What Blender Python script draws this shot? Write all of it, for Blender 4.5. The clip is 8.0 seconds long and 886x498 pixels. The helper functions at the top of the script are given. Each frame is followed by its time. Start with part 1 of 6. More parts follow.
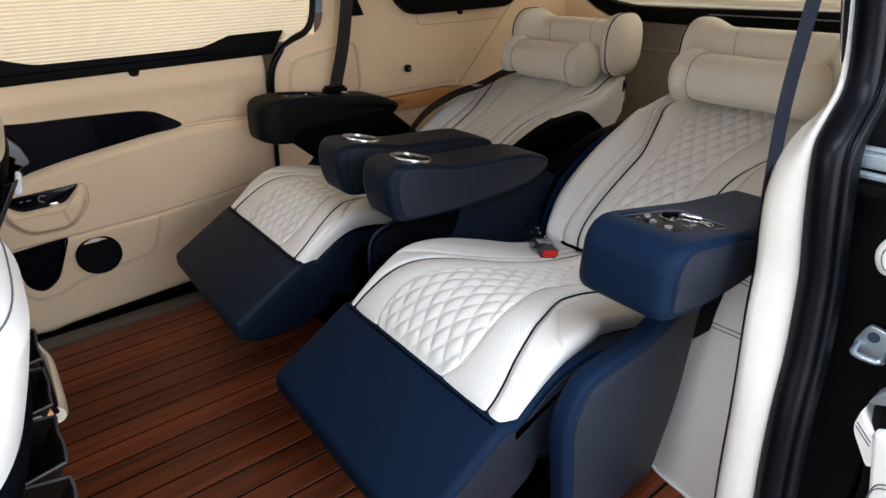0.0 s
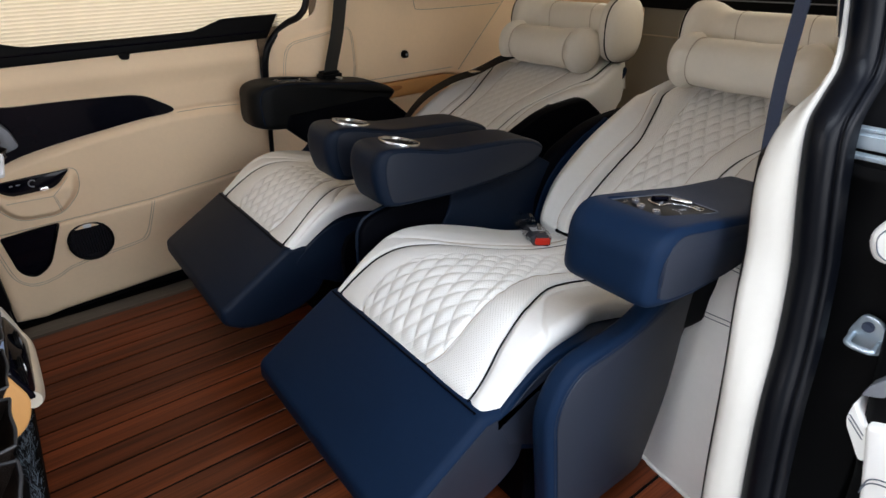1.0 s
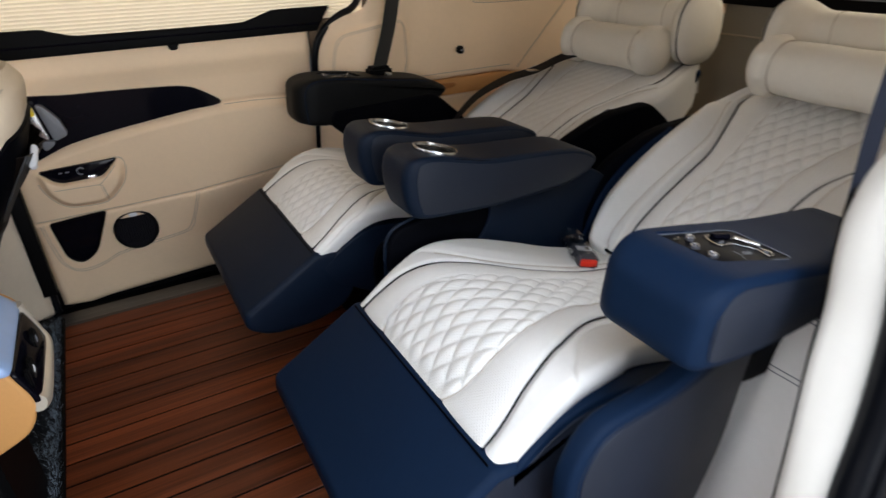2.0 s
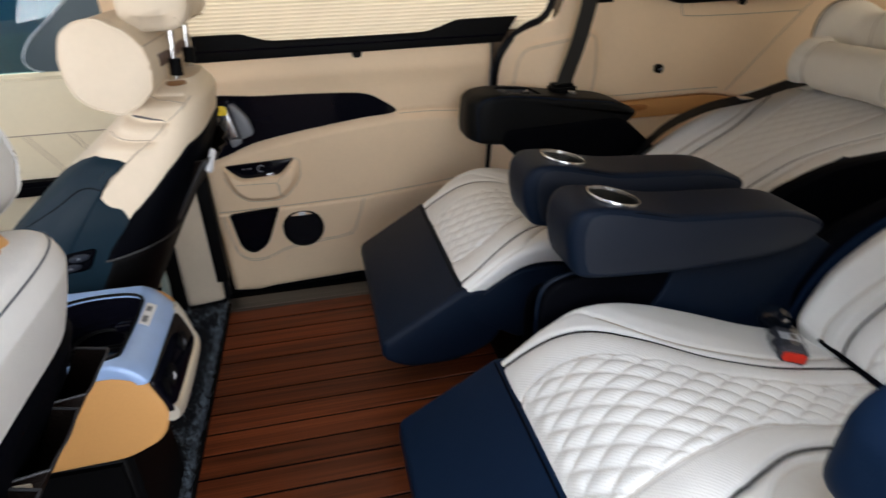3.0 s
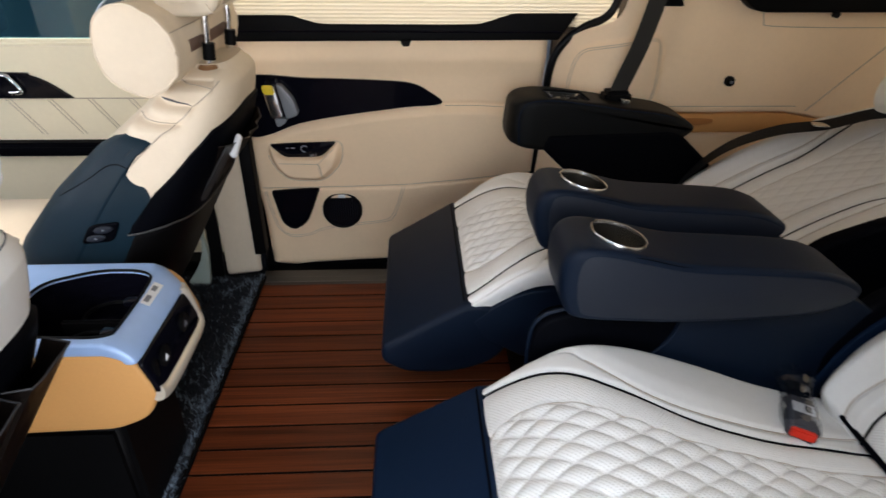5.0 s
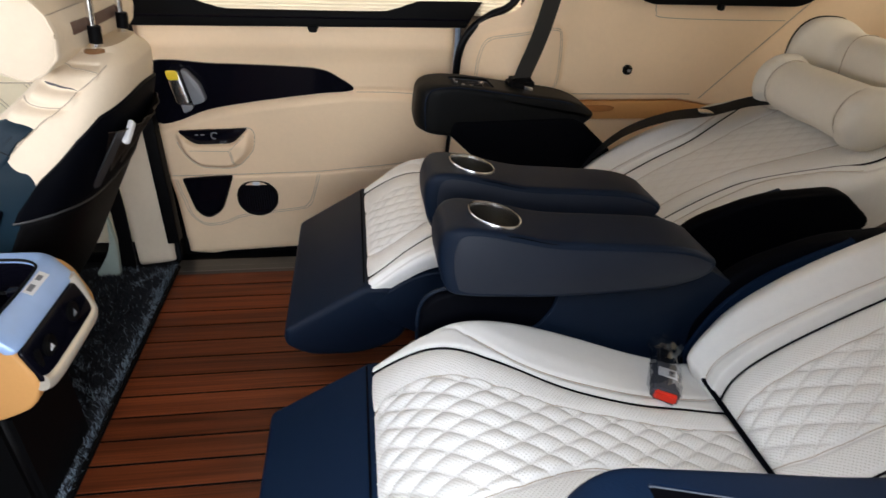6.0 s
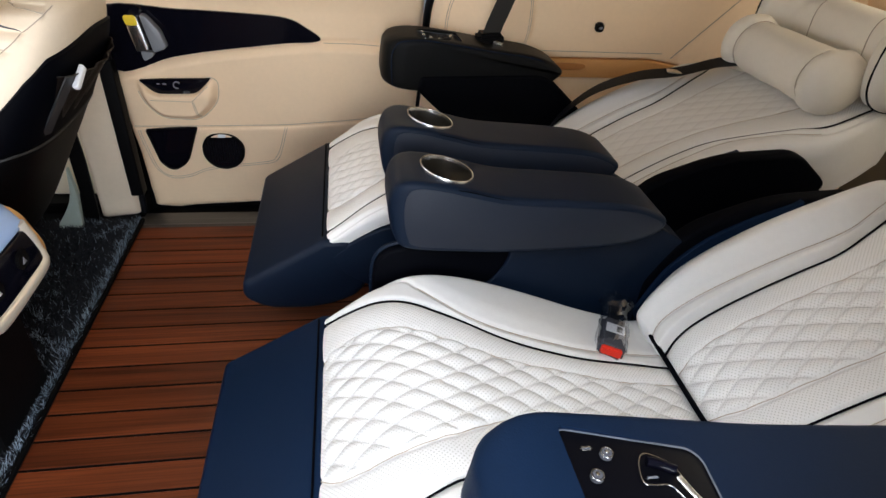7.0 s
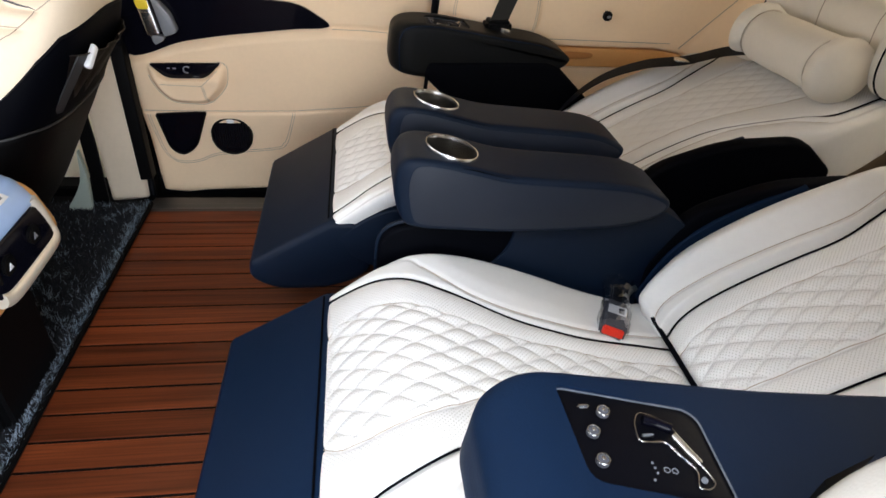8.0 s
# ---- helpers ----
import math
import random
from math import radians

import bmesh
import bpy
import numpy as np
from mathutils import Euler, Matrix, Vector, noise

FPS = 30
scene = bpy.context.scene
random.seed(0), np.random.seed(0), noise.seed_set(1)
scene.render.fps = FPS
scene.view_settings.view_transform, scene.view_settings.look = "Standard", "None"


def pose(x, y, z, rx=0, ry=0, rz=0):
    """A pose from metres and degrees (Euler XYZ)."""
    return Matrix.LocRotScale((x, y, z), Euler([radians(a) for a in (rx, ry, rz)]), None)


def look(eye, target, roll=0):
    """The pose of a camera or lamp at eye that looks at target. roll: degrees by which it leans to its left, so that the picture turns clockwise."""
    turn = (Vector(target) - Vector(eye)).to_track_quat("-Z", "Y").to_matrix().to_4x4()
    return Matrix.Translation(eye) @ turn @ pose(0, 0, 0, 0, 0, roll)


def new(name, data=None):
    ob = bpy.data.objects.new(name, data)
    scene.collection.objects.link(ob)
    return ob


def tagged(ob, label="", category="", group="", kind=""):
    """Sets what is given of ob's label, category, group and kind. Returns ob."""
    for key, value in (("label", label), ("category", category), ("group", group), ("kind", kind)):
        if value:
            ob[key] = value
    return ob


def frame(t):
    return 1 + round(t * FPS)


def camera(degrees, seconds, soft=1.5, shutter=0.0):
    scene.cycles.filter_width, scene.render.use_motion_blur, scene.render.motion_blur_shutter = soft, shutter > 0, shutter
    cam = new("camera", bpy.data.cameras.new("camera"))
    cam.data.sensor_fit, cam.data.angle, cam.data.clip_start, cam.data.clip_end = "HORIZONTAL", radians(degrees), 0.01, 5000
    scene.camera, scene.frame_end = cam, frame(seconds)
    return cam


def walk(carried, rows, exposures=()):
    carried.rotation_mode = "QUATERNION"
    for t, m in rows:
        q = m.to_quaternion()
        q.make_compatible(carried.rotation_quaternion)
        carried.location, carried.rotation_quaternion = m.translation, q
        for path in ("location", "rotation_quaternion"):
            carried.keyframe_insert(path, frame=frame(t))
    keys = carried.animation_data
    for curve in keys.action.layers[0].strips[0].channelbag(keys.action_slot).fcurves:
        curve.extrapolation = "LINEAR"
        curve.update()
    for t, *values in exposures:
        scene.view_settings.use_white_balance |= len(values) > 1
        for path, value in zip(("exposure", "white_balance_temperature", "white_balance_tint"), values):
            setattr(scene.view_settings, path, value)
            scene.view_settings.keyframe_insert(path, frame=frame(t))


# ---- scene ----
cam = camera(74.1, 8.0, shutter=0.5)
PATH = [
    (0, (0.127, -1.066, 0.946), (1.201, 0.372, 0.064), -1.8),
    (0.5, (0.142, -1.064, 0.938), (1.212, 0.369, 0.043), -1.8),
    (1, (0.164, -1.073, 0.924), (1.214, 0.369, 0.019), -1.7),
    (1.2, (0.172, -1.083, 0.924), (1.217, 0.360, 0.014), -1.5),
    (2.3, (0.304, -0.972, 0.923), (1.047, 0.636, -0.005), -1.7),
    (2.5, (0.321, -0.939, 0.928), (0.968, 0.711, 0.001), -1.8),
    (3, (0.338, -0.88, 0.937), (0.694, 0.865, 0.026), -1.9),
    (3.5, (0.367, -0.853, 0.941), (0.439, 0.938, 0.054), -1.7),
    (4, (0.385, -0.831, 0.942), (0.339, 0.953, 0.039), -1.1),
    (4.2, (0.393, -0.820, 0.946), (0.365, 0.956, 0.025), -0.6),
    (5.5, (0.528, -0.86, 0.998), (0.711, 0.856, -0.014), 1.3),
    (6, (0.565, -0.878, 0.992), (0.833, 0.822, -0.026), 2.6),
    (6.5, (0.595, -0.885, 0.989), (0.901, 0.777, -0.081), 3.9),
    (7, (0.614, -0.891, 0.985), (0.93, 0.732, -0.141), 4.7),
    (7.5, (0.615, -0.906, 0.983), (0.937, 0.722, -0.133), 5.3),
    (8, (0.615, -0.915, 0.967), (0.91, 0.705, -0.169), 5.1),
]
walk(cam, [(t, look(eye, target, roll)) for t, eye, target, roll in PATH],
     exposures=[(0, 0.37, 6500, 15), (2.3, 0.33, 6500, 15), (4.0, 0.33, 6500, 15), (6.0, 0.69, 6500, 15), (8.0, 0.95, 6500, 15)])

# exposure and light
world = bpy.data.worlds.new("sky")
scene.world = world
world.use_nodes = True
_nt = world.node_tree
_sky = _nt.nodes.new("ShaderNodeTexSky")
_sky.sky_type, _sky.sun_disc = "NISHITA", False
_sky.sun_elevation, _sky.sun_rotation = radians(45), radians(11)
_sky.air_density, _sky.dust_density = 1.0, 3.0
_nt.nodes["Background"].inputs["Strength"].default_value = 0.15
_nt.links.new(_sky.outputs["Color"], _nt.nodes["Background"].inputs["Color"])
sun = new("sun", bpy.data.lights.new("sun", "SUN"))
sun.data.energy, sun.data.angle, sun.data.color = 2.5, radians(12), (1.0, 0.95, 0.88)
sun.matrix_world = look((0.8, 4.0, 4.2), (0, 0, 0))
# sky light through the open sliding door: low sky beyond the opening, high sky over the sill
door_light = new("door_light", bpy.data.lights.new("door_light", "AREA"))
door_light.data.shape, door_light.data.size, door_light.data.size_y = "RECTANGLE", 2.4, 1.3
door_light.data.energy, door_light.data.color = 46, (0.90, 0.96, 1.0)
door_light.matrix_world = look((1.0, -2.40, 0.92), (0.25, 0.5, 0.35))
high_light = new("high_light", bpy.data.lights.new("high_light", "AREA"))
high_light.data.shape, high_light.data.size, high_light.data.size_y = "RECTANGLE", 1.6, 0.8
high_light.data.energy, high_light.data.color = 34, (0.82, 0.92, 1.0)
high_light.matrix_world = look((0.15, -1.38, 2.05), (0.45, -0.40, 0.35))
# fill lamp added at the unseen passenger window to brighten the near quarter trim
quarter_fill = new("quarter_fill", bpy.data.lights.new("quarter_fill", "AREA"))
quarter_fill.data.shape, quarter_fill.data.size, quarter_fill.data.size_y = "RECTANGLE", 1.0, 0.45
quarter_fill.data.energy, quarter_fill.data.color = 10.0, (0.98, 0.99, 1.0)
quarter_fill.matrix_world = look((-0.72, -0.84, 0.92), (0.95, -0.66, 0.25))
# warm fill lamp added before the rear window's blind to tint the seats
rear_fill = new("rear_fill", bpy.data.lights.new("rear_fill", "AREA"))
rear_fill.data.shape, rear_fill.data.size, rear_fill.data.size_y = "RECTANGLE", 1.2, 0.35
rear_fill.data.energy, rear_fill.data.color = 1.4, (1.0, 0.92, 0.74)
rear_fill.matrix_world = look((2.00, -0.05, 0.98), (1.2, 0.0, 0.55))
# sky light through the windscreen
screen_light = new("screen_light", bpy.data.lights.new("screen_light", "AREA"))
screen_light.data.shape, screen_light.data.size, screen_light.data.size_y = "RECTANGLE", 1.4, 0.7
screen_light.data.energy, screen_light.data.color = 5.5, (1.0, 0.98, 0.95)
screen_light.matrix_world = look((-1.5, 0.0, 1.1), (0.6, 0.1, 0.4))


# ---------------------------------------------------------------- materials
def mat(name, color, rough=0.5, metal=0.0, bump=0.0, scale=60.0, vary=0.08, coat=0.0, spec=0.5, big=3.0):
    m = bpy.data.materials.new(name)
    m.use_nodes = True
    nt, n, l = m.node_tree, m.node_tree.nodes, m.node_tree.links
    b = n["Principled BSDF"]
    b.inputs["Roughness"].default_value, b.inputs["Metallic"].default_value = rough, metal
    b.inputs["Specular IOR Level"].default_value = spec
    b.inputs["Coat Weight"].default_value = coat
    b.inputs["Coat Roughness"].default_value = 0.06
    tc = n.new("ShaderNodeTexCoord")
    fine, wide = n.new("ShaderNodeTexNoise"), n.new("ShaderNodeTexNoise")
    fine.inputs["Scale"].default_value, fine.inputs["Detail"].default_value = scale, 4
    wide.inputs["Scale"].default_value, wide.inputs["Detail"].default_value = big, 3
    for t in (fine, wide):
        l.new(tc.outputs["Object"], t.inputs["Vector"])
    add = n.new("ShaderNodeMath")
    add.operation = "MULTIPLY_ADD"
    add.inputs[1].default_value = 0.4
    l.new(fine.outputs["Fac"], add.inputs[0])
    l.new(wide.outputs["Fac"], add.inputs[2])
    ramp = n.new("ShaderNodeMapRange")
    ramp.inputs["From Min"].default_value, ramp.inputs["From Max"].default_value = 0.4, 1.0
    ramp.inputs["To Min"].default_value, ramp.inputs["To Max"].default_value = 1 - vary, 1 + vary
    l.new(add.outputs[0], ramp.inputs["Value"])
    mul = n.new("ShaderNodeMix")
    mul.data_type, mul.blend_type = "RGBA", "MULTIPLY"
    mul.inputs["Factor"].default_value = 1.0
    mul.inputs[6].default_value = (*color, 1)
    l.new(ramp.outputs["Result"], mul.inputs[7])
    l.new(mul.outputs[2], b.inputs["Base Color"])
    rr = n.new("ShaderNodeMapRange")
    rr.inputs["To Min"].default_value, rr.inputs["To Max"].default_value = rough * 0.85, min(1, rough * 1.2)
    l.new(wide.outputs["Fac"], rr.inputs["Value"])
    l.new(rr.outputs["Result"], b.inputs["Roughness"])
    if bump:
        bp = n.new("ShaderNodeBump")
        bp.inputs["Strength"].default_value, bp.inputs["Distance"].default_value = bump, 0.001
        l.new(fine.outputs["Fac"], bp.inputs["Height"])
        l.new(bp.outputs["Normal"], b.inputs["Normal"])
    return m


def leather(name, color, rough=0.42, vary=0.06, perforated=False, bump=0.14, spec=0.3):
    """Grained leather: small cells, slow creases, and for the seats rows of fine holes where the mesh says so."""
    m = mat(name, color, rough, 0, 0, 90, vary, 0, spec, 5.0)
    n, l = m.node_tree.nodes, m.node_tree.links
    b = n["Principled BSDF"]
    tc = n.new("ShaderNodeTexCoord")
    cell = n.new("ShaderNodeTexVoronoi")
    cell.inputs["Scale"].default_value = 520
    crease = n.new("ShaderNodeTexNoise")
    crease.inputs["Scale"].default_value, crease.inputs["Detail"].default_value = 22, 3
    l.new(tc.outputs["Object"], cell.inputs["Vector"])
    l.new(tc.outputs["Object"], crease.inputs["Vector"])
    mix = n.new("ShaderNodeMath")
    mix.operation = "MULTIPLY_ADD"
    mix.inputs[1].default_value = 1.6
    l.new(crease.outputs["Fac"], mix.inputs[0])
    l.new(cell.outputs["Distance"], mix.inputs[2])
    height = mix.outputs[0]
    if perforated:
        uv = n.new("ShaderNodeUVMap")
        uv.uv_map = "uv"
        sc = n.new("ShaderNodeVectorMath")
        sc.operation = "SCALE"
        sc.inputs["Scale"].default_value = 1 / 0.0042
        l.new(uv.outputs["UV"], sc.inputs[0])
        rot = n.new("ShaderNodeVectorRotate")
        rot.inputs["Angle"].default_value = radians(45)
        l.new(sc.outputs[0], rot.inputs["Vector"])
        fr = n.new("ShaderNodeVectorMath")
        fr.operation = "FRACTION"
        l.new(rot.outputs[0], fr.inputs[0])
        sub = n.new("ShaderNodeVectorMath")
        sub.operation = "DISTANCE"
        sub.inputs[1].default_value = (0.5, 0.5, 0)
        l.new(fr.outputs[0], sub.inputs[0])
        hole = n.new("ShaderNodeMapRange")
        hole.inputs["From Min"].default_value, hole.inputs["From Max"].default_value = 0.24, 0.15
        l.new(sub.outputs["Value"], hole.inputs["Value"])
        at = n.new("ShaderNodeAttribute")
        at.attribute_name = "perforated"
        mk = n.new("ShaderNodeMath")
        mk.operation = "MULTIPLY"
        l.new(hole.outputs["Result"], mk.inputs[0])
        l.new(at.outputs["Fac"], mk.inputs[1])
        old = b.inputs["Base Color"].links[0].from_socket
        dk = n.new("ShaderNodeMix")
        dk.data_type, dk.blend_type = "RGBA", "MIX"
        dk.inputs[7].default_value = (color[0] * 0.66, color[1] * 0.64, color[2] * 0.6, 1)
        l.new(mk.outputs[0], dk.inputs["Factor"])
        l.new(old, dk.inputs[6])
        l.new(dk.outputs[2], b.inputs["Base Color"])
    bp = n.new("ShaderNodeBump")
    bp.inputs["Strength"].default_value, bp.inputs["Distance"].default_value = bump, 0.0008
    l.new(height, bp.inputs["Height"])
    l.new(bp.outputs["Normal"], b.inputs["Normal"])
    return m


def plank_wood():
    m = mat("teak", (0.20, 0.062, 0.026), 0.42, 0, 0.15, 40, 0.1, 0.05, 0.24)
    n, l = m.node_tree.nodes, m.node_tree.links
    b = n["Principled BSDF"]
    tc, mp, info = n.new("ShaderNodeTexCoord"), n.new("ShaderNodeMapping"), n.new("ShaderNodeObjectInfo")
    mp.inputs["Scale"].default_value = (1.1, 22, 22)
    l.new(tc.outputs["Object"], mp.inputs["Vector"])
    off = n.new("ShaderNodeVectorMath")
    off.operation = "ADD"
    l.new(mp.outputs[0], off.inputs[0])
    mo = n.new("ShaderNodeMath")
    mo.operation = "MULTIPLY"
    mo.inputs[1].default_value = 90
    l.new(info.outputs["Random"], mo.inputs[0])
    l.new(mo.outputs[0], off.inputs[1])
    g = n.new("ShaderNodeTexNoise")
    g.inputs["Scale"].default_value, g.inputs["Detail"].default_value, g.inputs["Distortion"].default_value = 1.5, 7, 0.6
    l.new(off.outputs[0], g.inputs["Vector"])
    cr = n.new("ShaderNodeValToRGB")
    cr.color_ramp.elements[0].position, cr.color_ramp.elements[1].position = 0.22, 0.78
    cr.color_ramp.elements[0].color = (0.054, 0.0108, 0.0036, 1)
    cr.color_ramp.elements[1].color = (0.260, 0.0600, 0.0172, 1)
    l.new(g.outputs["Fac"], cr.inputs["Fac"])
    val = n.new("ShaderNodeMapRange")
    val.inputs["To Min"].default_value, val.inputs["To Max"].default_value = 0.66, 1.15
    l.new(info.outputs["Random"], val.inputs["Value"])
    fine = n.new("ShaderNodeMapping")
    fine.inputs["Scale"].default_value = (2.2, 9, 9)
    l.new(off.outputs[0], fine.inputs["Vector"])
    streak = n.new("ShaderNodeTexNoise")
    streak.inputs["Scale"].default_value, streak.inputs["Detail"].default_value = 1.6, 5
    l.new(fine.outputs[0], streak.inputs["Vector"])
    dark = n.new("ShaderNodeMapRange")
    dark.inputs["From Min"].default_value, dark.inputs["From Max"].default_value = 0.36, 0.56
    dark.inputs["To Min"].default_value, dark.inputs["To Max"].default_value = 0.70, 1.12
    l.new(streak.outputs["Fac"], dark.inputs["Value"])
    both = n.new("ShaderNodeMath")
    both.operation = "MULTIPLY"
    l.new(val.outputs["Result"], both.inputs[0])
    l.new(dark.outputs["Result"], both.inputs[1])
    mu = n.new("ShaderNodeMix")
    mu.data_type, mu.blend_type = "RGBA", "MULTIPLY"
    mu.inputs["Factor"].default_value = 1
    l.new(cr.outputs["Color"], mu.inputs[6])
    l.new(both.outputs[0], mu.inputs[7])
    l.new(mu.outputs[2], b.inputs["Base Color"])
    return m


def blind_cloth():
    m = mat("blind_cloth", (0.78, 0.70, 0.52), 0.8, 0, 0.2, 300, 0.05)
    n, l = m.node_tree.nodes, m.node_tree.links
    tr, mx = n.new("ShaderNodeBsdfTranslucent"), n.new("ShaderNodeMixShader")
    tr.inputs["Color"].default_value = (0.85, 0.76, 0.55, 1)
    mx.inputs["Fac"].default_value = 0.42
    l.new(n["Principled BSDF"].outputs[0], mx.inputs[1])
    l.new(tr.outputs[0], mx.inputs[2])
    l.new(mx.outputs[0], n["Material Output"].inputs["Surface"])
    return m


def glass(name, tint, rough=0.0, gloss=0.04):
    m = bpy.data.materials.new(name)
    m.use_nodes = True
    n, l = m.node_tree.nodes, m.node_tree.links
    tr, gl, mx, fr, ga = n.new("ShaderNodeBsdfTransparent"), n.new("ShaderNodeBsdfGlossy"), n.new("ShaderNodeMixShader"), n.new("ShaderNodeLayerWeight"), n.new("ShaderNodeMath")
    tr.inputs["Color"].default_value = (*tint, 1)
    fr.inputs["Blend"].default_value = 0.25
    ga.operation = "MULTIPLY_ADD"
    ga.inputs[1].default_value, ga.inputs[2].default_value = 0.55, gloss
    gl.inputs["Roughness"].default_value = max(rough, 0.02)
    l.new(fr.outputs["Facing"], ga.inputs[0])
    l.new(ga.outputs[0], mx.inputs["Fac"])
    l.new(tr.outputs[0], mx.inputs[1])
    l.new(gl.outputs[0], mx.inputs[2])
    l.new(mx.outputs[0], n["Material Output"].inputs["Surface"])
    return m


WHITE = leather("ivory_leather", (0.755, 0.738, 0.703), 0.45, 0.05, True, 0.22)
DOOR_CREAM = leather("yellowish_cream_leather", (0.82, 0.75, 0.56), 0.55, 0.05)
PILLOW = leather("pale_cream_leather", (0.76, 0.71, 0.615), 0.5, 0.05)
# white trim leather darkened to offset strong lamp light on the door pillar
DIMMED_JAMB_WHITE = leather("dimmed_white_leather", (0.50, 0.475, 0.425), 0.5, 0.04)
TRIM_WHITE = leather("white_trim_leather", (0.83, 0.815, 0.77), 0.5, 0.04)
CREAM = leather("cream_leather", (0.71, 0.60, 0.455), 0.5, 0.06, bump=0.22)
BEIGE = leather("beige_leather", (0.87, 0.655, 0.435), 0.55, 0.05, bump=0.2)
NAVY = leather("navy_leather", (0.0046, 0.0130, 0.0325), 0.48, 0.10, spec=0.05)
# navy darkened, weaker light on far and inner parts put into its colour
SHADED_NAVY = leather("shaded_navy_leather", (0.0034, 0.0088, 0.0205), 0.48, 0.10, spec=0.14)
# navy with the teal of tinted window light mixed into its colour
WINDOW_LIT_NAVY = leather("window_lit_navy_leather", (0.0040, 0.0158, 0.0265), 0.48, 0.10, spec=0.14)
# navy painted almost black, as the far outer armrest lies unlit
UNLIT_NAVY = leather("unlit_navy_leather", (0.0030, 0.0034, 0.0038), 0.5, 0.15, spec=0.13)
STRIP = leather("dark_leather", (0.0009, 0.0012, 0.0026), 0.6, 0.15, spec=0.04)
BLACK = mat("black_plastic", (0.0022, 0.0022, 0.0025), 0.55, 0, 0.3, 200, 0.2, 0, 0.08)
GLOSS = mat("piano_black", (0.003, 0.003, 0.006), 0.10, 0, 0, 40, 0.1, 0.03, 0.14)
PANEL = mat("panel_black", (0.003, 0.003, 0.0045), 0.38, 0, 0.1, 200, 0.1, 0, 0.05)
RUBBER = mat("rubber", (0.0016, 0.0021, 0.0036), 0.36, 0, 0.3, 150, 0.2, 0, 0.13)
CHROME = mat("chrome", (0.80, 0.80, 0.80), 0.10, 1.0, 0, 40, 0.03)
STEEL = mat("brushed_steel", (0.62, 0.61, 0.59), 0.24, 1.0, 0.1, 160, 0.1)
# steel darkened for the shaded inside of the cup wells
SHADED_STEEL = mat("shaded_steel", (0.46, 0.45, 0.43), 0.22, 1.0, 0.1, 160, 0.2)
POUCH = leather("brown_black_leather", (0.012, 0.0078, 0.006), 0.40, 0.25, bump=0.7, spec=0.28)
TAN = mat("tan_plastic", (0.66, 0.335, 0.11), 0.45, 0, 0.25, 260, 0.06)
TEAK_TRIM = mat("brown_trim", (0.20, 0.095, 0.035), 0.5, 0, 0.2, 120, 0.1)
TAN_WOOD = mat("tan_trim", (0.60, 0.30, 0.10), 0.5, 0, 0.2, 120, 0.1)
SILVER = mat("film_covered_silver", (0.34, 0.50, 0.80), 0.34, 0.10, 0.25, 30, 0.12, 0.25)
SATIN = mat("satin_champagne", (0.74, 0.67, 0.55), 0.30, 0.45, 0, 60, 0.06)
THREAD = mat("thread", (0.42, 0.35, 0.27), 0.8)
THREAD_PALE = mat("pale_thread", (0.62, 0.60, 0.56), 0.7)
# navy leather made paler and greyer to imitate sheen on armrest sides
SHEEN_NAVY = leather("sheen_navy_leather", (0.0085, 0.0125, 0.0225), 0.5, 0.08, spec=0.34)
STRAP_BROWN = leather("brown_strap_leather", (0.13, 0.075, 0.055), 0.45, 0.2)
TAUPE = leather("taupe_leather", (0.27, 0.25, 0.21), 0.55, 0.05)
SLATE = leather("slate_vinyl", (0.0112, 0.0150, 0.0248), 0.5, 0.08, spec=0.29)
DARK_RIM = mat("dark_binding", (0.022, 0.022, 0.024), 0.55, 0, 0.2, 200, 0.2)
THREAD_DARK = mat("grey_thread", (0.10, 0.11, 0.13), 0.8)
BELT = mat("belt_webbing", (0.0085, 0.0085, 0.0080), 0.6, 0, 0.6, 500, 0.15)
# belt webbing darkened and cooled to offset warm light on the lap belt
BELT_DIMMED = mat("dimmed_belt_webbing", (0.0026, 0.0032, 0.0046), 0.6, 0, 0.6, 500, 0.15, 0, 0.2)
BELT_BLUE = mat("blue_belt_webbing", (0.03, 0.042, 0.075), 0.55, 0, 0.6, 500, 0.15)
RED = mat("red_button", (0.75, 0.035, 0.015), 0.35)
YELLOW = mat("yellow_label", (0.80, 0.60, 0.03), 0.5)
PAPER = mat("white_label", (0.75, 0.76, 0.78), 0.6)
INK = mat("label_print", (0.06, 0.06, 0.07), 0.7)
GREY = mat("grey_plastic", (0.17, 0.18, 0.20), 0.4, 0, 0.2, 200, 0.1)
CAULK = mat("black_caulk", (0.003, 0.0025, 0.0025), 0.7, 0, 0.3, 200, 0.2, 0, 0.1)
SILL = mat("sill_trim", (0.062, 0.058, 0.054), 0.40, 0, 0.4, 90, 0.3)
CARPET = mat("pile_carpet", (0.0060, 0.0080, 0.0120), 0.9, 0, 0.8, 120, 0.5)
FIBRE = mat("pale_fibre", (0.23, 0.29, 0.35), 0.75, 0, 0, 60, 0.6)
TEAK = plank_wood()
CLOTH = blind_cloth()
ZINC = mat("zinc_plate", (0.42, 0.50, 0.56), 0.32, 0.7, 0.1, 60, 0.1)
CLEAR = glass("clear_film", (0.86, 0.88, 0.90), 0.10, 0.20)
TINTED = glass("tinted_glass", (0.42, 0.66, 0.72))
HEADLINER = mat("headliner", (0.55, 0.48, 0.38), 0.9, 0, 0.3, 300, 0.05)
PAINT = mat("black_paint", (0.01, 0.01, 0.012), 0.2, 0, 0, 40, 0.1, 0.8)


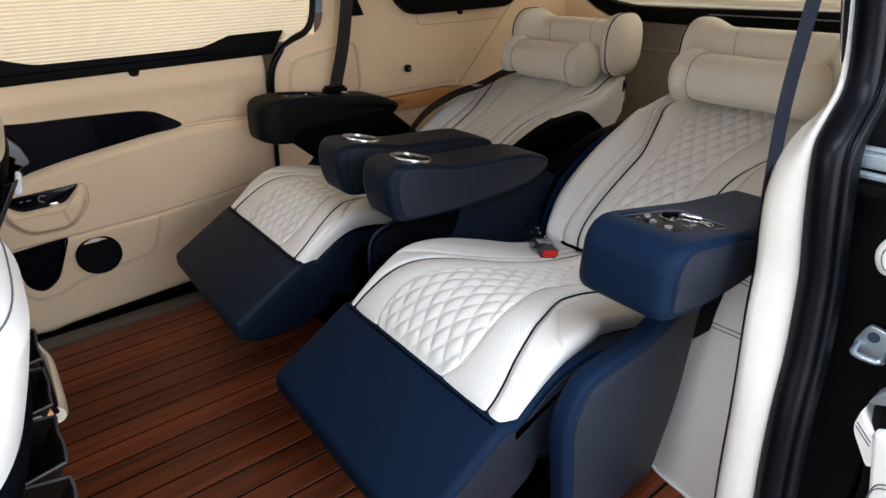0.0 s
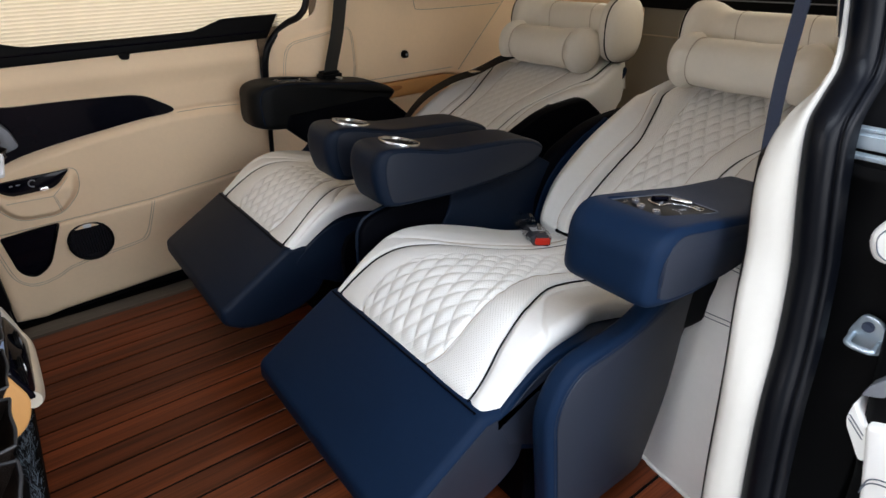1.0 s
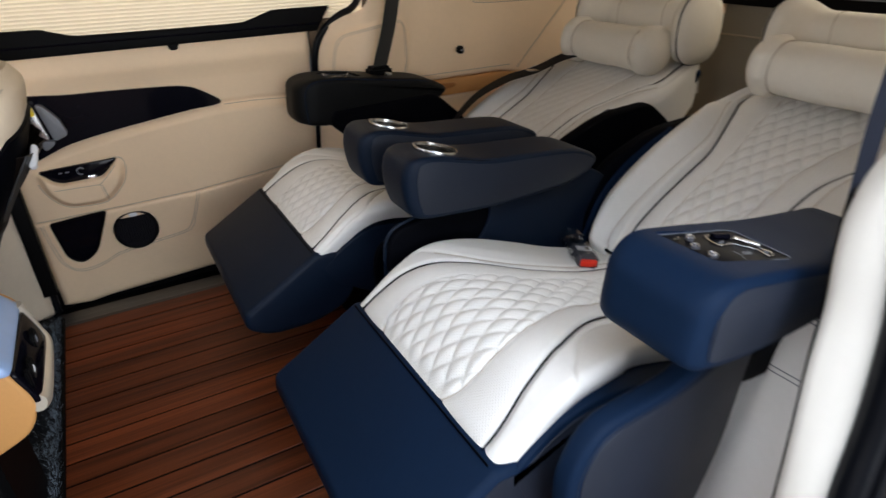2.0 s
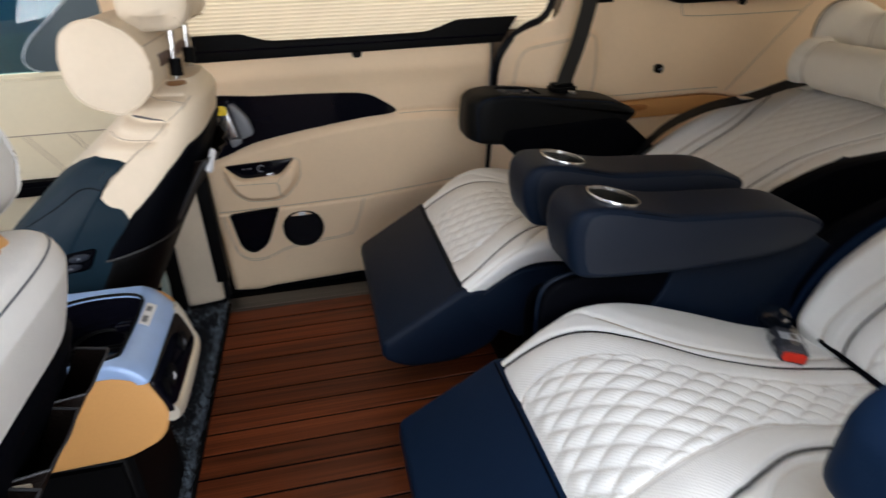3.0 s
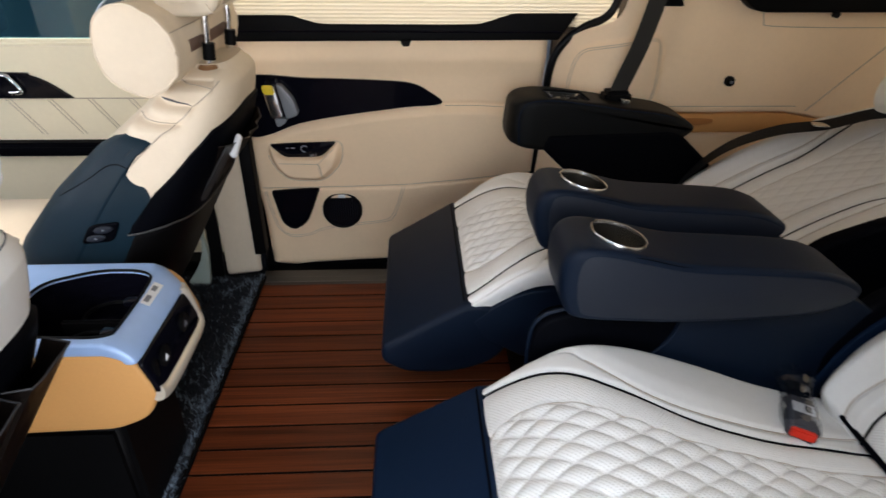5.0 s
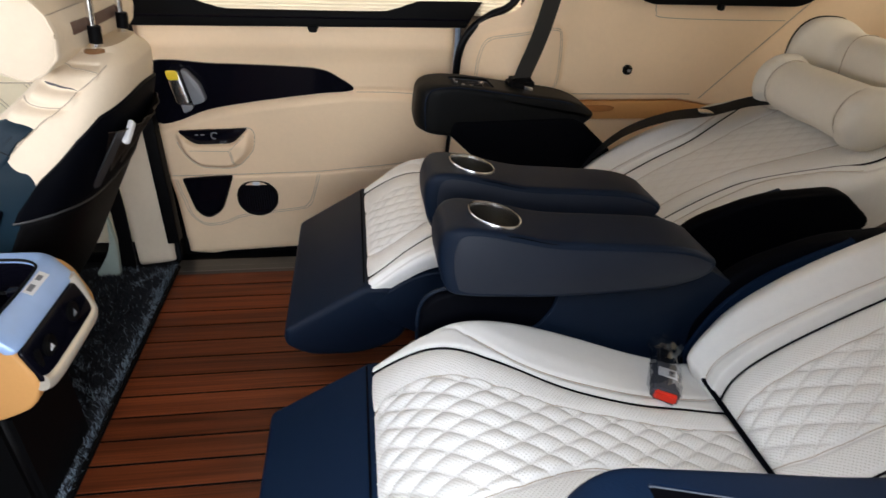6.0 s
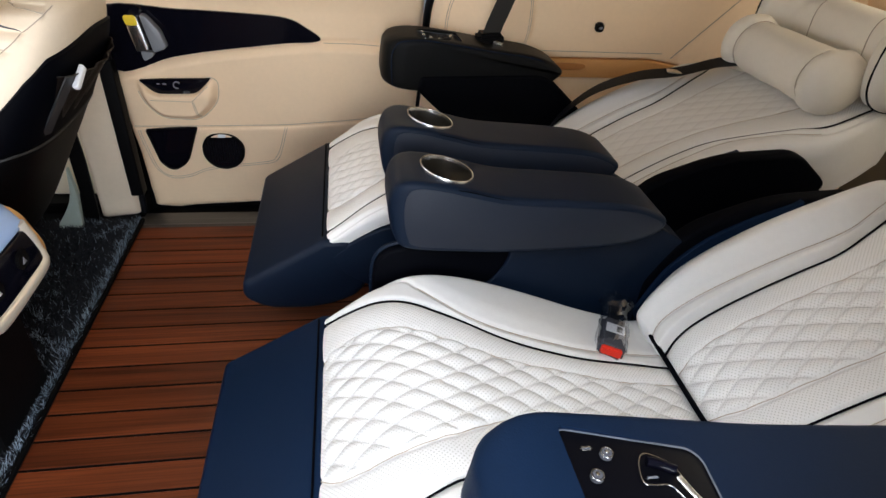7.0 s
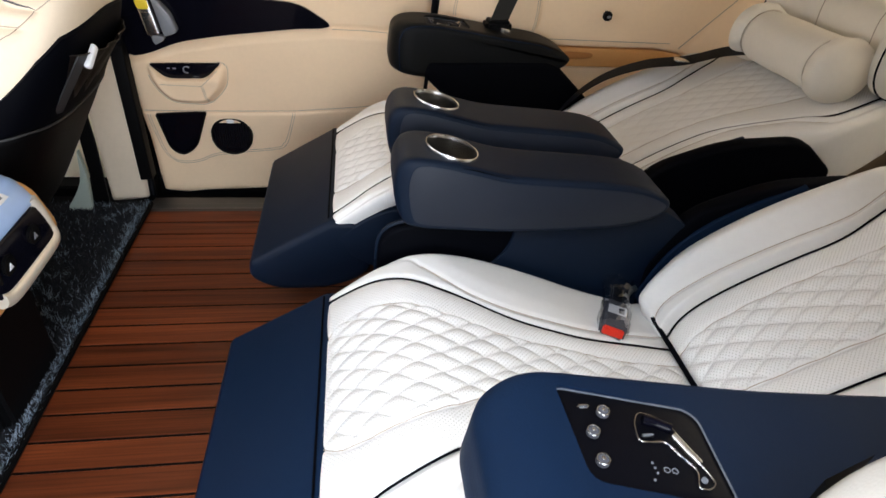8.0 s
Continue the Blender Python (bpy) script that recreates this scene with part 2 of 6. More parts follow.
# ---------------------------------------------------------------- mesh helpers
def finish(me, material, angle=42):
    me.materials.append(material)
    me.shade_smooth()
    me.set_sharp_from_angle(angle=radians(angle))


def part(name, bm, material, parent=None, label="", angle=42):
    bmesh.ops.recalc_face_normals(bm, faces=bm.faces)
    me = bpy.data.meshes.new(name)
    bm.to_mesh(me)
    bm.free()
    finish(me, material, angle)
    ob = new(name, me)
    ob.parent = parent
    if label:
        ob["label"] = label
    return ob


def thing(name, at, label, category, group="", kind=""):
    ob = new(name)
    ob.location = at
    ob.empty_display_size = 0.05
    return tagged(ob, label, category, group, kind)


def spline(pts, n=8, closed=False):
    """Points along a smooth curve through pts."""
    p = [np.array(q, float) for q in pts]
    m = len(p)
    out = []
    for i in range(m if closed else m - 1):
        a, b, c, d = (p[(i + k) % m] if closed else p[min(max(i + k, 0), m - 1)] for k in (-1, 0, 1, 2))
        for k in range(n):
            t = k / n
            out.append(0.5 * (2 * b + (c - a) * t + (2 * a - 5 * b + 4 * c - d) * t * t + (3 * b - a - 3 * c + d) * t ** 3))
    if not closed:
        out.append(p[-1])
    return out


def rounded(pts, r, n=4):
    """A closed polygon with its corners rounded; r is one radius or one for each corner."""
    out, m = [], len(pts)
    for i in range(m):
        a, b, c = (np.array(pts[(i + k) % m], float) for k in (-1, 0, 1))
        ri = r[i] if isinstance(r, (list, tuple)) else r
        u, v = (a - b), (c - b)
        lu, lv = np.linalg.norm(u), np.linalg.norm(v)
        k = min(ri, lu * 0.48, lv * 0.48)
        if k < 1e-5:
            out.append(b)
            continue
        p, q = b + u / lu * k, b + v / lv * k
        for j in range(n + 1):
            t = j / n
            out.append((1 - t) ** 2 * p + 2 * t * (1 - t) * b + t * t * q)
    return out


def prism(profile, a, b, r=0.006, seg=3, axis="y"):
    """A closed profile, drawn in the plane across the axis, as a solid from a to b with rounded rims."""
    bm = bmesh.new()
    def place(p, d):
        return {"y": (p[0], d, p[1]), "x": (d, p[0], p[1]), "z": (p[0], p[1], d)}[axis]
    lo = [bm.verts.new(place(p, a)) for p in profile]
    hi = [bm.verts.new(place(p, b)) for p in profile]
    bm.faces.new(lo)
    bm.faces.new(hi[::-1])
    k = len(profile)
    for i in range(k):
        bm.faces.new((lo[i], hi[i], hi[(i + 1) % k], lo[(i + 1) % k]))
    bmesh.ops.recalc_face_normals(bm, faces=bm.faces)
    if r:
        bm.edges.ensure_lookup_table()
        sets = (set(lo), set(hi))
        rim = [e for e in bm.edges if any(e.verts[0] in s and e.verts[1] in s for s in sets)]
        bmesh.ops.bevel(bm, geom=rim, offset=r, segments=seg, affect="EDGES", profile=0.5, clamp_overlap=True)
    return bm


def box(x0, x1, y0, y1, z0, z1, r=0.004, seg=2):
    bm = bmesh.new()
    bmesh.ops.create_cube(bm, size=1, matrix=Matrix.LocRotScale(((x0 + x1) / 2, (y0 + y1) / 2, (z0 + z1) / 2), None, (x1 - x0, y1 - y0, z1 - z0)))
    if r:
        bmesh.ops.bevel(bm, geom=bm.edges, offset=r, segments=seg, affect="EDGES", clamp_overlap=True)
    return bm


def tube(path, r, sides=8, bm=None, closed=False, flat=1.0):
    """A round cord along a path."""
    bm = bm or bmesh.new()
    p = [Vector(q) for q in path]
    rings, up = [], Vector((0, 0, 1))
    for i, q in enumerate(p):
        d = (p[(i + 1) % len(p)] - p[i - 1]) if closed else (p[min(i + 1, len(p) - 1)] - p[max(i - 1, 0)])
        d.normalize()
        s = d.cross(up)
        if s.length < 0.05:
            s = d.cross(Vector((0, 1, 0)))
        s.normalize()
        t = s.cross(d)
        rr = r(i / (len(p) - 1)) if callable(r) else r
        rings.append([bm.verts.new(q + rr * (math.cos(a) * s + flat * math.sin(a) * t)) for a in (2 * math.pi * k / sides for k in range(sides))])
    for i in range(len(rings) if closed else len(rings) - 1):
        a, b = rings[i], rings[(i + 1) % len(rings)]
        for k in range(sides):
            bm.faces.new((a[k], a[(k + 1) % sides], b[(k + 1) % sides], b[k]))
    if not closed:
        bm.faces.new(rings[0][::-1])
        bm.faces.new(rings[-1])
    return bm


def ribbon(path, sides, width, thick=0.0016):
    """A flat strap along a path; sides gives the direction of its width at each point."""
    bm = bmesh.new()
    rings = []
    for i, q in enumerate(path):
        q = Vector(q)
        d = (Vector(path[min(i + 1, len(path) - 1)]) - Vector(path[max(i - 1, 0)])).normalized()
        s = Vector(sides[i] if isinstance(sides, list) else sides)
        s = (s - d * s.dot(d)).normalized()
        nrm = d.cross(s)
        rings.append([bm.verts.new(q + s * a * width / 2 + nrm * b * thick / 2) for a, b in ((-1, -1), (1, -1), (1, 1), (-1, 1))])
    for a, b in zip(rings, rings[1:]):
        for k in range(4):
            bm.faces.new((a[k], a[(k + 1) % 4], b[(k + 1) % 4], b[k]))
    bm.faces.new(rings[0][::-1])
    bm.faces.new(rings[-1])
    return bm


def cyl(c, r, h, axis="z", r2=None, seg=24, bevel=0.0, bm=None):
    bm = bm or bmesh.new()
    rot = {"z": None, "x": Euler((0, math.pi / 2, 0)), "y": Euler((math.pi / 2, 0, 0))}[axis]
    made = bmesh.ops.create_cone(bm, cap_ends=True, segments=seg, radius1=r, radius2=r if r2 is None else r2, depth=h, matrix=Matrix.LocRotScale(c, rot, None))
    if bevel:
        rim = [e for e in bm.edges if e.is_valid and len(e.link_faces) == 2 and max(len(f.verts) for f in e.link_faces) > 4]
        bmesh.ops.bevel(bm, geom=rim, offset=bevel, segments=2, affect="EDGES", clamp_overlap=True)
    return bm


def grid_part(name, pts, material, parent=None, label="", uv=None, attr=None, closed_u=False, angle=180):
    """A sheet of points pts[i][j] as one mesh."""
    pts = np.asarray(pts, float)
    nu, nv = pts.shape[:2]
    idx = np.arange(nu * nv).reshape(nu, nv)
    i0 = idx if closed_u else idx[:-1]
    i1 = np.roll(idx, -1, 0) if closed_u else idx[1:]
    faces = np.stack([i0[:, :-1], i1[:, :-1], i1[:, 1:], i0[:, 1:]], -1).reshape(-1, 4)
    me = bpy.data.meshes.new(name)
    me.from_pydata(pts.reshape(-1, 3).tolist(), [], faces.tolist())
    if uv is not None:
        layer = me.uv_layers.new(name="uv")
        flat = np.asarray(uv, np.float32).reshape(-1, 2)
        loops = np.empty(len(me.loops), np.int32)
        me.loops.foreach_get("vertex_index", loops)
        layer.data.foreach_set("uv", flat[loops].ravel())
    if attr is not None:
        a = me.attributes.new("perforated", "FLOAT", "POINT")
        a.data.foreach_set("value", np.asarray(attr, np.float32).ravel())
    finish(me, material, angle)
    ob = new(name, me)
    ob.parent = parent
    if label:
        ob["label"] = label
    return ob


def loft(sections, sides=28, n=3.0, axis="y"):
    """Rounded sections (centre a, b, half sizes ra, rb, place d along the axis), closed at both ends."""
    bm = bmesh.new()
    rings = []
    for ca, cb, ra, rb, d in sections:
        ring = []
        for k in range(sides):
            t = 2 * math.pi * k / sides
            c, s = math.cos(t), math.sin(t)
            x = ca + ra * math.copysign(abs(c) ** (2 / n), c)
            z = cb + rb * math.copysign(abs(s) ** (2 / n), s)
            ring.append(bm.verts.new((x, d, z) if axis == "y" else (x, z, d) if axis == "z" else (d, x, z)))
        rings.append(ring)
    for a, b in zip(rings, rings[1:]):
        for k in range(sides):
            bm.faces.new((a[k], a[(k + 1) % sides], b[(k + 1) % sides], b[k]))
    bm.faces.new(rings[0][::-1])
    bm.faces.new(rings[-1])
    return bm


def sstep(a, b, x):
    t = np.clip((x - a) / (b - a), 0, 1)
    return t * t * (3 - 2 * t)


def pad(profile, y0, y1, r, lo=0.0, hi=0.0, x_front=0.0, reach=0.10, n=6):
    """A cushioned bar: a closed profile from y0 to y1 with round rims; lo and hi round off its front end in plan at either side."""
    p = np.array(profile)
    t = np.roll(p, -1, 0) - np.roll(p, 1, 0)
    nrm = np.stack([t[:, 1], -t[:, 0]], -1) / np.linalg.norm(t, axis=1)[:, None]
    area = np.sum(p[:, 0] * np.roll(p[:, 1], -1) - np.roll(p[:, 0], -1) * p[:, 1])
    nrm *= 1 if area < 0 else -1
    ds = [r * (1 - math.cos(k / n * math.pi / 2)) for k in range(n + 1)]
    ys = [(y0 + d, r - math.sqrt(max(r * r - (r - d) ** 2, 0))) for d in ds]
    ys += [(y, 0.0) for y in np.linspace(y0 + r, y1 - r, 14)[1:-1]]
    ys += [(y1 - d, r - math.sqrt(max(r * r - (r - d) ** 2, 0))) for d in ds[::-1]]
    rows = []
    weight = np.clip((x_front + reach - p[:, 0]) / reach, 0, 1)
    for y, e in ys:
        u = (max(0, 1 - (y - y0) / lo) if lo else 0) ** 2, (max(0, 1 - (y1 - y) / hi) if hi else 0) ** 2
        shift = lo * 0.9 * (1 - math.sqrt(max(0, 1 - u[0] ** 1.0 * 0.97))) + hi * 0.9 * (1 - math.sqrt(max(0, 1 - u[1] ** 1.0 * 0.97)))
        q = p + nrm * e
        rows.append(np.stack([q[:, 0] + shift * weight, np.full(len(q), y), q[:, 1]], -1))
    bm = bmesh.new()
    rings = [[bm.verts.new(v) for v in row] for row in rows]
    k = len(p)
    for a, b in zip(rings, rings[1:]):
        for i in range(k):
            bm.faces.new((a[i], a[(i + 1) % k], b[(i + 1) % k], b[i]))
    bm.faces.new(rings[0][::-1])
    bm.faces.new(rings[-1])
    return bm


def inset(profile, d):
    """A closed profile drawn in by d."""
    p = np.array(profile, float)
    t = np.roll(p, -1, 0) - np.roll(p, 1, 0)
    nrm = np.stack([t[:, 1], -t[:, 0]], -1) / np.maximum(np.linalg.norm(t, axis=1), 1e-9)[:, None]
    area = np.sum(p[:, 0] * np.roll(p[:, 1], -1) - np.roll(p[:, 0], -1) * p[:, 1])
    return p + nrm * d * (1 if area < 0 else -1)


def cord_parts(name, paths, r, material, parent, label="", sides=6, closed=False):
    for p in paths:
        part(name, tube(p, r, sides, closed=closed), material, parent, label)


# ---------------------------------------------------------------- captain seats
class Upholstery:
    """A padded, quilted panel along a profile in x and z, with raised bolsters beyond a line of piping."""

    def __init__(self, prof, half, pipe, quilt, bolster, radius, px, py, puff, seam, shift, low=1.0, half_low=None):
        p = np.array(spline(prof, 24))
        s = np.r_[0, np.cumsum(np.linalg.norm(np.diff(p, axis=0), axis=1))]
        self.length = s[-1]
        self.half_low = half_low or half
        self.s, self.p = s, p
        self.half, self.pipe, self.quilt, self.bolster, self.radius = half, pipe, quilt, bolster, radius
        self.px, self.py, self.puff, self.second, self.shift, self.low = px, py, puff, seam, shift, low

    def frame_at(self, v):
        s = v * self.length
        x, z = np.interp(s, self.s, self.p[:, 0]), np.interp(s, self.s, self.p[:, 1])
        e = 0.02
        dx = np.interp(np.minimum(s + e, self.length), self.s, self.p[:, 0]) - np.interp(np.maximum(s - e, 0), self.s, self.p[:, 0])
        dz = np.interp(np.minimum(s + e, self.length), self.s, self.p[:, 1]) - np.interp(np.maximum(s - e, 0), self.s, self.p[:, 1])
        k = np.hypot(dx, dz)
        return x, z, -dz / k, dx / k

    def off_centre(self, v, y):
        """How far a place is from the middle of the pattern, which lies a little to one side."""
        return y - self.shift(v) * (1 - np.clip(y / self.half(v), -1, 1) ** 2)

    def line_y(self, line, sign, v):
        """The y of a line drawn at its distance from the pattern's middle."""
        y = sign * line(v)
        for _ in range(4):
            y = sign * line(v) + self.shift(v) * (1 - np.clip(y / self.half(v), -1, 1) ** 2)
        return y

    def height(self, v, y):
        c = self.off_centre(v, y)
        a = np.abs(c)
        half, pipe, quilt = np.where(y < 0, self.half_low(v), self.half(v)), self.pipe(v), self.quilt(v)
        s = v * self.length
        fa, fb = s / self.px + c / self.py, s / self.px - c / self.py
        puff = np.sqrt(np.abs(np.sin(np.pi * fa) * np.sin(np.pi * fb)))
        inside = sstep(quilt + 0.003, quilt - 0.004, a)
        inside = inside * sstep(0.004, 0.045, np.minimum(s, self.length - s))
        h = self.puff * puff * inside
        second = self.second(v)
        h = h + self.bolster(v) * np.where(c < 0, self.low, 1.0) * (0.35 * sstep(pipe, pipe + 0.012, a) + 0.65 * sstep(second - 0.004, np.minimum(second + 0.045, half), a))
        h = h + 0.004 * np.cos(np.clip((a - (pipe + quilt) / 2) / np.maximum(pipe - quilt, 0.01) * np.pi, -np.pi / 2, np.pi / 2)) * (1 - inside)
        h = h - 0.005 * np.exp(-((a - pipe) / 0.005) ** 2) - 0.004 * np.exp(-((a - quilt) / 0.004) ** 2)
        h = h - 0.004 * np.exp(-((a - second) / 0.005) ** 2)
        d = np.clip(half - np.abs(y), 0, self.radius)
        h = h - self.radius * (1 - np.sqrt(np.clip(1 - ((self.radius - d) / self.radius) ** 2, 0, 1)))
        e = np.minimum(s, self.length - s)
        h = h * sstep(-0.006, 0.03, e)
        h = h - 0.012 * np.exp(-e / 0.006)
        return h

    def place(self, v, y, lift=0.0):
        x, z, nx, nz = self.frame_at(v)
        h = self.height(v, y) + lift
        return np.stack([x + nx * h, y, z + nz * h], -1)

    def build(self, name, parent, material, thick, nv, nu, label=""):
        v = np.linspace(0, 1, nv)[:, None]
        t = np.linspace(-1, 1, nu)[None, :]
        y = np.sin(t * np.pi / 2 * 0.55) / np.sin(np.pi / 2 * 0.55) * np.where(t < 0, self.half_low(v), self.half(v))
        pts = self.place(v, y)
        x, z, nx, nz = self.frame_at(v)
        low = []
        for side in (0, -1):
            q = pts[:, side].copy()
            q[:, 0] -= nx[:, 0] * thick
            q[:, 2] -= nz[:, 0] * thick
            q[:, 1] *= 0.97
            low.append(q)
        pts = np.concatenate([low[0][:, None], pts, low[1][:, None]], 1)
        ends = []
        for row in (0, -1):
            q = pts[row].copy()
            q[1:-1, 0] -= nx[row, 0] * thick
            q[1:-1, 2] -= nz[row, 0] * thick
            ends.append(q)
        pts = np.concatenate([ends[0][None], pts, ends[1][None]], 0)
        yy = np.concatenate([y[:, :1], y, y[:, -1:]], 1)
        yy = np.concatenate([yy[:1], yy, yy[-1:]], 0)
        vv = np.concatenate([v[:1], v, v[-1:]], 0) * np.ones_like(yy)
        uv = np.stack([vv * self.length, yy], -1)
        cc = np.abs(self.off_centre(vv, yy))
        perf = sstep(self.pipe(vv) - 0.004, self.pipe(vv) - 0.010, cc) * (1 - np.exp(-((cc - self.quilt(vv)) / 0.004) ** 2))
        return grid_part(name, pts, material, parent, label, uv, perf)

    def stitches(self, name, parent, material):
        """Short thread stitches along both sets of quilting seams."""
        bm = bmesh.new()
        reach = float(self.quilt(np.linspace(0, 1, 50)).max())
        for way in (-1, 1):
            for k in range(-40, 41):
                s = np.arange(0.012, self.length - 0.012, 0.0052)
                c = way * (k - s / self.px) * self.py
                v = s / self.length
                for i in np.nonzero((np.abs(c) < reach) & (np.abs(c) < self.quilt(v) - 0.003))[0]:
                    ds = 0.0018
                    ends = []
                    for e in (-ds, ds):
                        ve, ce = np.array((s[i] + e) / self.length), way * (k - (s[i] + e) / self.px) * self.py
                        ye = ce + self.shift(ve) * (1 - np.clip(ce / self.half(ve), -1, 1) ** 2)
                        ends.append(self.place(ve, ye, 0.0006))
                    tube([tuple(ends[0]), tuple(ends[1])], 0.0007, 4, bm)
        return part(name, bm, material, parent, "pale quilting thread")

    def cord(self, line, sign, v0=0.0, v1=1.0, n=90, lift=0.003):
        v = np.linspace(v0, v1, n)
        return self.place(v, self.line_y(line, sign, v), lift).tolist()


def table(*pairs):
    """A smooth function through (v, value) pairs."""
    p = np.array(spline(pairs, 8))
    return lambda v: np.interp(v, p[:, 0], p[:, 1])


def armrest_profile(top):
    return spline([(0.680, 0.504), (0.671, 0.55), (0.678, top - 0.012), (0.700, top + 0.001), (0.745, top - 0.003), (0.79, top - 0.013), (0.85, top - 0.026),
                   (0.944, top - 0.033), (1.03, top - 0.040), (1.078, top - 0.052), (1.108, top - 0.072), (1.09, 0.500), (1.02, 0.481), (0.867, 0.475), (0.775, 0.479), (0.70, 0.486)], 5, True)


def captain_seat(yc, side, arm_in, arm_dz, label, deep=0.0, dark=None):
    """A reclined lounge seat with its footrest raised. side: +1 where the aisle between the seats lies towards +y."""
    seat = thing("captain_seat", (0, yc, 0), label, "seat", "pair of captain seats")
    m = side
    trim = 0.007 if m > 0 else 0.0
    cushion = Upholstery([(0.562, 0.340), (0.60, 0.368), (0.655, 0.404), (0.71, 0.420), (0.78, 0.413), (0.90, 0.378), (1.01, 0.345), (1.118, 0.329)],
                         table((0, 0.228 - trim), (0.3, 0.236 - trim), (0.62, 0.234 - trim), (0.85, 0.222), (1, 0.205)),
                         table((0, 0.194), (0.07, 0.193), (0.15, 0.184), (0.24, 0.167), (0.37, 0.130), (0.51, 0.096), (0.67, 0.083), (0.85, 0.084), (1, 0.074)),
                         table((0, 0.090), (0.06, 0.112), (0.14, 0.116), (0.23, 0.105), (0.30, 0.090), (0.37, 0.074), (0.49, 0.052), (0.65, 0.046), (1, 0.038)),
                         table((0, 0.005), (0.25, 0.007), (0.5, 0.010), (0.75, 0.002), (1, -0.010)), 0.020, 0.061, 0.0345, 0.0066,
                         table((0, 0.224), (0.24, 0.218), (0.30, 0.190), (0.35, 0.162), (0.42, 0.130), (0.52, 0.111), (0.68, 0.104), (0.85, 0.108), (1, 0.108)),
                         table((0, 0.022 * m), (0.16, 0.022 * m), (0.30, 0.006 * m), (0.40, 0.0), (1, 0.006 * m)), 0.25 if m > 0 else 1.0,
                         table((0, 0.224), (0.20, 0.224), (0.34, 0.218), (0.44, 0.206), (0.54, 0.190), (0.85, 0.186), (1, 0.18)) if m > 0 else None)
    c = cushion.build("cushion", seat, WHITE, 0.022, 300, 240, "quilted and perforated ivory leather")
    cord_parts("piping", [cushion.cord(cushion.pipe, s) for s in (-1, 1)], 0.0017, STRIP, c, "dark navy piping")
    cord_parts("seam", [cushion.cord(cushion.second, s, 0.30, 1.0, lift=0.0012) for s in (m,)] + [cushion.cord(cushion.quilt, s, 0.02, 1.0, lift=0.0012) for s in (-1, 1)], 0.0008, THREAD, c)
    cushion.stitches("stitching", c, THREAD_PALE)
    lean = 0.022 if m > 0 else 0.0
    back = Upholstery([(1.106, 0.312), (1.140, 0.357), (1.20, 0.406), (1.30, 0.467), (1.42, 0.523), (1.55, 0.573), (1.66, 0.612), (1.74, 0.63)],
                      table((0, 0.188), (0.03, 0.205), (0.10, 0.222), (0.21, 0.238), (0.5, 0.246), (0.75, 0.244), (1, 0.19)),
                      table((0, 0.082), (0.03, 0.095), (0.08, 0.109), (0.16, 0.115), (0.36, 0.117), (0.46, 0.122), (0.55, 0.144), (0.67, 0.180), (0.77, 0.205), (1, 0.17)),
                      table((0, 0.040), (0.06, 0.053), (0.10, 0.061), (0.19, 0.066), (0.42, 0.069), (0.52, 0.077), (0.67, 0.102), (0.81, 0.116), (1, 0.12)),
                      table((0, 0.042), (0.2, 0.050 if m > 0 else 0.034), (0.5, 0.050 if m > 0 else 0.030), (1, 0.04 if m > 0 else 0.028)), 0.055, 0.061, 0.0345, 0.0080 if m > 0 else 0.0025,
                      table((0, 0.120), (0.03, 0.133), (0.07, 0.147), (0.15, 0.149), (0.36, 0.146), (0.50, 0.150), (0.62, 0.185), (0.75, 0.222), (1, 0.18)),
                      table((0, lean * m), (1, lean * m)), 0.45)
    b = back.build("backrest", seat, WHITE, 0.10, 300, 240, "quilted and perforated ivory leather")
    cord_parts("piping", [back.cord(back.pipe, s, 0.0, 0.82 if m > 0 or s > 0 else 0.93) for s in (-1, 1)], 0.0018, STRIP, b, "dark navy piping")
    cord_parts("seam", [back.cord(back.second, s, 0.02, 0.72, lift=0.0012) for s in (-1, 1)] + [back.cord(back.quilt, s, 0.02, 0.85, lift=0.0012) for s in (-1, 1)], 0.0008, THREAD, b)
    if m > 0:
        back.stitches("stitching", b, THREAD_PALE)
    # dark tube drawing the shade in the gap at the foot of the backrest
    part("joint_shade", tube([(1.109, y, 0.334 + 0.002 * abs(y) / 0.2) for y in np.linspace(-0.188, 0.160, 20)] if m < 0 else [(1.109, y, 0.334 + 0.002 * abs(y) / 0.2) for y in np.linspace(-0.188, 0.172, 20)], 0.0040, 8), STRIP, seat)
    # back shell
    shell = spline([(1.12, 0.22), (1.14, 0.30), (1.30, 0.41), (1.50, 0.52), (1.72, 0.59), (1.75, 0.55), (1.55, 0.42), (1.32, 0.27), (1.20, 0.20)], 5, True)
    part("back_shell", prism(shell, -0.195, 0.195, 0.03, 4), NAVY, seat, "navy leather back shell")
    # wings are near black, darker than the navy back shell
    wing = rounded([(1.12, 0.38), (1.175, 0.482), (1.319, 0.538), (1.477, 0.548), (1.572, 0.476), (1.46, 0.38), (1.30, 0.29), (1.12, 0.26)], [0.02, 0.05, 0.05, 0.03, 0.03, 0.04, 0.05, 0.02], 5)
    for s in (-1, 1):
        y0, y1 = sorted((s * m * 0.238, s * m * 0.272))
        part("back_wing", prism(wing if s > 0 else [(q[0], q[1] - (0.05 if m > 0 else 0.10)) for q in wing], y0, y1, 0.010, 3), STRIP, seat, "near-black side wing")
        edge = spline([(1.120, 0.315), (1.140, 0.375), (1.165, 0.420), (1.215, 0.470), (1.29, 0.512), (1.365, 0.540)], 6)
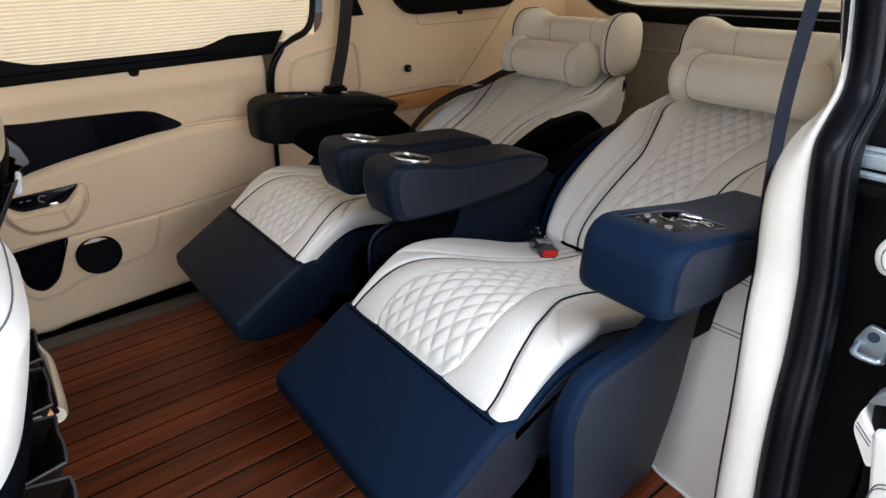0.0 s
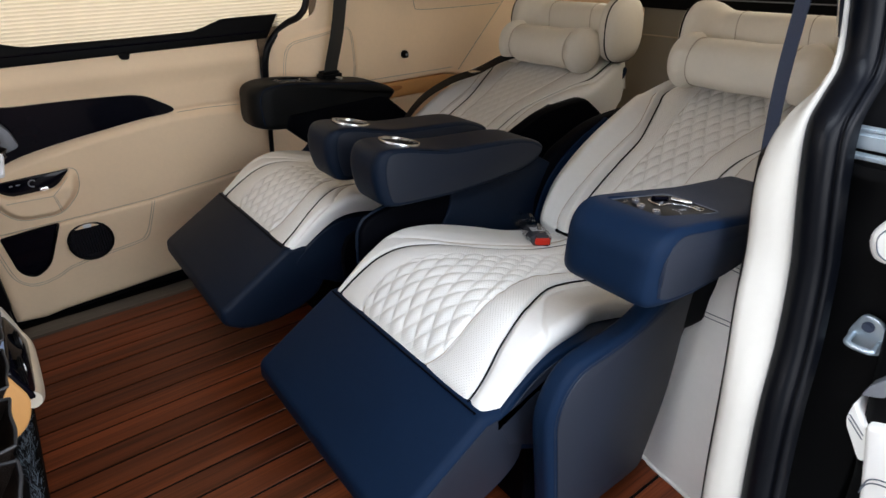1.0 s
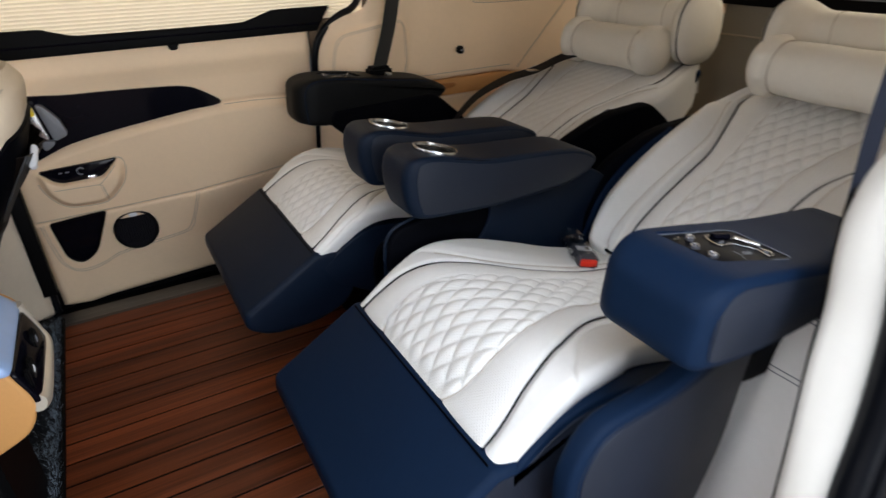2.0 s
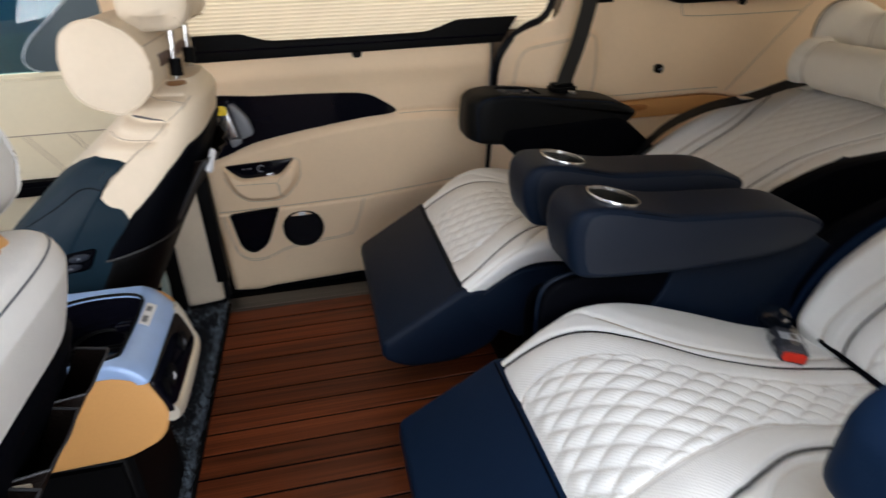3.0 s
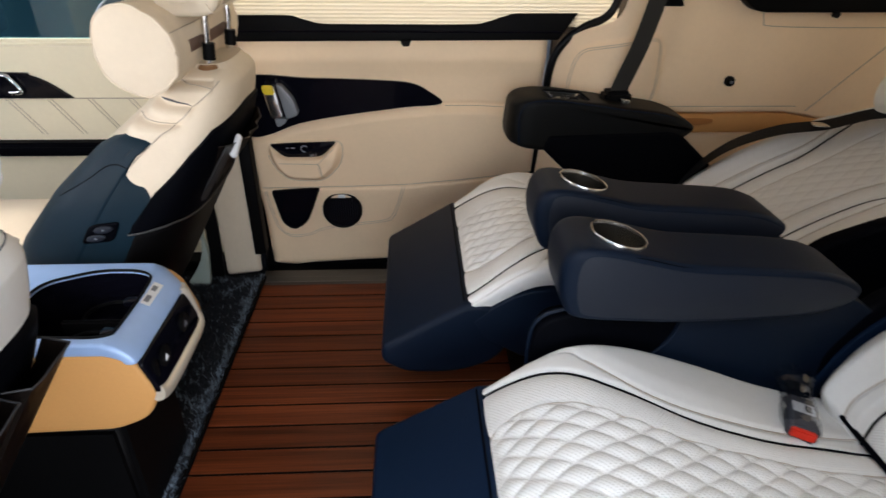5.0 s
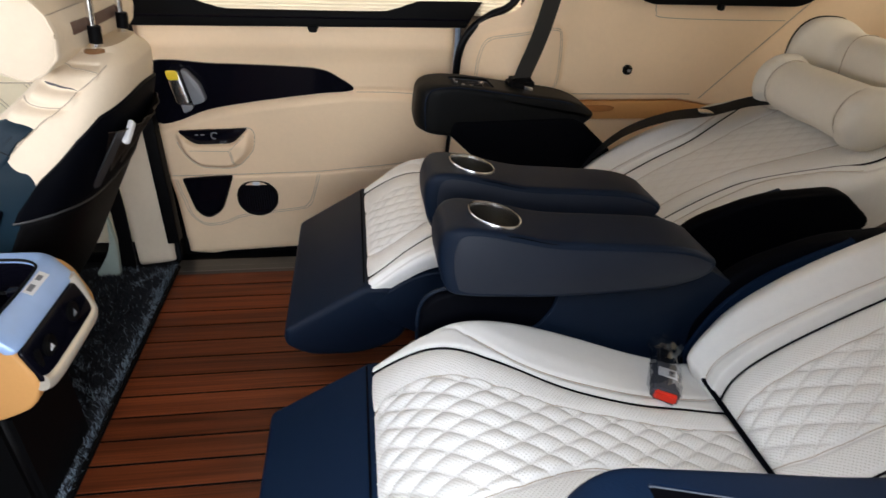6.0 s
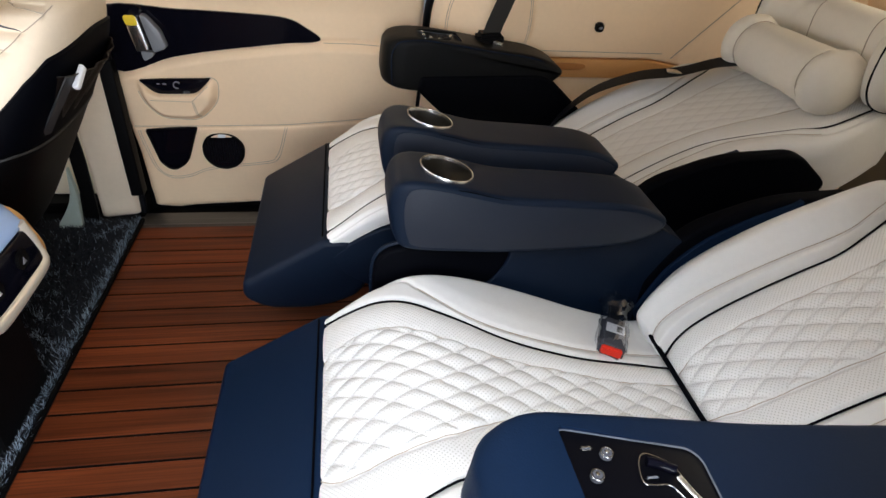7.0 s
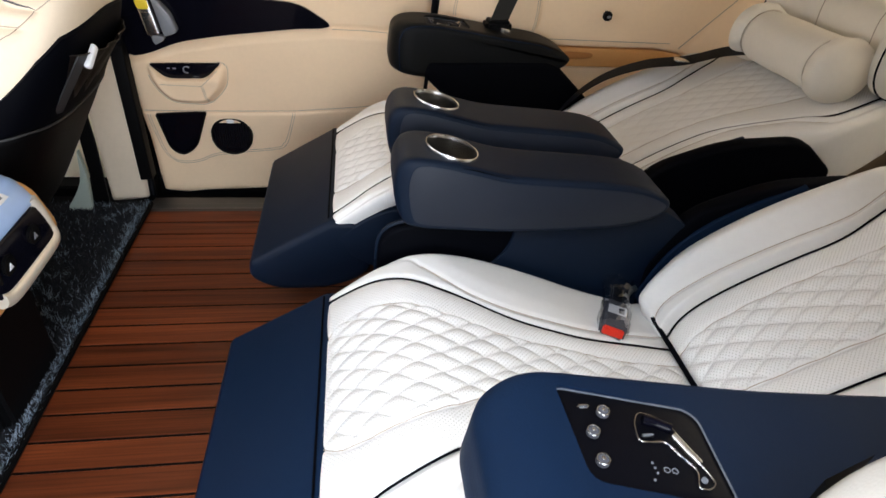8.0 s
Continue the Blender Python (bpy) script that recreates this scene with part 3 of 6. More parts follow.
        low = [np.array((q[0] + 0.014, q[1] - 0.030)) for q in edge[::-1]]
        if m < 0 and s < 0:
            continue
        part("wing_edge", prism(edge + low, *sorted((s * m * 0.232, s * m * 0.262)), 0.008, 3), NAVY, seat, "navy leather edge along the bolster")
    # footrest
    foot = rounded([(0.566, 0.346), (0.404, 0.250), (0.400, 0.212), (0.45, 0.180), (0.56, 0.178), (0.645, 0.215), (0.66, 0.30), (0.61, 0.345)], [0.004, 0.010, 0.03, 0.05, 0.05, 0.04, 0.02, 0.02], 5)
    f = part("footrest", prism(foot, -0.232, 0.232, 0.014, 4), NAVY if m > 0 else SHADED_NAVY, seat, "navy leather padded footrest, raised")
    part("piping", tube([(0.563, y, 0.3470) for y in np.linspace(-0.214, 0.214, 30)], 0.0016, 6), STRIP, f, "dark piping along the cushion")
    part("side_face", prism(inset(foot, 0.0135), *sorted((-m * 0.2270, -m * 0.2332)), 0.001, 2), SLATE, f, "slate grey vinyl outer face")
    # base and side panels
    part("base", box(0.70, 1.18, -0.20, 0.20, 0.0, 0.27, 0.02), STRIP, seat, "dark seat base on the floor")
    skirt = spline([(0.580, 0.322), (0.60, 0.342), (0.655, 0.378), (0.71, 0.392), (0.78, 0.385), (0.90, 0.350), (1.01, 0.317), (1.12, 0.298)], 5) + [np.array(q) for q in ((1.16, 0.22), (0.68, 0.22), (0.605, 0.265))]
    if m < 0:
        skirt = [np.array((q[0], q[1] - (0.016 if q[1] > 0.30 else 0.0))) for q in skirt]
    part("cushion_skirt", prism(skirt, -0.2325, 0.2325, 0.012), NAVY if m > 0 else SHADED_NAVY, seat, "navy leather skirt under the cushion")
    if m > 0:
        part("skirt_face", prism(inset(skirt, 0.0115), -0.2340, -0.2290, 0.001, 2), SLATE, seat, "slate grey vinyl outer face of the skirt")
    panel = rounded([(0.642, 0.105), (0.618, 0.36), (0.66, 0.425), (0.80, 0.435), (0.87, 0.47), (0.90, 0.52), (0.965, 0.52), (0.934, 0.44), (0.914, 0.266), (0.866, 0.112)], [0.02, 0.06, 0.07, 0.06, 0.03, 0.02, 0.02, 0.05, 0.05, 0.02], 6)
    if m < 0:
        panel = [(q[0], q[1] - 0.07 * float(np.clip((q[1] - 0.2) / 0.15, 0, 1)) * float(np.clip((1.0 - q[0]) / 0.1, 0, 1))) for q in panel]
    y0, y1 = sorted((-m * 0.264, -m * 0.297))
    p = part("side_panel", prism(panel, y0, y1, 0.014, 3), NAVY, seat, "navy leather side panel")
    ye = -m * 0.2965
    face = rounded([(0.660, 0.112), (0.638, 0.355), (0.672, 0.408), (0.81, 0.420), (0.89, 0.46), (0.92, 0.50), (0.958, 0.51), (0.931, 0.44), (0.911, 0.266), (0.862, 0.118)], [0.02, 0.05, 0.06, 0.06, 0.03, 0.02, 0.02, 0.05, 0.05, 0.02], 6)
    if m < 0:
        face = [(q[0], q[1] - 0.07 * float(np.clip((q[1] - 0.2) / 0.15, 0, 1)) * float(np.clip((1.0 - q[0]) / 0.1, 0, 1))) for q in face]
    part("panel_face", prism(face, *sorted((-m * 0.285, -m * 0.2990)), 0.003, 2), SLATE, p, "slate grey vinyl outer face")
    part("seam", tube([(q[0] - 0.004, ye - m * 0.0005, q[1] + 0.003) for q in face[4:30]], 0.0007, 5), SLATE, p)
    # near-black panel stands for the shaded hollow under the armrest
    hump = rounded([(0.665, 0.0), (0.648, 0.38), (0.655, 0.450), (0.74, 0.470), (0.92, 0.470), (0.92, 0.0)], [0.01, 0.05, 0.045, 0.03, 0.01, 0.01], 6)
    if m < 0:
        hump = rounded([(0.700, 0.0), (0.690, 0.29), (0.705, 0.338), (0.77, 0.355), (0.92, 0.355), (0.92, 0.0)], [0.01, 0.05, 0.03, 0.03, 0.01, 0.01], 6)
    hp = part("side_panel", prism(hump, *sorted((m * 0.246, m * (arm_in + 0.010))), 0.010, 3), STRIP, seat, "inner side panel, near black for the shade under the armrest")
    part("panel_edge", tube([(q[0] - 0.001, m * (arm_in + 0.006), q[1] + 0.001) for q in hump[7:24]], 0.0035, 6), SHADED_NAVY, hp)
    stay = rounded([(0.80, 0.0), (0.80, 0.36), (0.846, 0.388), (0.872, 0.428), (0.874, 0.485), (1.10, 0.505), (1.20, 0.45), (1.19, 0.0)], [0.01, 0.03, 0.03, 0.03, 0.004, 0.02, 0.05, 0.01], 5)
    part("armrest_support", prism(stay, *sorted((m * 0.240, m * (arm_in + 0.034))), 0.006, 3), SHADED_NAVY, seat, "navy leather support below the armrest")
    # inner armrest with cup holder
    top = 0.598
    prof = armrest_profile(top)
    y0, y1 = sorted((m * (arm_in - 0.056), m * (arm_in + 0.056)))
    arm = part("armrest", pad(prof, y0, y1, 0.010, 0.020, 0.020, 0.67), SHADED_NAVY, seat, "navy leather armrest with steel cup holder")
    line = spline([(0.703, 0.51), (0.698, 0.55), (0.704, top - 0.018), (0.722, top - 0.007), (0.78, top - 0.014), (0.85, top - 0.030), (0.944, top - 0.037), (1.03, top - 0.044), (1.075, top - 0.056), (1.098, top - 0.072)], 6)
    cord_parts("seam", [[(q[0], y, q[1]) for q in line] for y in (y0 + 0.0035, y1 - 0.0035)], 0.0012, STRIP, arm)
    for ys in (y0, y1):
        plate = [(q[0] + 0.0145 * float(np.clip((0.77 - q[0]) / 0.10, 0, 1)), q[1]) for q in inset(prof, 0.0090)]
        into = 0.005 if ys == y0 else -0.005
        part("side_face", prism(plate, *sorted((ys + into, ys - into * 0.12)), 0.0005, 2), SHEEN_NAVY, arm, "navy leather side face with grey sheen in its colour")
    cx, cy = 0.760, m * (arm_in - 0.001)
    def turned(rows, floor_in=False):
        """A turned ring or well: (radius, height) rows, tilted with the armrest top."""
        bm = bmesh.new()
        rings = [[bm.verts.new((cx + r * math.cos(2 * math.pi * k / 40), cy + r * math.sin(2 * math.pi * k / 40), top - 0.004 + dz - 0.23 * r * math.cos(2 * math.pi * k / 40))) for k in range(40)] for r, dz in rows]
        for ra, rb in zip(rings, rings[1:]):
            for k in range(40):
                bm.faces.new((ra[k], ra[(k + 1) % 40], rb[(k + 1) % 40], rb[k]))
        if floor_in:
            bm.faces.new(rings[-1])
        return bm

    holder = part("cup_holder", turned(((0.0380, -0.003), (0.0366, -0.030), (0.0355, -0.055), (0.026, -0.058)), True), SHADED_STEEL, arm, "brushed steel cup well, darkened for its shaded inside")
    part("cup_rim", turned(((0.0405, -0.006), (0.0412, 0.001), (0.0402, 0.0026), (0.0388, 0.0020), (0.0380, -0.003))), STEEL, holder, "brushed steel rim")
    # cut the well out of the armrest top
    hole = new("well_cutter", bpy.data.meshes.new("well_cutter"))
    bm = cyl((cx, cy, top - 0.02), 0.0393, 0.09, seg=40)
    bm.to_mesh(hole.data)
    bm.free()
    cut_with(arm, hole)
    # outer armrest with the controls
    ot = 0.622 + arm_dz
    oprof = spline([(0.700, ot - 0.094 - deep), (0.680, ot - 0.080 - 0.8 * deep), (0.682, ot - 0.045), (0.690, ot - 0.014), (0.722, ot + 0.002 + 0.0015 * m), (0.79, ot - 0.0015 * m), (0.87, ot - 0.012 - 0.004 * m), (0.96, ot - 0.027 - 0.006 * m), (1.06, ot - 0.040 - 0.006 * m), (1.12, ot - 0.055), (1.14, ot - 0.078),
                    (1.09, ot - 0.095 - 0.6 * deep), (0.98, ot - 0.10 - deep), (0.86, ot - 0.106 - deep), (0.76, ot - 0.102 - deep)], 5, True)
    if m > 0:
        oprof = [(q[0] + 0.018 * float(np.clip((0.80 - q[0]) / 0.08, 0, 1)), q[1]) for q in oprof]
    y0, y1 = sorted((-m * (0.232 if m < 0 else 0.222), -m * 0.367))
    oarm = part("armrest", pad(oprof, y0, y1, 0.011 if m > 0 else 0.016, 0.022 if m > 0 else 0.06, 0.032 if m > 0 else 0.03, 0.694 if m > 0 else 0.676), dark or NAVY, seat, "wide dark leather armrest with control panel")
    line = spline(([(0.706, ot - 0.085 - deep), (0.703, ot - 0.05), (0.710, ot - 0.022), (0.730, ot - 0.0065)] if m < 0 else [(0.74, ot - 0.0045)]) + [(0.79, ot - 0.005 - 0.0015 * m), (0.87, ot - 0.017 - 0.004 * m), (0.96, ot - 0.032 - 0.006 * m), (1.06, ot - 0.045 - 0.006 * m), (1.10, ot - 0.056)], 6)
    cord_parts("seam", [[(q[0], y, q[1]) for q in line] for y in (y0 + 0.0045, y1 - 0.0045)], 0.0013, NAVY, oarm)
    yo = -m * 0.3673
    if m > 0:
        plate = [(q[0] + 0.018 * float(np.clip((0.794 - q[0]) / 0.10, 0, 1)), q[1]) for q in inset(oprof, 0.0105)]
        part("side_face", prism(plate, y0 - 0.0008, y0 + 0.005, 0.0007, 2), SLATE, oarm, "slate grey vinyl outer face")
    edge = spline([(0.7015, ot - 0.075 - 0.8 * deep), (0.701, ot - 0.045), (0.712, ot - 0.020), (0.740, ot - 0.0165)], 6)
    cord_parts("seam", [[(q[0] + d, yo, q[1] - d * 0.1) for q in edge] for d in ((0.018, 0.022) if m > 0 else (0.0, 0.004))], 0.0006, SLATE, oarm)
    # support coloured near black, putting the shade below the armrest into it
    support = rounded([(0.79, ot - 0.13), (0.80, ot - 0.085), (1.10, ot - 0.075), (1.22, ot - 0.20), (1.20, 0.34), (0.93, 0.36), (0.89, ot - 0.16)] if m > 0 else [(0.785, ot - 0.118), (0.80, ot - 0.085), (1.12, ot - 0.075), (1.24, ot - 0.18), (1.22, 0.34), (0.93, 0.36), (0.845, ot - 0.175)], 0.03 if m > 0 else [0.02, 0.01, 0.03, 0.03, 0.03, 0.06, 0.06], 5)
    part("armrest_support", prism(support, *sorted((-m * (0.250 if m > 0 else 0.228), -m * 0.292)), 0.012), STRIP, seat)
    control_panel(oarm, -m, ot)
    if m < 0:
        oarm.location.x += 0.024
    # headrest with forward ears
    secs = []
    for a in np.linspace(-1, 1, 41):
        ear = float(sstep(0.58, 0.80, abs(a)))
        k = float(np.clip(1 - max(0, abs(a) - 0.90) / 0.10, 0.0, 1)) ** 0.5
        secs.append((1.690 - 0.035 * ear, 0.700 + 0.006 * ear, (0.055 + 0.030 * ear) * max(k, 0.25), (0.072 + 0.018 * ear) * max(k, 0.35), 0.222 * a))
    h = part("headrest", loft(secs, 36, 2.6), PILLOW, seat, "ivory leather headrest with side ears", 80)
    cord_parts("piping", [[(1.655 + 0.0855 * math.copysign(abs(math.cos(t)) ** (2 / 2.6), math.cos(t)), s * 0.196, 0.706 + 0.0905 * math.copysign(abs(math.sin(t)) ** (2 / 2.6), math.sin(t))) for t in np.linspace(0, 2 * math.pi, 48, endpoint=False)] for s in (-1, 1)], 0.0022, STRIP, h, "dark piping round the ear", 6, True)
    cord_parts("seam", [[(1.690 + 0.0555 * math.copysign(abs(math.cos(t)) ** (2 / 2.6), math.cos(t)), s * 0.085 + 0.012 * math.sin(t), 0.700 + 0.0725 * math.copysign(abs(math.sin(t)) ** (2 / 2.6), math.sin(t))) for t in np.linspace(0, 2 * math.pi, 40, endpoint=False)] for s in (-1, 1)], 0.0010, THREAD, h, "", 5, True)
    secs = []
    for a in np.linspace(-1, 1, 81):
        k = float(np.clip(1 - (max(0, abs(a) - 0.78) / 0.22) ** 2.2, 0, 1)) ** 0.5
        pinch = (1 - 0.10 * math.exp(-((abs(a) - 0.64) / 0.035) ** 2)) * (0.87 + 0.13 * float(sstep(0.56, 0.78, abs(a)))) * (1 + 0.012 * math.sin(9 * a))
        secs.append((1.542, 0.668, 0.068 * max(k, 0.30) * pinch, 0.065 * max(k, 0.30) * pinch, 0.180 * a))
    bm = loft(secs, 72, 2.15)
    # gathers beside the two end seams
    for v in bm.verts:
        a, t = v.co.y / 0.180, math.atan2(v.co.z - 0.668, v.co.x - 1.542)
        k = 1 + math.exp(-((abs(a) - 0.72) / 0.10) ** 2) * (0.022 * math.sin(9 * t + 4 * a) + 0.012 * math.sin(17 * t - 9 * a + m)) + 0.010 * math.sin(3 * t + 5 * a + m) * (abs(a) < 0.97)
        v.co.x, v.co.z = 1.542 + (v.co.x - 1.542) * k, 0.668 + (v.co.z - 0.668) * k
    pil = part("neck_pillow", bm, PILLOW, seat, "ivory leather bolster pillow", 80)
    cord_parts("seam", [[(1.542 + 0.0585 * math.cos(t), s * 0.1150, 0.668 + 0.0560 * math.sin(t)) for t in np.linspace(0, 2 * math.pi, 40, endpoint=False)] for s in (-1, 1)], 0.0012, THREAD, pil, "", 5, True)
    if m < 0:
        pil.location += Vector((0.028, -0.026, -0.016))
        h.location += Vector((0.030, -0.022, -0.004))
    return seat


def cut_with(ob, cutter):
    """Cuts the cutter's shape out of ob, and takes the cutter away."""
    bpy.context.view_layer.update()
    cutter.matrix_world = ob.matrix_world
    mod = ob.modifiers.new("cut", "BOOLEAN")
    mod.object, mod.operation, mod.solver = cutter, "DIFFERENCE", "EXACT"
    bpy.context.view_layer.update()
    deps = bpy.context.evaluated_depsgraph_get()
    me = bpy.data.meshes.new_from_object(ob.evaluated_get(deps))
    ob.modifiers.clear()
    ob.data = me
    me.shade_smooth()
    me.set_sharp_from_angle(angle=radians(42))
    bpy.data.objects.remove(cutter)


def control_panel(arm, s, top):
    """Dark glossy panel set into the armrest, with knobs, a seat-shaped switch and a small key row."""
    outline = rounded([(0.767, s * 0.2393), (0.873, s * 0.2585), (0.880, s * 0.268), (0.874, s * 0.343), (0.769, s * 0.325)], [0.008, 0.008, 0.01, 0.008, 0.012])
    z = top - 0.0105
    slope = -0.125

    def zz(x):
        return z + 0.0050 + slope * (x - 0.790)

    cutter = new("well_cutter", bpy.data.meshes.new("well_cutter"))
    bm = prism([(p[0], p[1]) for p in outline], top - 0.026, top + 0.05, 0.0, 1, "z")
    bm.to_mesh(cutter.data)
    bm.free()
    cut_with(arm, cutter)
    bm = prism([(p[0], p[1]) for p in outline], -0.026, 0.0, 0.0008, 2, "z")
    for v in bm.verts:
        v.co.z += zz(v.co.x)
    panel = part("control_panel", bm, PANEL, arm, "glossy black control panel")
    part("trim_ring", tube([(p[0], p[1], zz(p[0]) + 0.0006) for p in outline], 0.0009, 6, closed=True), THREAD_DARK, panel, "thin satin metal surround")
    for x, y in ((0.7994, 0.265), (0.7847, 0.2837), (0.7833, 0.3079)):
        k = part("knob", cyl((x, s * y, zz(x) + 0.003), 0.0050, 0.005, seg=24, bevel=0.0012), INK, panel, "round dark knob")
        part("knob_ring", tube([(x + 0.0045 * math.cos(t), s * y + 0.0045 * math.sin(t), zz(x) + 0.0052) for t in np.linspace(0, 2 * math.pi, 24, endpoint=False)], 0.0005, 6, closed=True), STEEL, k)
        part("knob_cap", cyl((x, s * y, zz(x) + 0.0062), 0.0016, 0.0010, seg=16, bevel=0.0003), STEEL, k)
    part("slider", box(0.7807, 0.7904, s * 0.259 - 0.0019, s * 0.259 + 0.0019, zz(0.785), zz(0.785) + 0.0035, 0.0015), STEEL, panel)
    part("switch_surround", tube([(p[0], s * p[1], zz(p[0]) + 0.001) for p in spline([(0.8325, 0.263), (0.8236, 0.2721), (0.8207, 0.2873), (0.8277, 0.2899), (0.8408, 0.2903), (0.8472, 0.3002), (0.8547, 0.314), (0.850, 0.327), (0.857, 0.3289), (0.8634, 0.325), (0.8636, 0.3192), (0.8607, 0.3084), (0.8527, 0.2768), (0.8498, 0.2712)], 5, True)], 0.0006, 6, closed=True), STEEL, panel)
    part("seat_switch", tube([(p[0], s * p[1], zz(p[0]) + 0.0035) for p in spline([(0.8298, 0.2713), (0.8398, 0.2746), (0.8498, 0.2795)], 6)], 0.0042, 10), GLOSS, panel, "seat-shaped adjuster, cushion")
    part("seat_switch", tube([(p[0], s * p[1], zz(p[0]) + 0.0055) for p in spline([(0.8480, 0.2870), (0.8525, 0.2999), (0.8575, 0.3118)], 6)], 0.0028, 10), STEEL, panel, "chrome seat-shaped adjuster, backrest")
    part("button", box(0.8235, 0.8345, s * 0.2845 - 0.002, s * 0.2845 + 0.002, zz(0.83), zz(0.83) + 0.003, 0.0015), GREY, panel)
    part("button", cyl((0.8566, s * 0.3218, zz(0.856) + 0.001), 0.0022, 0.003, seg=14, bevel=0.0005), GREY, panel)
    for x, y in ((0.8225, 0.3073), (0.8228, 0.3115), (0.8231, 0.3156), (0.8185, 0.321)):
        part("indicator", cyl((x, s * y, zz(x) + 0.0003), 0.0009, 0.0008, seg=10), GREY, panel)
    for x, y in ((0.8315, 0.3131), (0.8374, 0.314)):
        part("button", tube([(x + 0.0021 * math.cos(t), s * y + 0.0021 * math.sin(t), zz(x) + 0.0004) for t in np.linspace(0, 2 * math.pi, 14, endpoint=False)], 0.0004, 5, closed=True), GREY, panel)


NEAR, FAR = -0.375, 0.297
captain_seat(NEAR, 1, 0.256, 0.002, "reclined ivory and navy leather captain seat beside the open door")
captain_seat(FAR, -1, 0.222, -0.016, "reclined ivory and navy leather captain seat beside the closed door", 0.026, UNLIT_NAVY)


# ---------------------------------------------------------------- structure of the van
def wall_y(z):
    return 0.845 - 0.125 * z


floor = part("floor", box(-1.6, 2.08, -0.80, 0.684, -0.05, -0.002, 0.0), CAULK)
floor_edge = part("floor_edge", box(-1.6, -0.021, 0.684, 0.80, -0.05, -0.002, 0.0), CAULK)
tagged(floor_edge, "plain black floor beside the front seats", "floor", kind="structure")
floor_rear = part("floor_edge", box(0.861, 2.08, 0.684, 0.80, -0.05, -0.002, 0.0), CAULK)
tagged(floor_rear, "plain black floor under the quarter trim", "floor", kind="structure")
tagged(floor, "black jointed subfloor under reddish brown boat-deck planks", "floor", kind="structure")
ceiling = part("ceiling", box(-1.1, 2.1, -0.80, 0.72, 1.26, 1.30, 0.0), HEADLINER)
tagged(ceiling, "plain beige cloth headliner", "ceiling", kind="structure")
rear = part("wall_rear", prism(rounded([(-0.80, -0.04), (0.74, -0.04), (0.72, 0.735), (-0.78, 0.735)], 0.01), 2.06, 2.10, 0.0, axis="x"), TAUPE)
tagged(rear, "taupe padded tailgate trim", "wall", kind="structure")
def poly_sdf(px, pz, poly):
    """Signed distance (inside: negative) of points to a closed polygon."""
    d = np.full(px.shape, 1e9)
    inside = np.zeros(px.shape, bool)
    k = len(poly)
    for i in range(k):
        ax, az = poly[i]
        bx, bz = poly[(i + 1) % k]
        ex, ez = bx - ax, bz - az
        t = np.clip(((px - ax) * ex + (pz - az) * ez) / (ex * ex + ez * ez + 1e-12), 0, 1)
        d = np.minimum(d, np.hypot(px - ax - t * ex, pz - az - t * ez))
        cross = (az > pz) != (bz > pz)
        inside ^= cross & (px < ax + (pz - az) / (bz - az + 1e-12) * ex)
    return np.where(inside, -d, d)


def curve(xs, zs):
    return lambda x: np.interp(x, xs, zs)


# far sliding door, closed
far_door = thing("door_sliding_far", (0.42, 0.83, 0.0), "closed sliding door with beige leather trim and drawn cream blind", "door", kind="structure")


def local(ob):
    return np.array(ob.location)


seam_mid = curve([0.0, 0.049, 0.156, 0.26, 0.367, 0.46, 0.551, 0.65, 0.745, 0.84], [0.43, 0.443, 0.474, 0.494, 0.509, 0.520, 0.529, 0.529, 0.523, 0.515])
seam_low = curve([0.0, 0.25, 0.442, 0.62, 0.84], [0.264, 0.267, 0.272, 0.288, 0.314])
BOWL = [tuple(p) for p in rounded([(0.050, 0.420), (0.272, 0.424), (0.262, 0.350), (0.205, 0.293), (0.100, 0.298), (0.060, 0.350)], 0.03, 5)]
POCKET = [tuple(p) for p in rounded([(0.047, 0.259), (0.186, 0.266), (0.135, 0.140), (0.090, 0.112), (0.058, 0.140)], [0.006, 0.006, 0.05, 0.03, 0.05], 6)]
SWITCH = [tuple(p) for p in rounded([(0.062, 0.413), (0.252, 0.420), (0.208, 0.374), (0.100, 0.372)], [0.008, 0.008, 0.02, 0.02], 5)]
INLAY = [tuple(p) for p in spline([(0.012, 0.598), (0.20, 0.602), (0.40, 0.595), (0.47, 0.587), (0.51, 0.568), (0.552, 0.531), (0.46, 0.521), (0.367, 0.509), (0.26, 0.494), (0.156, 0.474), (0.012, 0.436)], 6, True)]


door_foot = curve([0.0, 0.02, 0.077, 0.13, 0.24, 0.49, 0.84], [-0.024, -0.030, -0.037, -0.029, -0.024, -0.012, -0.006])


def door_y(x, z, pockets=1.0):
    y = wall_y(z) + 0.0 * x
    y = y - 0.016 * sstep(0.0, 0.03, seam_mid(x) - z) * sstep(0.0, 0.10, z - seam_low(x) + 0.10)
    y = y - 0.010 * sstep(0.70, 0.64, z) * sstep(0.60, 0.66, z)
    y = y + 0.007 * np.exp(-((z - seam_low(x)) / 0.004) ** 2) + 0.005 * np.exp(-((z - seam_mid(x)) / 0.005) ** 2)
    b = -poly_sdf(x, z, BOWL)
    y = y - 0.028 * sstep(0.0, 0.022, b) * sstep(0.43, 0.37, z)
    y = y + pockets * 0.012 * sstep(-0.002, 0.002, -poly_sdf(x, z, POCKET))
    y = y + pockets * 0.030 * sstep(-0.002, 0.004, -poly_sdf(x, z, SWITCH))
    edge = np.minimum(np.minimum(x - 0.004, 0.832 - x), z - door_foot(x))
    return y + 0.02 * np.exp(-np.clip(edge, 0, 1) / 0.008)


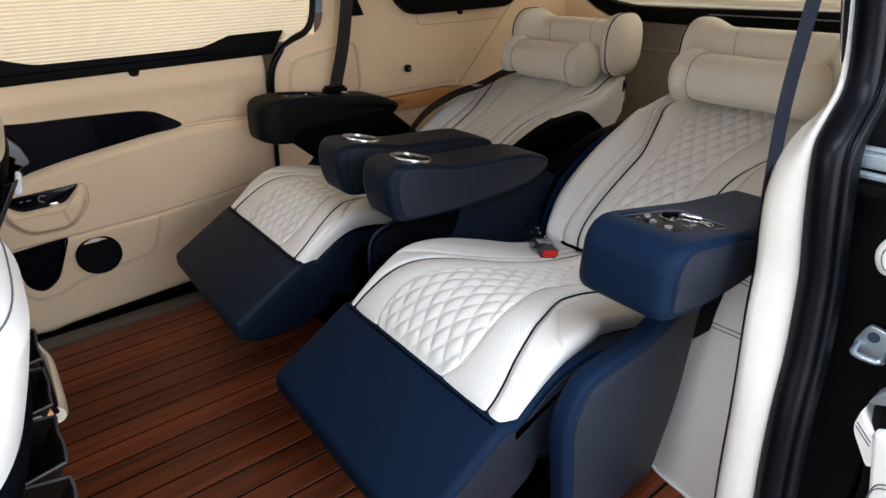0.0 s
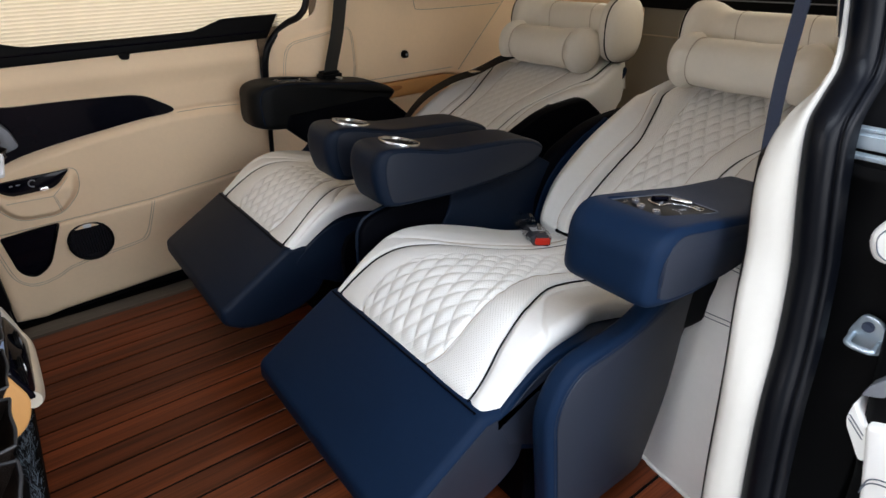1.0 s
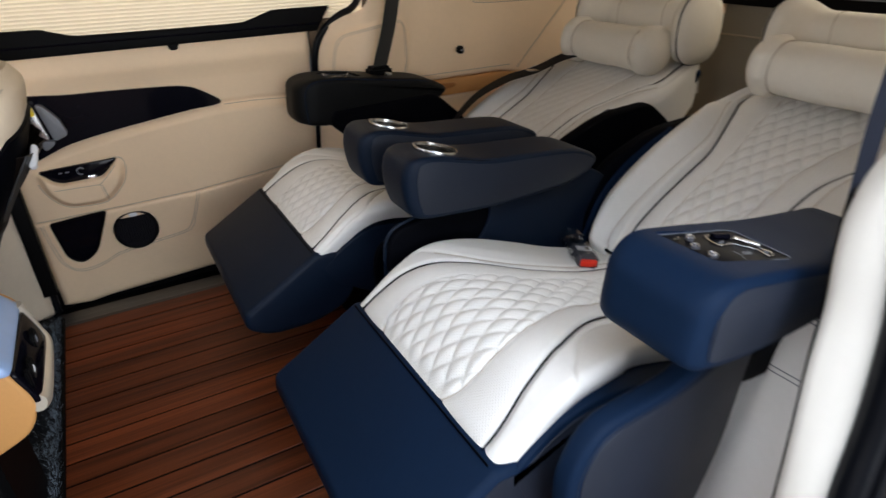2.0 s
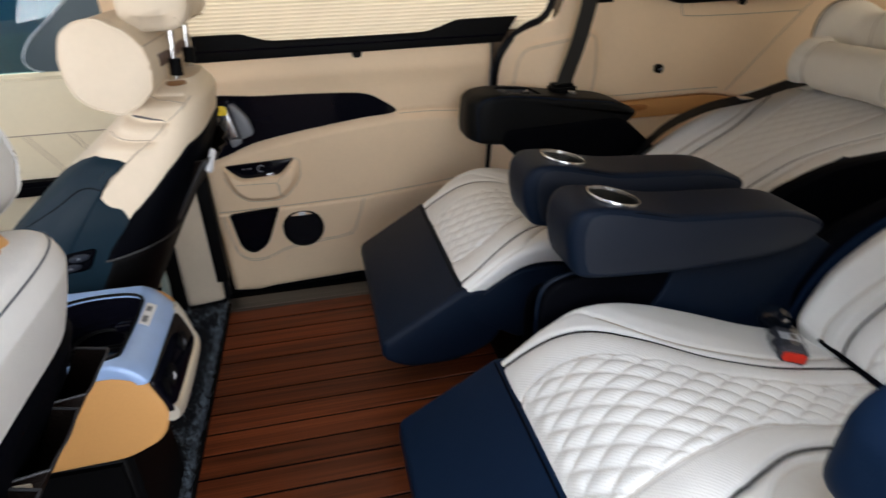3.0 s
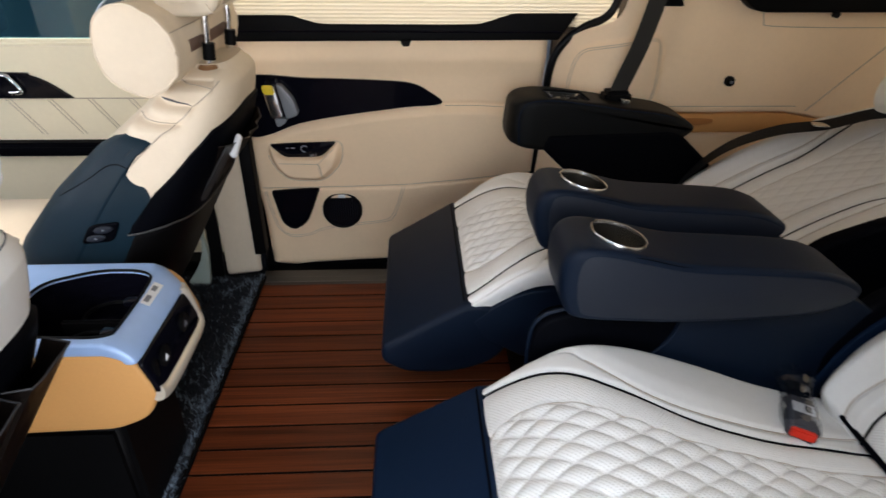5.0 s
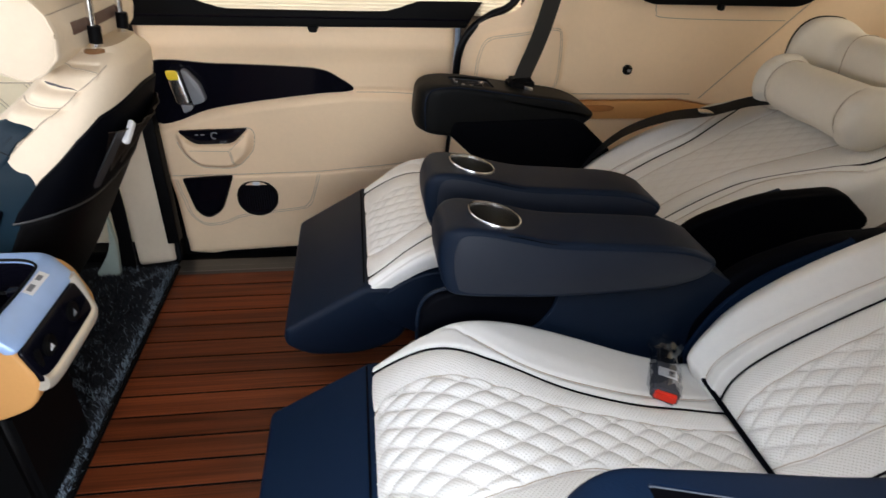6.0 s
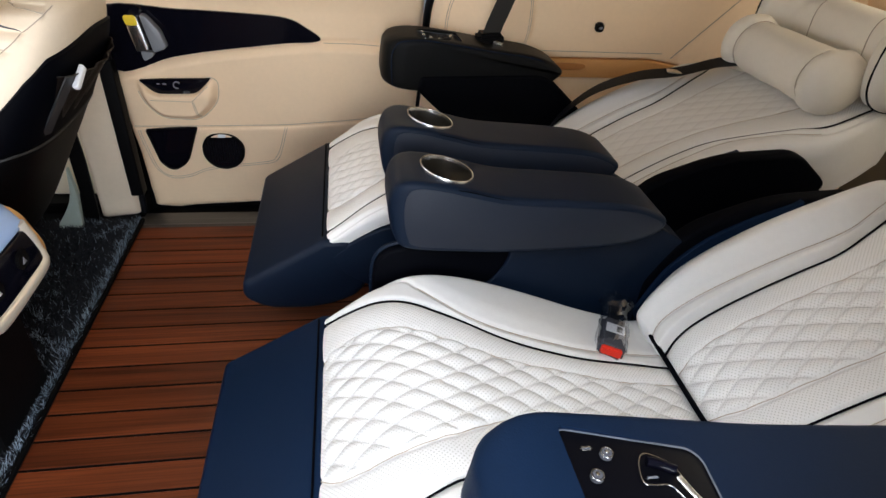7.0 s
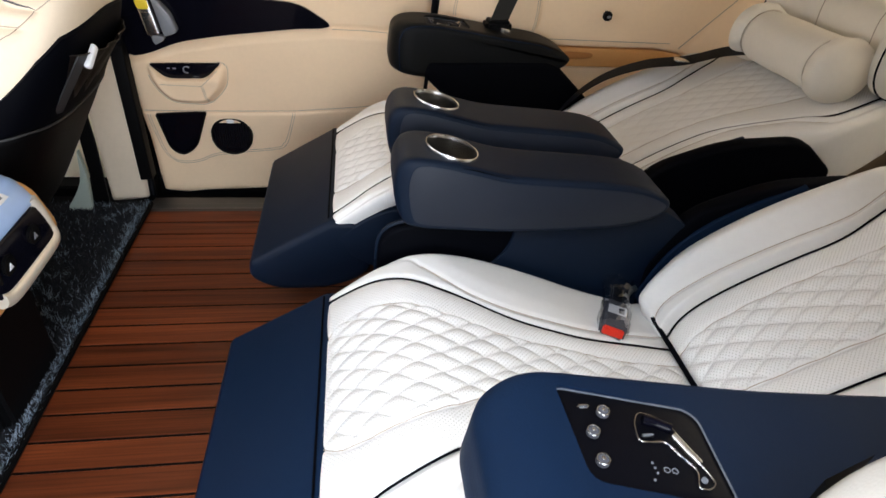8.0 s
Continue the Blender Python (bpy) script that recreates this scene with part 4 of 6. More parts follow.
def on_door(x, z, lift=0.0):
    x, z = np.atleast_1d(np.asarray(x, float)), np.atleast_1d(np.asarray(z, float))
    return np.stack([x, door_y(x, z) - lift, z], -1) - local(far_door)


gx, gz = np.meshgrid(np.linspace(0.004, 0.832, 240), np.linspace(0, 1, 240) ** 1.08, indexing="ij")
gz = door_foot(gx) + (0.706 - door_foot(gx)) * gz
sheet = np.stack([gx, door_y(gx, gz), gz], -1) - local(far_door)
panel = grid_part("door_panel", sheet, BEIGE, far_door, "beige leather door trim with moulded pockets")
part("door_core", box(-0.415, 0.41, 0.02, 0.06, 0.03, 0.69, 0.004), BEIGE, far_door)
sx = np.linspace(0.02, 0.83, 60)
bm = bmesh.new()
for d in (0.0, 0.0065):
    run = np.array(spline([(0.442 - d, 0.268), (0.420 - d, 0.190), (0.404 - d, 0.152 + d), (0.372, 0.137 + d), (0.25, 0.123 + d), (0.185, 0.112 + d), (0.145, 0.094 + d), (0.105, 0.085 + d), (0.070, 0.090 + d), (0.040 + d, 0.125), (0.028 + d, 0.19), (0.024 + d, 0.258)], 6))
    tube(on_door(run[:, 0], run[:, 1], 0.0008).tolist(), 0.0009, 5, bm)
tube(on_door(np.linspace(0.56, 0.83, 24), seam_mid(np.linspace(0.56, 0.83, 24)) - 0.006, 0.0005).tolist(), 0.0009, 5, bm)
tube(on_door(sx, seam_low(sx) + 0.007, 0.0005).tolist(), 0.0011, 5, bm)
tube(on_door(sx, seam_low(sx) - 0.0015, -0.002).tolist(), 0.0014, 5, bm)
tube(on_door([p[0] for p in BOWL[6:]], [p[1] for p in BOWL[6:]], 0.0012).tolist(), 0.0010, 5, bm)
for (xa, za), (xb, zb) in (((0.088, 0.363), (0.196, 0.360)), ((0.196, 0.360), (0.204, 0.303)), ((0.196, 0.360), (0.242, 0.402)), ((0.200, 0.358), (0.209, 0.303))):
    tube(on_door(np.linspace(xa, xb, 12), np.linspace(za, zb, 12), 0.0008).tolist(), 0.0008, 5, bm)
part("seam", bm, THREAD, panel)


def inlay_y(x, z):
    return wall_y(z) - 0.008


bm = bmesh.new()
front = [bm.verts.new(Vector((x, inlay_y(x, z), z)) - far_door.location) for x, z in INLAY]
rearv = [bm.verts.new(Vector((x, inlay_y(x, z) + 0.03, z)) - far_door.location) for x, z in INLAY]
bm.faces.new(front)
for i in range(len(INLAY)):
    j = (i + 1) % len(INLAY)
    bm.faces.new((front[i], rearv[i], rearv[j], front[j]))
bmesh.ops.bevel(bm, geom=[e for e in bm.edges if e.verts[0] in set(front) and e.verts[1] in set(front)], offset=0.003, segments=2, affect="EDGES")
part("trim_inlay", bm, GLOSS, far_door, "glossy black sweeping inlay")
# pull recess and lever at the front end of the inlay
lev = [(0.072, 0.587), (0.104, 0.588), (0.120, 0.502), (0.088, 0.498)]
lx = local(far_door)
def slab(poly, y0, y1, material, name, parent, label="", r=0.004):
    bm = prism([(p[0] - lx[0], p[1] - lx[2]) for p in rounded(poly, 0.008)], y0 - lx[1], y1 - lx[1], r, 2)
    return part(name, bm, material, parent, label)
lever = slab(lev, 0.735, 0.765, STEEL, "door_lever", far_door, "silver inside door lever")
slab([(0.073, 0.590), (0.102, 0.590), (0.106, 0.566), (0.077, 0.566)], 0.731, 0.737, YELLOW, "lever_label", lever, "yellow sticker", 0.001)
slab([(0.108, 0.590), (0.122, 0.588), (0.150, 0.550), (0.160, 0.512), (0.155, 0.505), (0.126, 0.495)], 0.742, 0.770, GREY, "pull_cup", far_door, "grey pull cup")
slab([(0.096, 0.500), (0.128, 0.498), (0.124, 0.486), (0.100, 0.474)], 0.738, 0.760, GREY, "lever_bracket", lever, "clear grey bracket", 0.002)
# switch plate and liners of the pockets
bm = prism([(p[0] - lx[0], p[1]) for p in SWITCH], 0.775 - lx[1], 0.81 - lx[1], 0.002, 2)
sw = part("switch_plate", bm, GLOSS, panel, "glossy black switch plate")
for x, w in ((0.112, 0.004), (0.128, 0.005)):
    part("switch_mark", box(x - w - lx[0], x + w - lx[0], 0.7735 - lx[1], 0.7755 - lx[1], 0.401, 0.404, 0.0005), GREY, sw)
part("switch", tube([(0.160 + 0.009 * math.cos(t) - lx[0], 0.7745 - lx[1], 0.400 + 0.009 * math.sin(t)) for t in np.linspace(0.6, 5.0, 14)], 0.0018, 6), GREY, sw)
bm = box(0.172 - lx[0], 0.192 - lx[0], 0.769 - lx[1], 0.777 - lx[1], 0.376, 0.385, 0.002)
part("switch", bm, CHROME, sw, "bright rocker edge")
bm = prism([(p[0] - lx[0], p[1]) for p in POCKET], 0.8255 - lx[1], 0.86 - lx[1], 0.0)
for v in bm.verts:
    if v.co.y < 0.84 - lx[1]:
        v.co.y = float(door_y(np.array(v.co.x + lx[0]), np.array(v.co.z), 0.0)) + 0.005 - lx[1]
part("map_pocket", bm, GLOSS, panel, "dark recessed pocket")
part("pocket_rim", tube([(p[0] - lx[0], float(door_y(np.array(p[0]), np.array(p[1]), 0.0)) - lx[1], p[1]) for p in POCKET], 0.003, 6, closed=True), BLACK, panel)
# loudspeaker
sp = (0.250 - lx[0], 0.191)
speaker = part("speaker", cyl((sp[0], wall_y(0.19) - 0.006 - lx[1], sp[1]), 0.060, 0.022, "y", seg=48, bevel=0.004), GLOSS, far_door, "round black loudspeaker grille")
part("speaker_ring", tube([(sp[0] + 0.057 * math.cos(t), wall_y(0.19) - 0.018 - lx[1], sp[1] + 0.057 * math.sin(t)) for t in np.linspace(0, 2 * math.pi, 48, endpoint=False)], 0.004, 8, closed=True), BLACK, speaker)
for j in range(15):
    dz = -0.049 + 0.007 * j
    w = math.sqrt(0.052 ** 2 - dz ** 2)
    w = min(w, 0.040)
    part("grille_bar", tube([(sp[0] + dz, wall_y(0.19) - 0.0175 - lx[1], sp[1] - w), (sp[0] + dz, wall_y(0.19) - 0.0175 - lx[1], sp[1] + w)], 0.0016, 5), BLACK, speaker)
part("speaker_badge", box(sp[0] - 0.010, sp[0] + 0.012, wall_y(0.19) - 0.024 - lx[1], wall_y(0.19) - 0.018 - lx[1], sp[1] + 0.043, sp[1] + 0.054, 0.002), PAPER, speaker, "small bright plate")
# window ledge, blind and its latch
ledge_top = [(0.0, 0.764), (0.15, 0.764), (0.185, 0.757), (0.235, 0.743), (0.30, 0.741), (0.60, 0.741), (0.661, 0.747), (0.70, 0.760), (0.742, 0.770), (0.90, 0.772)]
prof = [(p[0] - lx[0], p[1]) for p in spline(ledge_top, 4)] + [(0.855 - lx[0], 0.703), (0.0 - lx[0], 0.697)]
ledge = part("window_ledge", prism(prof, 0.745 - lx[1], 0.80 - lx[1], 0.006, 3), BLACK, far_door, "black window ledge")
part("ledge_step", tube([(x - lx[0], 0.745 - lx[1], 0.724) for x in np.linspace(0.01, 0.86, 12)], 0.003, 6), GLOSS, ledge)
part("blind_latch", prism(rounded([(0.440 - lx[0], 0.704), (0.470 - lx[0], 0.704), (0.464 - lx[0], 0.688), (0.446 - lx[0], 0.688)], 0.004), 0.738 - lx[1], 0.76 - lx[1], 0.003), BLACK, ledge)


def pleated_blind(name, x0, x1, z0, z1, y0, lean, parent, label, pitch=0.0092):
    n = int((z1 - z0) / pitch)
    rows = []
    for i in range(2 * n + 1):
        z = z0 + (z1 - z0) * i / (2 * n)
        y = y0 - lean * (z - z0) + (0.0012 if i % 2 else -0.0012)
        rows.append([(x, y, z) for x in np.linspace(x0, x1, 6)])
    return grid_part(name, rows, CLOTH, parent, label, angle=20)


pleated_blind("blind", -0.02 - lx[0], 1.0 - lx[0], 0.735, 1.17, 0.752 - lx[1], 0.16, far_door, "drawn cream pleated blind")
part("window_header", box(-0.05 - lx[0], 1.05 - lx[0], 0.66 - lx[1], 0.74 - lx[1], 1.15, 1.27, 0.01), BEIGE, far_door)

# sill strip along the floor
sill = part("sill", prism(rounded([(0.684, -0.09), (0.684, -0.004), (0.700, -0.001), (0.712, -0.008), (0.745, -0.011), (0.752, -0.017), (0.806, -0.024), (0.81, -0.09)], 0.003), -0.02, 0.86, 0.001, axis="x"), SILL)
tagged(sill, "dark moulded sill strip below the door", "sill", kind="structure")
# black strips added to close the gap under the door against daylight
blk = part("sill_gap", box(-0.02, 0.86, 0.811, 0.90, -0.12, -0.040, 0.002), RUBBER)
gapb = part("sill_blocker", box(-0.02, 0.86, 0.874, 0.90, -0.12, 0.06, 0.002), BLACK)
tagged(gapb, "black strip added behind the closed door's foot to block daylight", "seal", kind="structure")
tagged(blk, "black strip added under the closed door to close the gap", "sill", kind="structure")
sill2 = part("sill", box(-0.02, 0.86, -0.92, -0.785, -0.06, 0.006, 0.006), SILL)
tagged(sill2, "dark moulded sill strip at the open door", "sill", kind="structure")


# rear pillars, weather seals and quarter trims on both sides
SEAL = [(0.800, -0.02), (0.815, 0.15), (0.826, 0.295), (0.836, 0.43), (0.838, 0.56), (0.842, 0.63), (0.856, 0.675), (0.885, 0.712), (0.925, 0.740), (0.965, 0.757), (0.990, 0.790), (1.000, 0.86), (1.0, 1.0), (0.99, 1.26)]
seal = part("door_seal", tube([(p[0], wall_y(p[1]) - 0.004, p[1]) for p in spline(SEAL, 6)], 0.0105, 10), RUBBER)
tagged(seal, "black rubber door seal along the rear pillar", "seal", kind="structure")


def quarter_y(x, z):
    y = 0.675 - 0.03 * (z - 0.6)
    y = y + 0.09 * sstep(1.00, 0.84, x)
    y = y - 0.10 * sstep(0.46, 0.30, z) * sstep(0.9, 1.05, x)
    y = y - 0.16 * np.clip(x - (1.555 + 0.9 * (z - 0.54)), 0, None)
    return y


PAD = [(0.872, 0.548), (0.875, 0.62), (0.895, 0.685), (0.945, 0.712), (1.02, 0.728), (1.085, 0.735), (1.112, 0.70), (1.116, 0.60), (1.104, 0.548)]


def pad_lift(x, z):
    return 0.009 * sstep(0.0, 0.014, -poly_sdf(x, z, PAD))


qx, qz = np.meshgrid(np.linspace(0.83, 2.08, 260), np.linspace(-0.02, 0.86, 180), indexing="ij")
lead = np.interp(qz[0], [p[1] for p in spline(SEAL, 6)], [p[0] for p in spline(SEAL, 6)])
qx = lead[None, :] + (qx - 0.83) / 1.25 * (2.08 - lead[None, :])
hollow = 0.028 * sstep(-0.001, 0.006, -poly_sdf(qx, qz, [tuple(p) for p in rounded([(1.10, 0.530), (1.47, 0.532), (1.60, 0.512), (1.58, 0.474), (1.10, 0.474)], 0.01)]))
quarter = grid_part("wall_quarter_far", np.stack([qx, quarter_y(qx, qz) + hollow - pad_lift(qx, qz), qz], -1), BEIGE)
tagged(quarter, "beige leather rear quarter trim beside the seat", "wall", kind="structure")
bm = bmesh.new()
for d in (0.014, 0.019):
    tube([(x, float(quarter_y(np.array(x), np.array(z)) - pad_lift(np.array(x), np.array(z))) - 0.0006, z) for x, z in [tuple(q) for q in spline(inset(PAD + [(1.104, 0.50), (0.872, 0.50)], d).tolist()[:9], 6)]], 0.0008, 5, bm)
tube([(x, float(quarter_y(np.array(x), np.array(0.548))) - 0.001, 0.548) for x in np.linspace(0.87, 1.5, 30)], 0.0011, 5, bm)
tube([(x, float(quarter_y(np.array(x), np.array(z))) - 0.001, z) for x, z in zip(np.linspace(1.53, 1.78, 20), np.linspace(0.535, 0.80, 20))], 0.0014, 5, bm)
tube([(x, float(quarter_y(np.array(x), np.array(z))) - 0.001, z) for x, z in spline([(1.34, 0.80), (1.345, 0.765), (1.37, 0.752), (1.55, 0.749), (1.72, 0.750)], 6)], 0.0011, 5, bm)
part("seam", bm, THREAD, quarter)
tray = part("storage_tray", prism(rounded([(1.10, 0.526), (1.47, 0.528), (1.60, 0.508), (1.58, 0.476), (1.10, 0.476)], [0.004, 0.03, 0.01, 0.01, 0.004]), 0.674, 0.720, 0.003), TAN_WOOD, quarter, "tan tray set into the trim")
# thin oval plate whose darker tan draws the shade of a recess
part("tray_recess", prism(spline([(1.172, 0.509), (1.195, 0.516), (1.24, 0.516), (1.272, 0.514), (1.280, 0.507), (1.268, 0.500), (1.235, 0.497), (1.195, 0.500)], 5, True), 0.671, 0.680, 0.002), mat("recess_tan", (0.42, 0.17, 0.045), 0.5, 0, 0.2, 120, 0.1), tray, "oval plate, darker tan for the shade of a recess")
sock = part("socket", box(1.285, 1.305, 0.655, 0.68, 0.605, 0.628, 0.004), BLACK, quarter, "small black socket cover")
part("socket_mark", box(1.290, 1.300, 0.6535, 0.6560, 0.613, 0.620, 0.001), GREY, sock)
# rear quarter window
qw = part("window_quarter", prism(rounded([(1.30, 0.788), (1.74, 0.790), (1.80, 0.84), (1.80, 1.10), (1.22, 1.10), (1.24, 0.84)], [0.03, 0.05, 0.03, 0.03, 0.03, 0.03], 5), 0.63, 0.68, 0.006), BLACK)
tagged(qw, "black framed rear quarter window with blind", "window", kind="structure")
part("blind_latch", cyl((1.50, 0.632, 0.785), 0.008, 0.012, "y", seg=16), BLACK, qw)
up = part("wall_quarter_upper", box(1.02, 2.08, 0.655, 0.70, 0.855, 1.27, 0.004), BEIGE)
tagged(up, "beige upper quarter trim", "wall", kind="structure")
vent = part("pillar_vent", prism(rounded([(1.075, 0.80), (1.125, 0.800), (1.10, 0.86), (1.085, 0.86)], 0.006), 0.64, 0.67, 0.003), BLACK)
tagged(vent, "small black triangular pillar cover", "trim", kind="structure")
# tailgate strip and rear blind
strip = part("tailgate_strip", prism([(-0.78, 0.722), (0.126, 0.730), (0.283, 0.732), (0.409, 0.745), (0.485, 0.774), (0.53, 0.80), (0.60, 0.86), (0.62, 0.95), (0.555, 0.90), (0.47, 0.82), (0.402, 0.794), (0.314, 0.783), (0.177, 0.781), (-0.78, 0.79)], 2.035, 2.09, 0.002, axis="x"), BLACK)
corner = part("pillar_rear_far", prism([(0.283, 0.729), (0.409, 0.742), (0.487, 0.771), (0.533, 0.797), (0.603, 0.857), (0.623, 0.95), (0.64, 1.27), (0.74, 1.27), (0.74, 0.70), (0.283, 0.70)], 2.030, 2.065, 0.002, axis="x"), BEIGE)
tagged(corner, "beige corner trim beside the rear window", "trim", kind="structure")
tagged(strip, "black gloss strip below the rear window", "trim", kind="structure")
part("strip_line", tube([(2.033, y, 0.766) for y in np.linspace(-0.7, 0.02, 10)], 0.002, 6), GREY, strip)
rows = []
for i in range(41):
    z = 0.775 + 0.011 * i
    rows.append([(2.07 + (0.003 if i % 2 else -0.003), y, z) for y in np.linspace(-0.78, 0.66, 6)])
rb = grid_part("window_rear_blind", rows, CLOTH, angle=20)
tagged(rb, "drawn cream pleated blind in the rear window", "blind", kind="structure")
bm = tube([(2.058, y, 0.64) for y in np.linspace(-0.75, 0.7, 12)], 0.003, 6)
part("tailgate_seam", bm, THREAD, rear)

# near rear pillar at the open door: white trim, dark band, rubber seal
NY = -0.06


def near_wall(z):
    return NY - wall_y(z)


edge_out = spline([(0.775, -0.03), (0.785, 0.12), (0.796, 0.276), (0.815, 0.391), (0.843, 0.481), (0.857, 0.579), (0.854, 0.625), (0.851, 0.696), (0.857, 0.745), (0.886, 0.772), (0.917, 0.796), (0.926, 0.83), (0.920, 0.90), (0.905, 1.0), (0.88, 1.26)], 6)
edge_in = spline([(0.752, -0.03), (0.764, 0.12), (0.778, 0.265), (0.804, 0.411), (0.819, 0.523), (0.834, 0.589), (0.837, 0.655), (0.851, 0.708), (0.878, 0.737), (0.939, 0.765), (0.966, 0.788), (0.968, 0.83), (0.952, 0.90), (0.94, 1.0), (0.91, 1.26)], 6)


def edge_x(line, z):
    return float(np.interp(z, [q[1] for q in line], [q[0] for q in line]))


levels_z = np.concatenate([np.linspace(-0.03, 0.66, 30), np.linspace(0.67, 0.86, 34), np.linspace(0.88, 1.26, 14)])


def jamb_strip(name, section, material, label):
    """A band along the pillar. section(z) gives its (x, outward step) points across."""
    ob = grid_part(name, [[(a, near_wall(z) + b, z) for a, b in section(z)] for z in levels_z], material, None)
    return tagged(ob, label, "pillar trim", kind="structure")


def band_width(z):
    return float(np.interp(z, [0.68, 0.75, 0.80], [1.0, 0.8, 0.36]))


def white_band(z):
    a, b = edge_x(edge_out, z), edge_x(edge_in, z)
    k = 0.006
    w = band_width(z)
    return [(a + 0.016, 0.012), (a + 0.004, 0.0125), (a, 0.016), (a * 0.75 + b * 0.25 - k, 0.016 + 0.0085 * w), (a * 0.5 + b * 0.5 - k, 0.016 + 0.017 * w), (a * 0.25 + b * 0.75 - k * 0.8, 0.016 + 0.0255 * w), (b, 0.016 + 0.034 * w), (b + 0.004, 0.016 + 0.0375 * w), (b + 0.016, 0.016 + 0.038 * w), (b + 0.05, 0.016 + 0.036 * w)]


white = jamb_strip("pillar_trim_near", white_band, DIMMED_JAMB_WHITE, "ivory leather trim along the rear door pillar")
for z in (0.779, 0.783, 0.806):
    a, b = edge_x(edge_out, z), edge_x(edge_in, z)
    part("seam", tube([(a + (b - a) * u - 0.0062 * math.sin(math.pi * u), near_wall(z) + 0.016 + 0.034 * u * band_width(z), z + 0.002 * math.sin(math.pi * u)) for u in np.linspace(0.02, 0.98, 10)], 0.0006, 5), THREAD, white)


def band_section(z):
    """Broad soft lip, groove and narrow bead of the rubber weather strip."""
    a = edge_x(edge_out, z) + 0.003
    lip = [(a + 0.020, 0.014), (a + 0.004, 0.012), (a - 0.0015, 0.007), (a - 0.0045, 0.000), (a - 0.0055, -0.007), (a - 0.0040, -0.014), (a + 0.0005, -0.019), (a + 0.007, -0.0215)]
    bead = [(a + 0.010, -0.0225), (a + 0.0065, -0.0240), (a + 0.0060, -0.0260), (a + 0.008, -0.0285), (a + 0.014, -0.030), (a + 0.03, -0.031)]
    return lip + bead


jamb_strip("door_seal_near", band_section, RUBBER, "dark rubber weather strip along the rear door pillar")
# stitched dark insert above the white trim
rows = []
for z in np.linspace(0.828, 1.0, 14):
    a, b = edge_x(edge_out, z) - 0.010, edge_x(edge_in, z) - 0.016
    w = 0.55 + 0.45 * math.sqrt(max(0.0, min(1.0, (z - 0.828) / 0.03)))
    rows.append([(a + (b - a) * u * 0.84 * w, near_wall(z) + 0.013 + 0.029 * u * w * max(0.55, band_width(z)), z) for u in np.linspace(-0.32, 1, 7)])
ins = grid_part("pillar_insert_near", rows, NAVY)
tagged(ins, "navy leather insert with pale stitching on the pillar", "pillar trim", kind="structure")
part("seam", tube([(r[4][0] - 0.001, r[4][1], r[4][2]) for r in rows], 0.0009, 5), THREAD, ins)
# black sheet in the gap between the pillar and the quarter trim
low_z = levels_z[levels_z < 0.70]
rec = grid_part("pillar_gap_near", [[(edge_x(edge_in, z) + 0.010, near_wall(z) + 0.050, z), (edge_x(edge_in, z) + 0.018, near_wall(z) + 0.062, z), (edge_x(edge_in, z) + 0.06, near_wall(z) + 0.075, z)] for z in low_z], BLACK)
tagged(rec, "black sheet in the gap beside the pillar trim", "trim", kind="structure")
# near quarter trim: swells out over the wheel arch
arch_y = table((-0.03, -0.604), (0, -0.607), (0.24, -0.634), (0.40, -0.657), (0.476, -0.678), (0.6, -0.715), (0.91, -0.735))
arch_x = table((-0.03, 0.979), (0.12, 0.972), (0.24, 0.974), (0.34, 0.984), (0.40, 0.993), (0.476, 1.008), (0.91, 1.03))
rows = []
for z in np.linspace(-0.02, 0.90, 60):
    yin, xf = float(arch_y(z)), float(arch_x(z))
    x0 = edge_x(edge_in, z) + float(np.interp(z, [0.58, 0.66], [0.046, 0.035]))
    ye = near_wall(z) + 0.018 + 0.042 * band_width(z)
    swell = float(np.interp(z, [0.50, 0.66], [1.0, 0.12]))
    yin = ye + 0.004 + (yin - ye - 0.004) * swell
    pts = spline([(max(x0, 0.835), ye), (max(x0, 0.835) + 0.03, ye + 0.022 * swell), (max(x0 + 0.045, xf - 0.030), ye + 0.040 * swell), (max(x0 + 0.06, xf - 0.006), 0.45 * ye + 0.55 * yin), (max(x0 + 0.075, xf + 0.012), yin - 0.004 * swell), (max(x0 + 0.11, xf + 0.06), yin + 0.004 * swell), (1.6, yin + 0.004), (2.08, yin + 0.002)], 6)
    rows.append([(p[0], p[1], z) for p in pts])
nq = grid_part("wall_quarter_near", rows, TRIM_WHITE)
tagged(nq, "ivory leather rear quarter trim swelling over the wheel arch", "wall", kind="structure")
bm = bmesh.new()
def arch_point(k, z):
    """A point on the quarter trim at its k-th rib and height z."""
    i = (z + 0.02) / 0.92 * 59
    lo, f = int(i), i - int(i)
    return [rows[lo][k][c] * (1 - f) + rows[lo + 1][k][c] * f for c in range(3)]


for z0, z1, k1 in ((0.376, 0.402, 9), (0.368, 0.395, 9), (0.466, 0.474, 14), (0.459, 0.467, 14)):
    path = [arch_point(k, z0 + (z1 - z0) * (24 - k) / (24 - k1)) for k in range(24, k1 - 1, -1)]
    tube([(p[0] - 0.0008, p[1] - 0.0004, p[2]) for p in path], 0.0007, 5, bm)
part("seam", bm, THREAD_DARK, nq)
part("trim_lip", tube([(p[0] - 0.003, p[1] - 0.001, 0.004) for p in rows[1][4:26]], 0.004, 8), TRIM_WHITE, nq, "pale rounded lip along the floor")
upn = part("wall_quarter_near_upper", box(0.95, 2.08, -0.80, -0.755, 0.88, 1.27, 0.004), BEIGE)
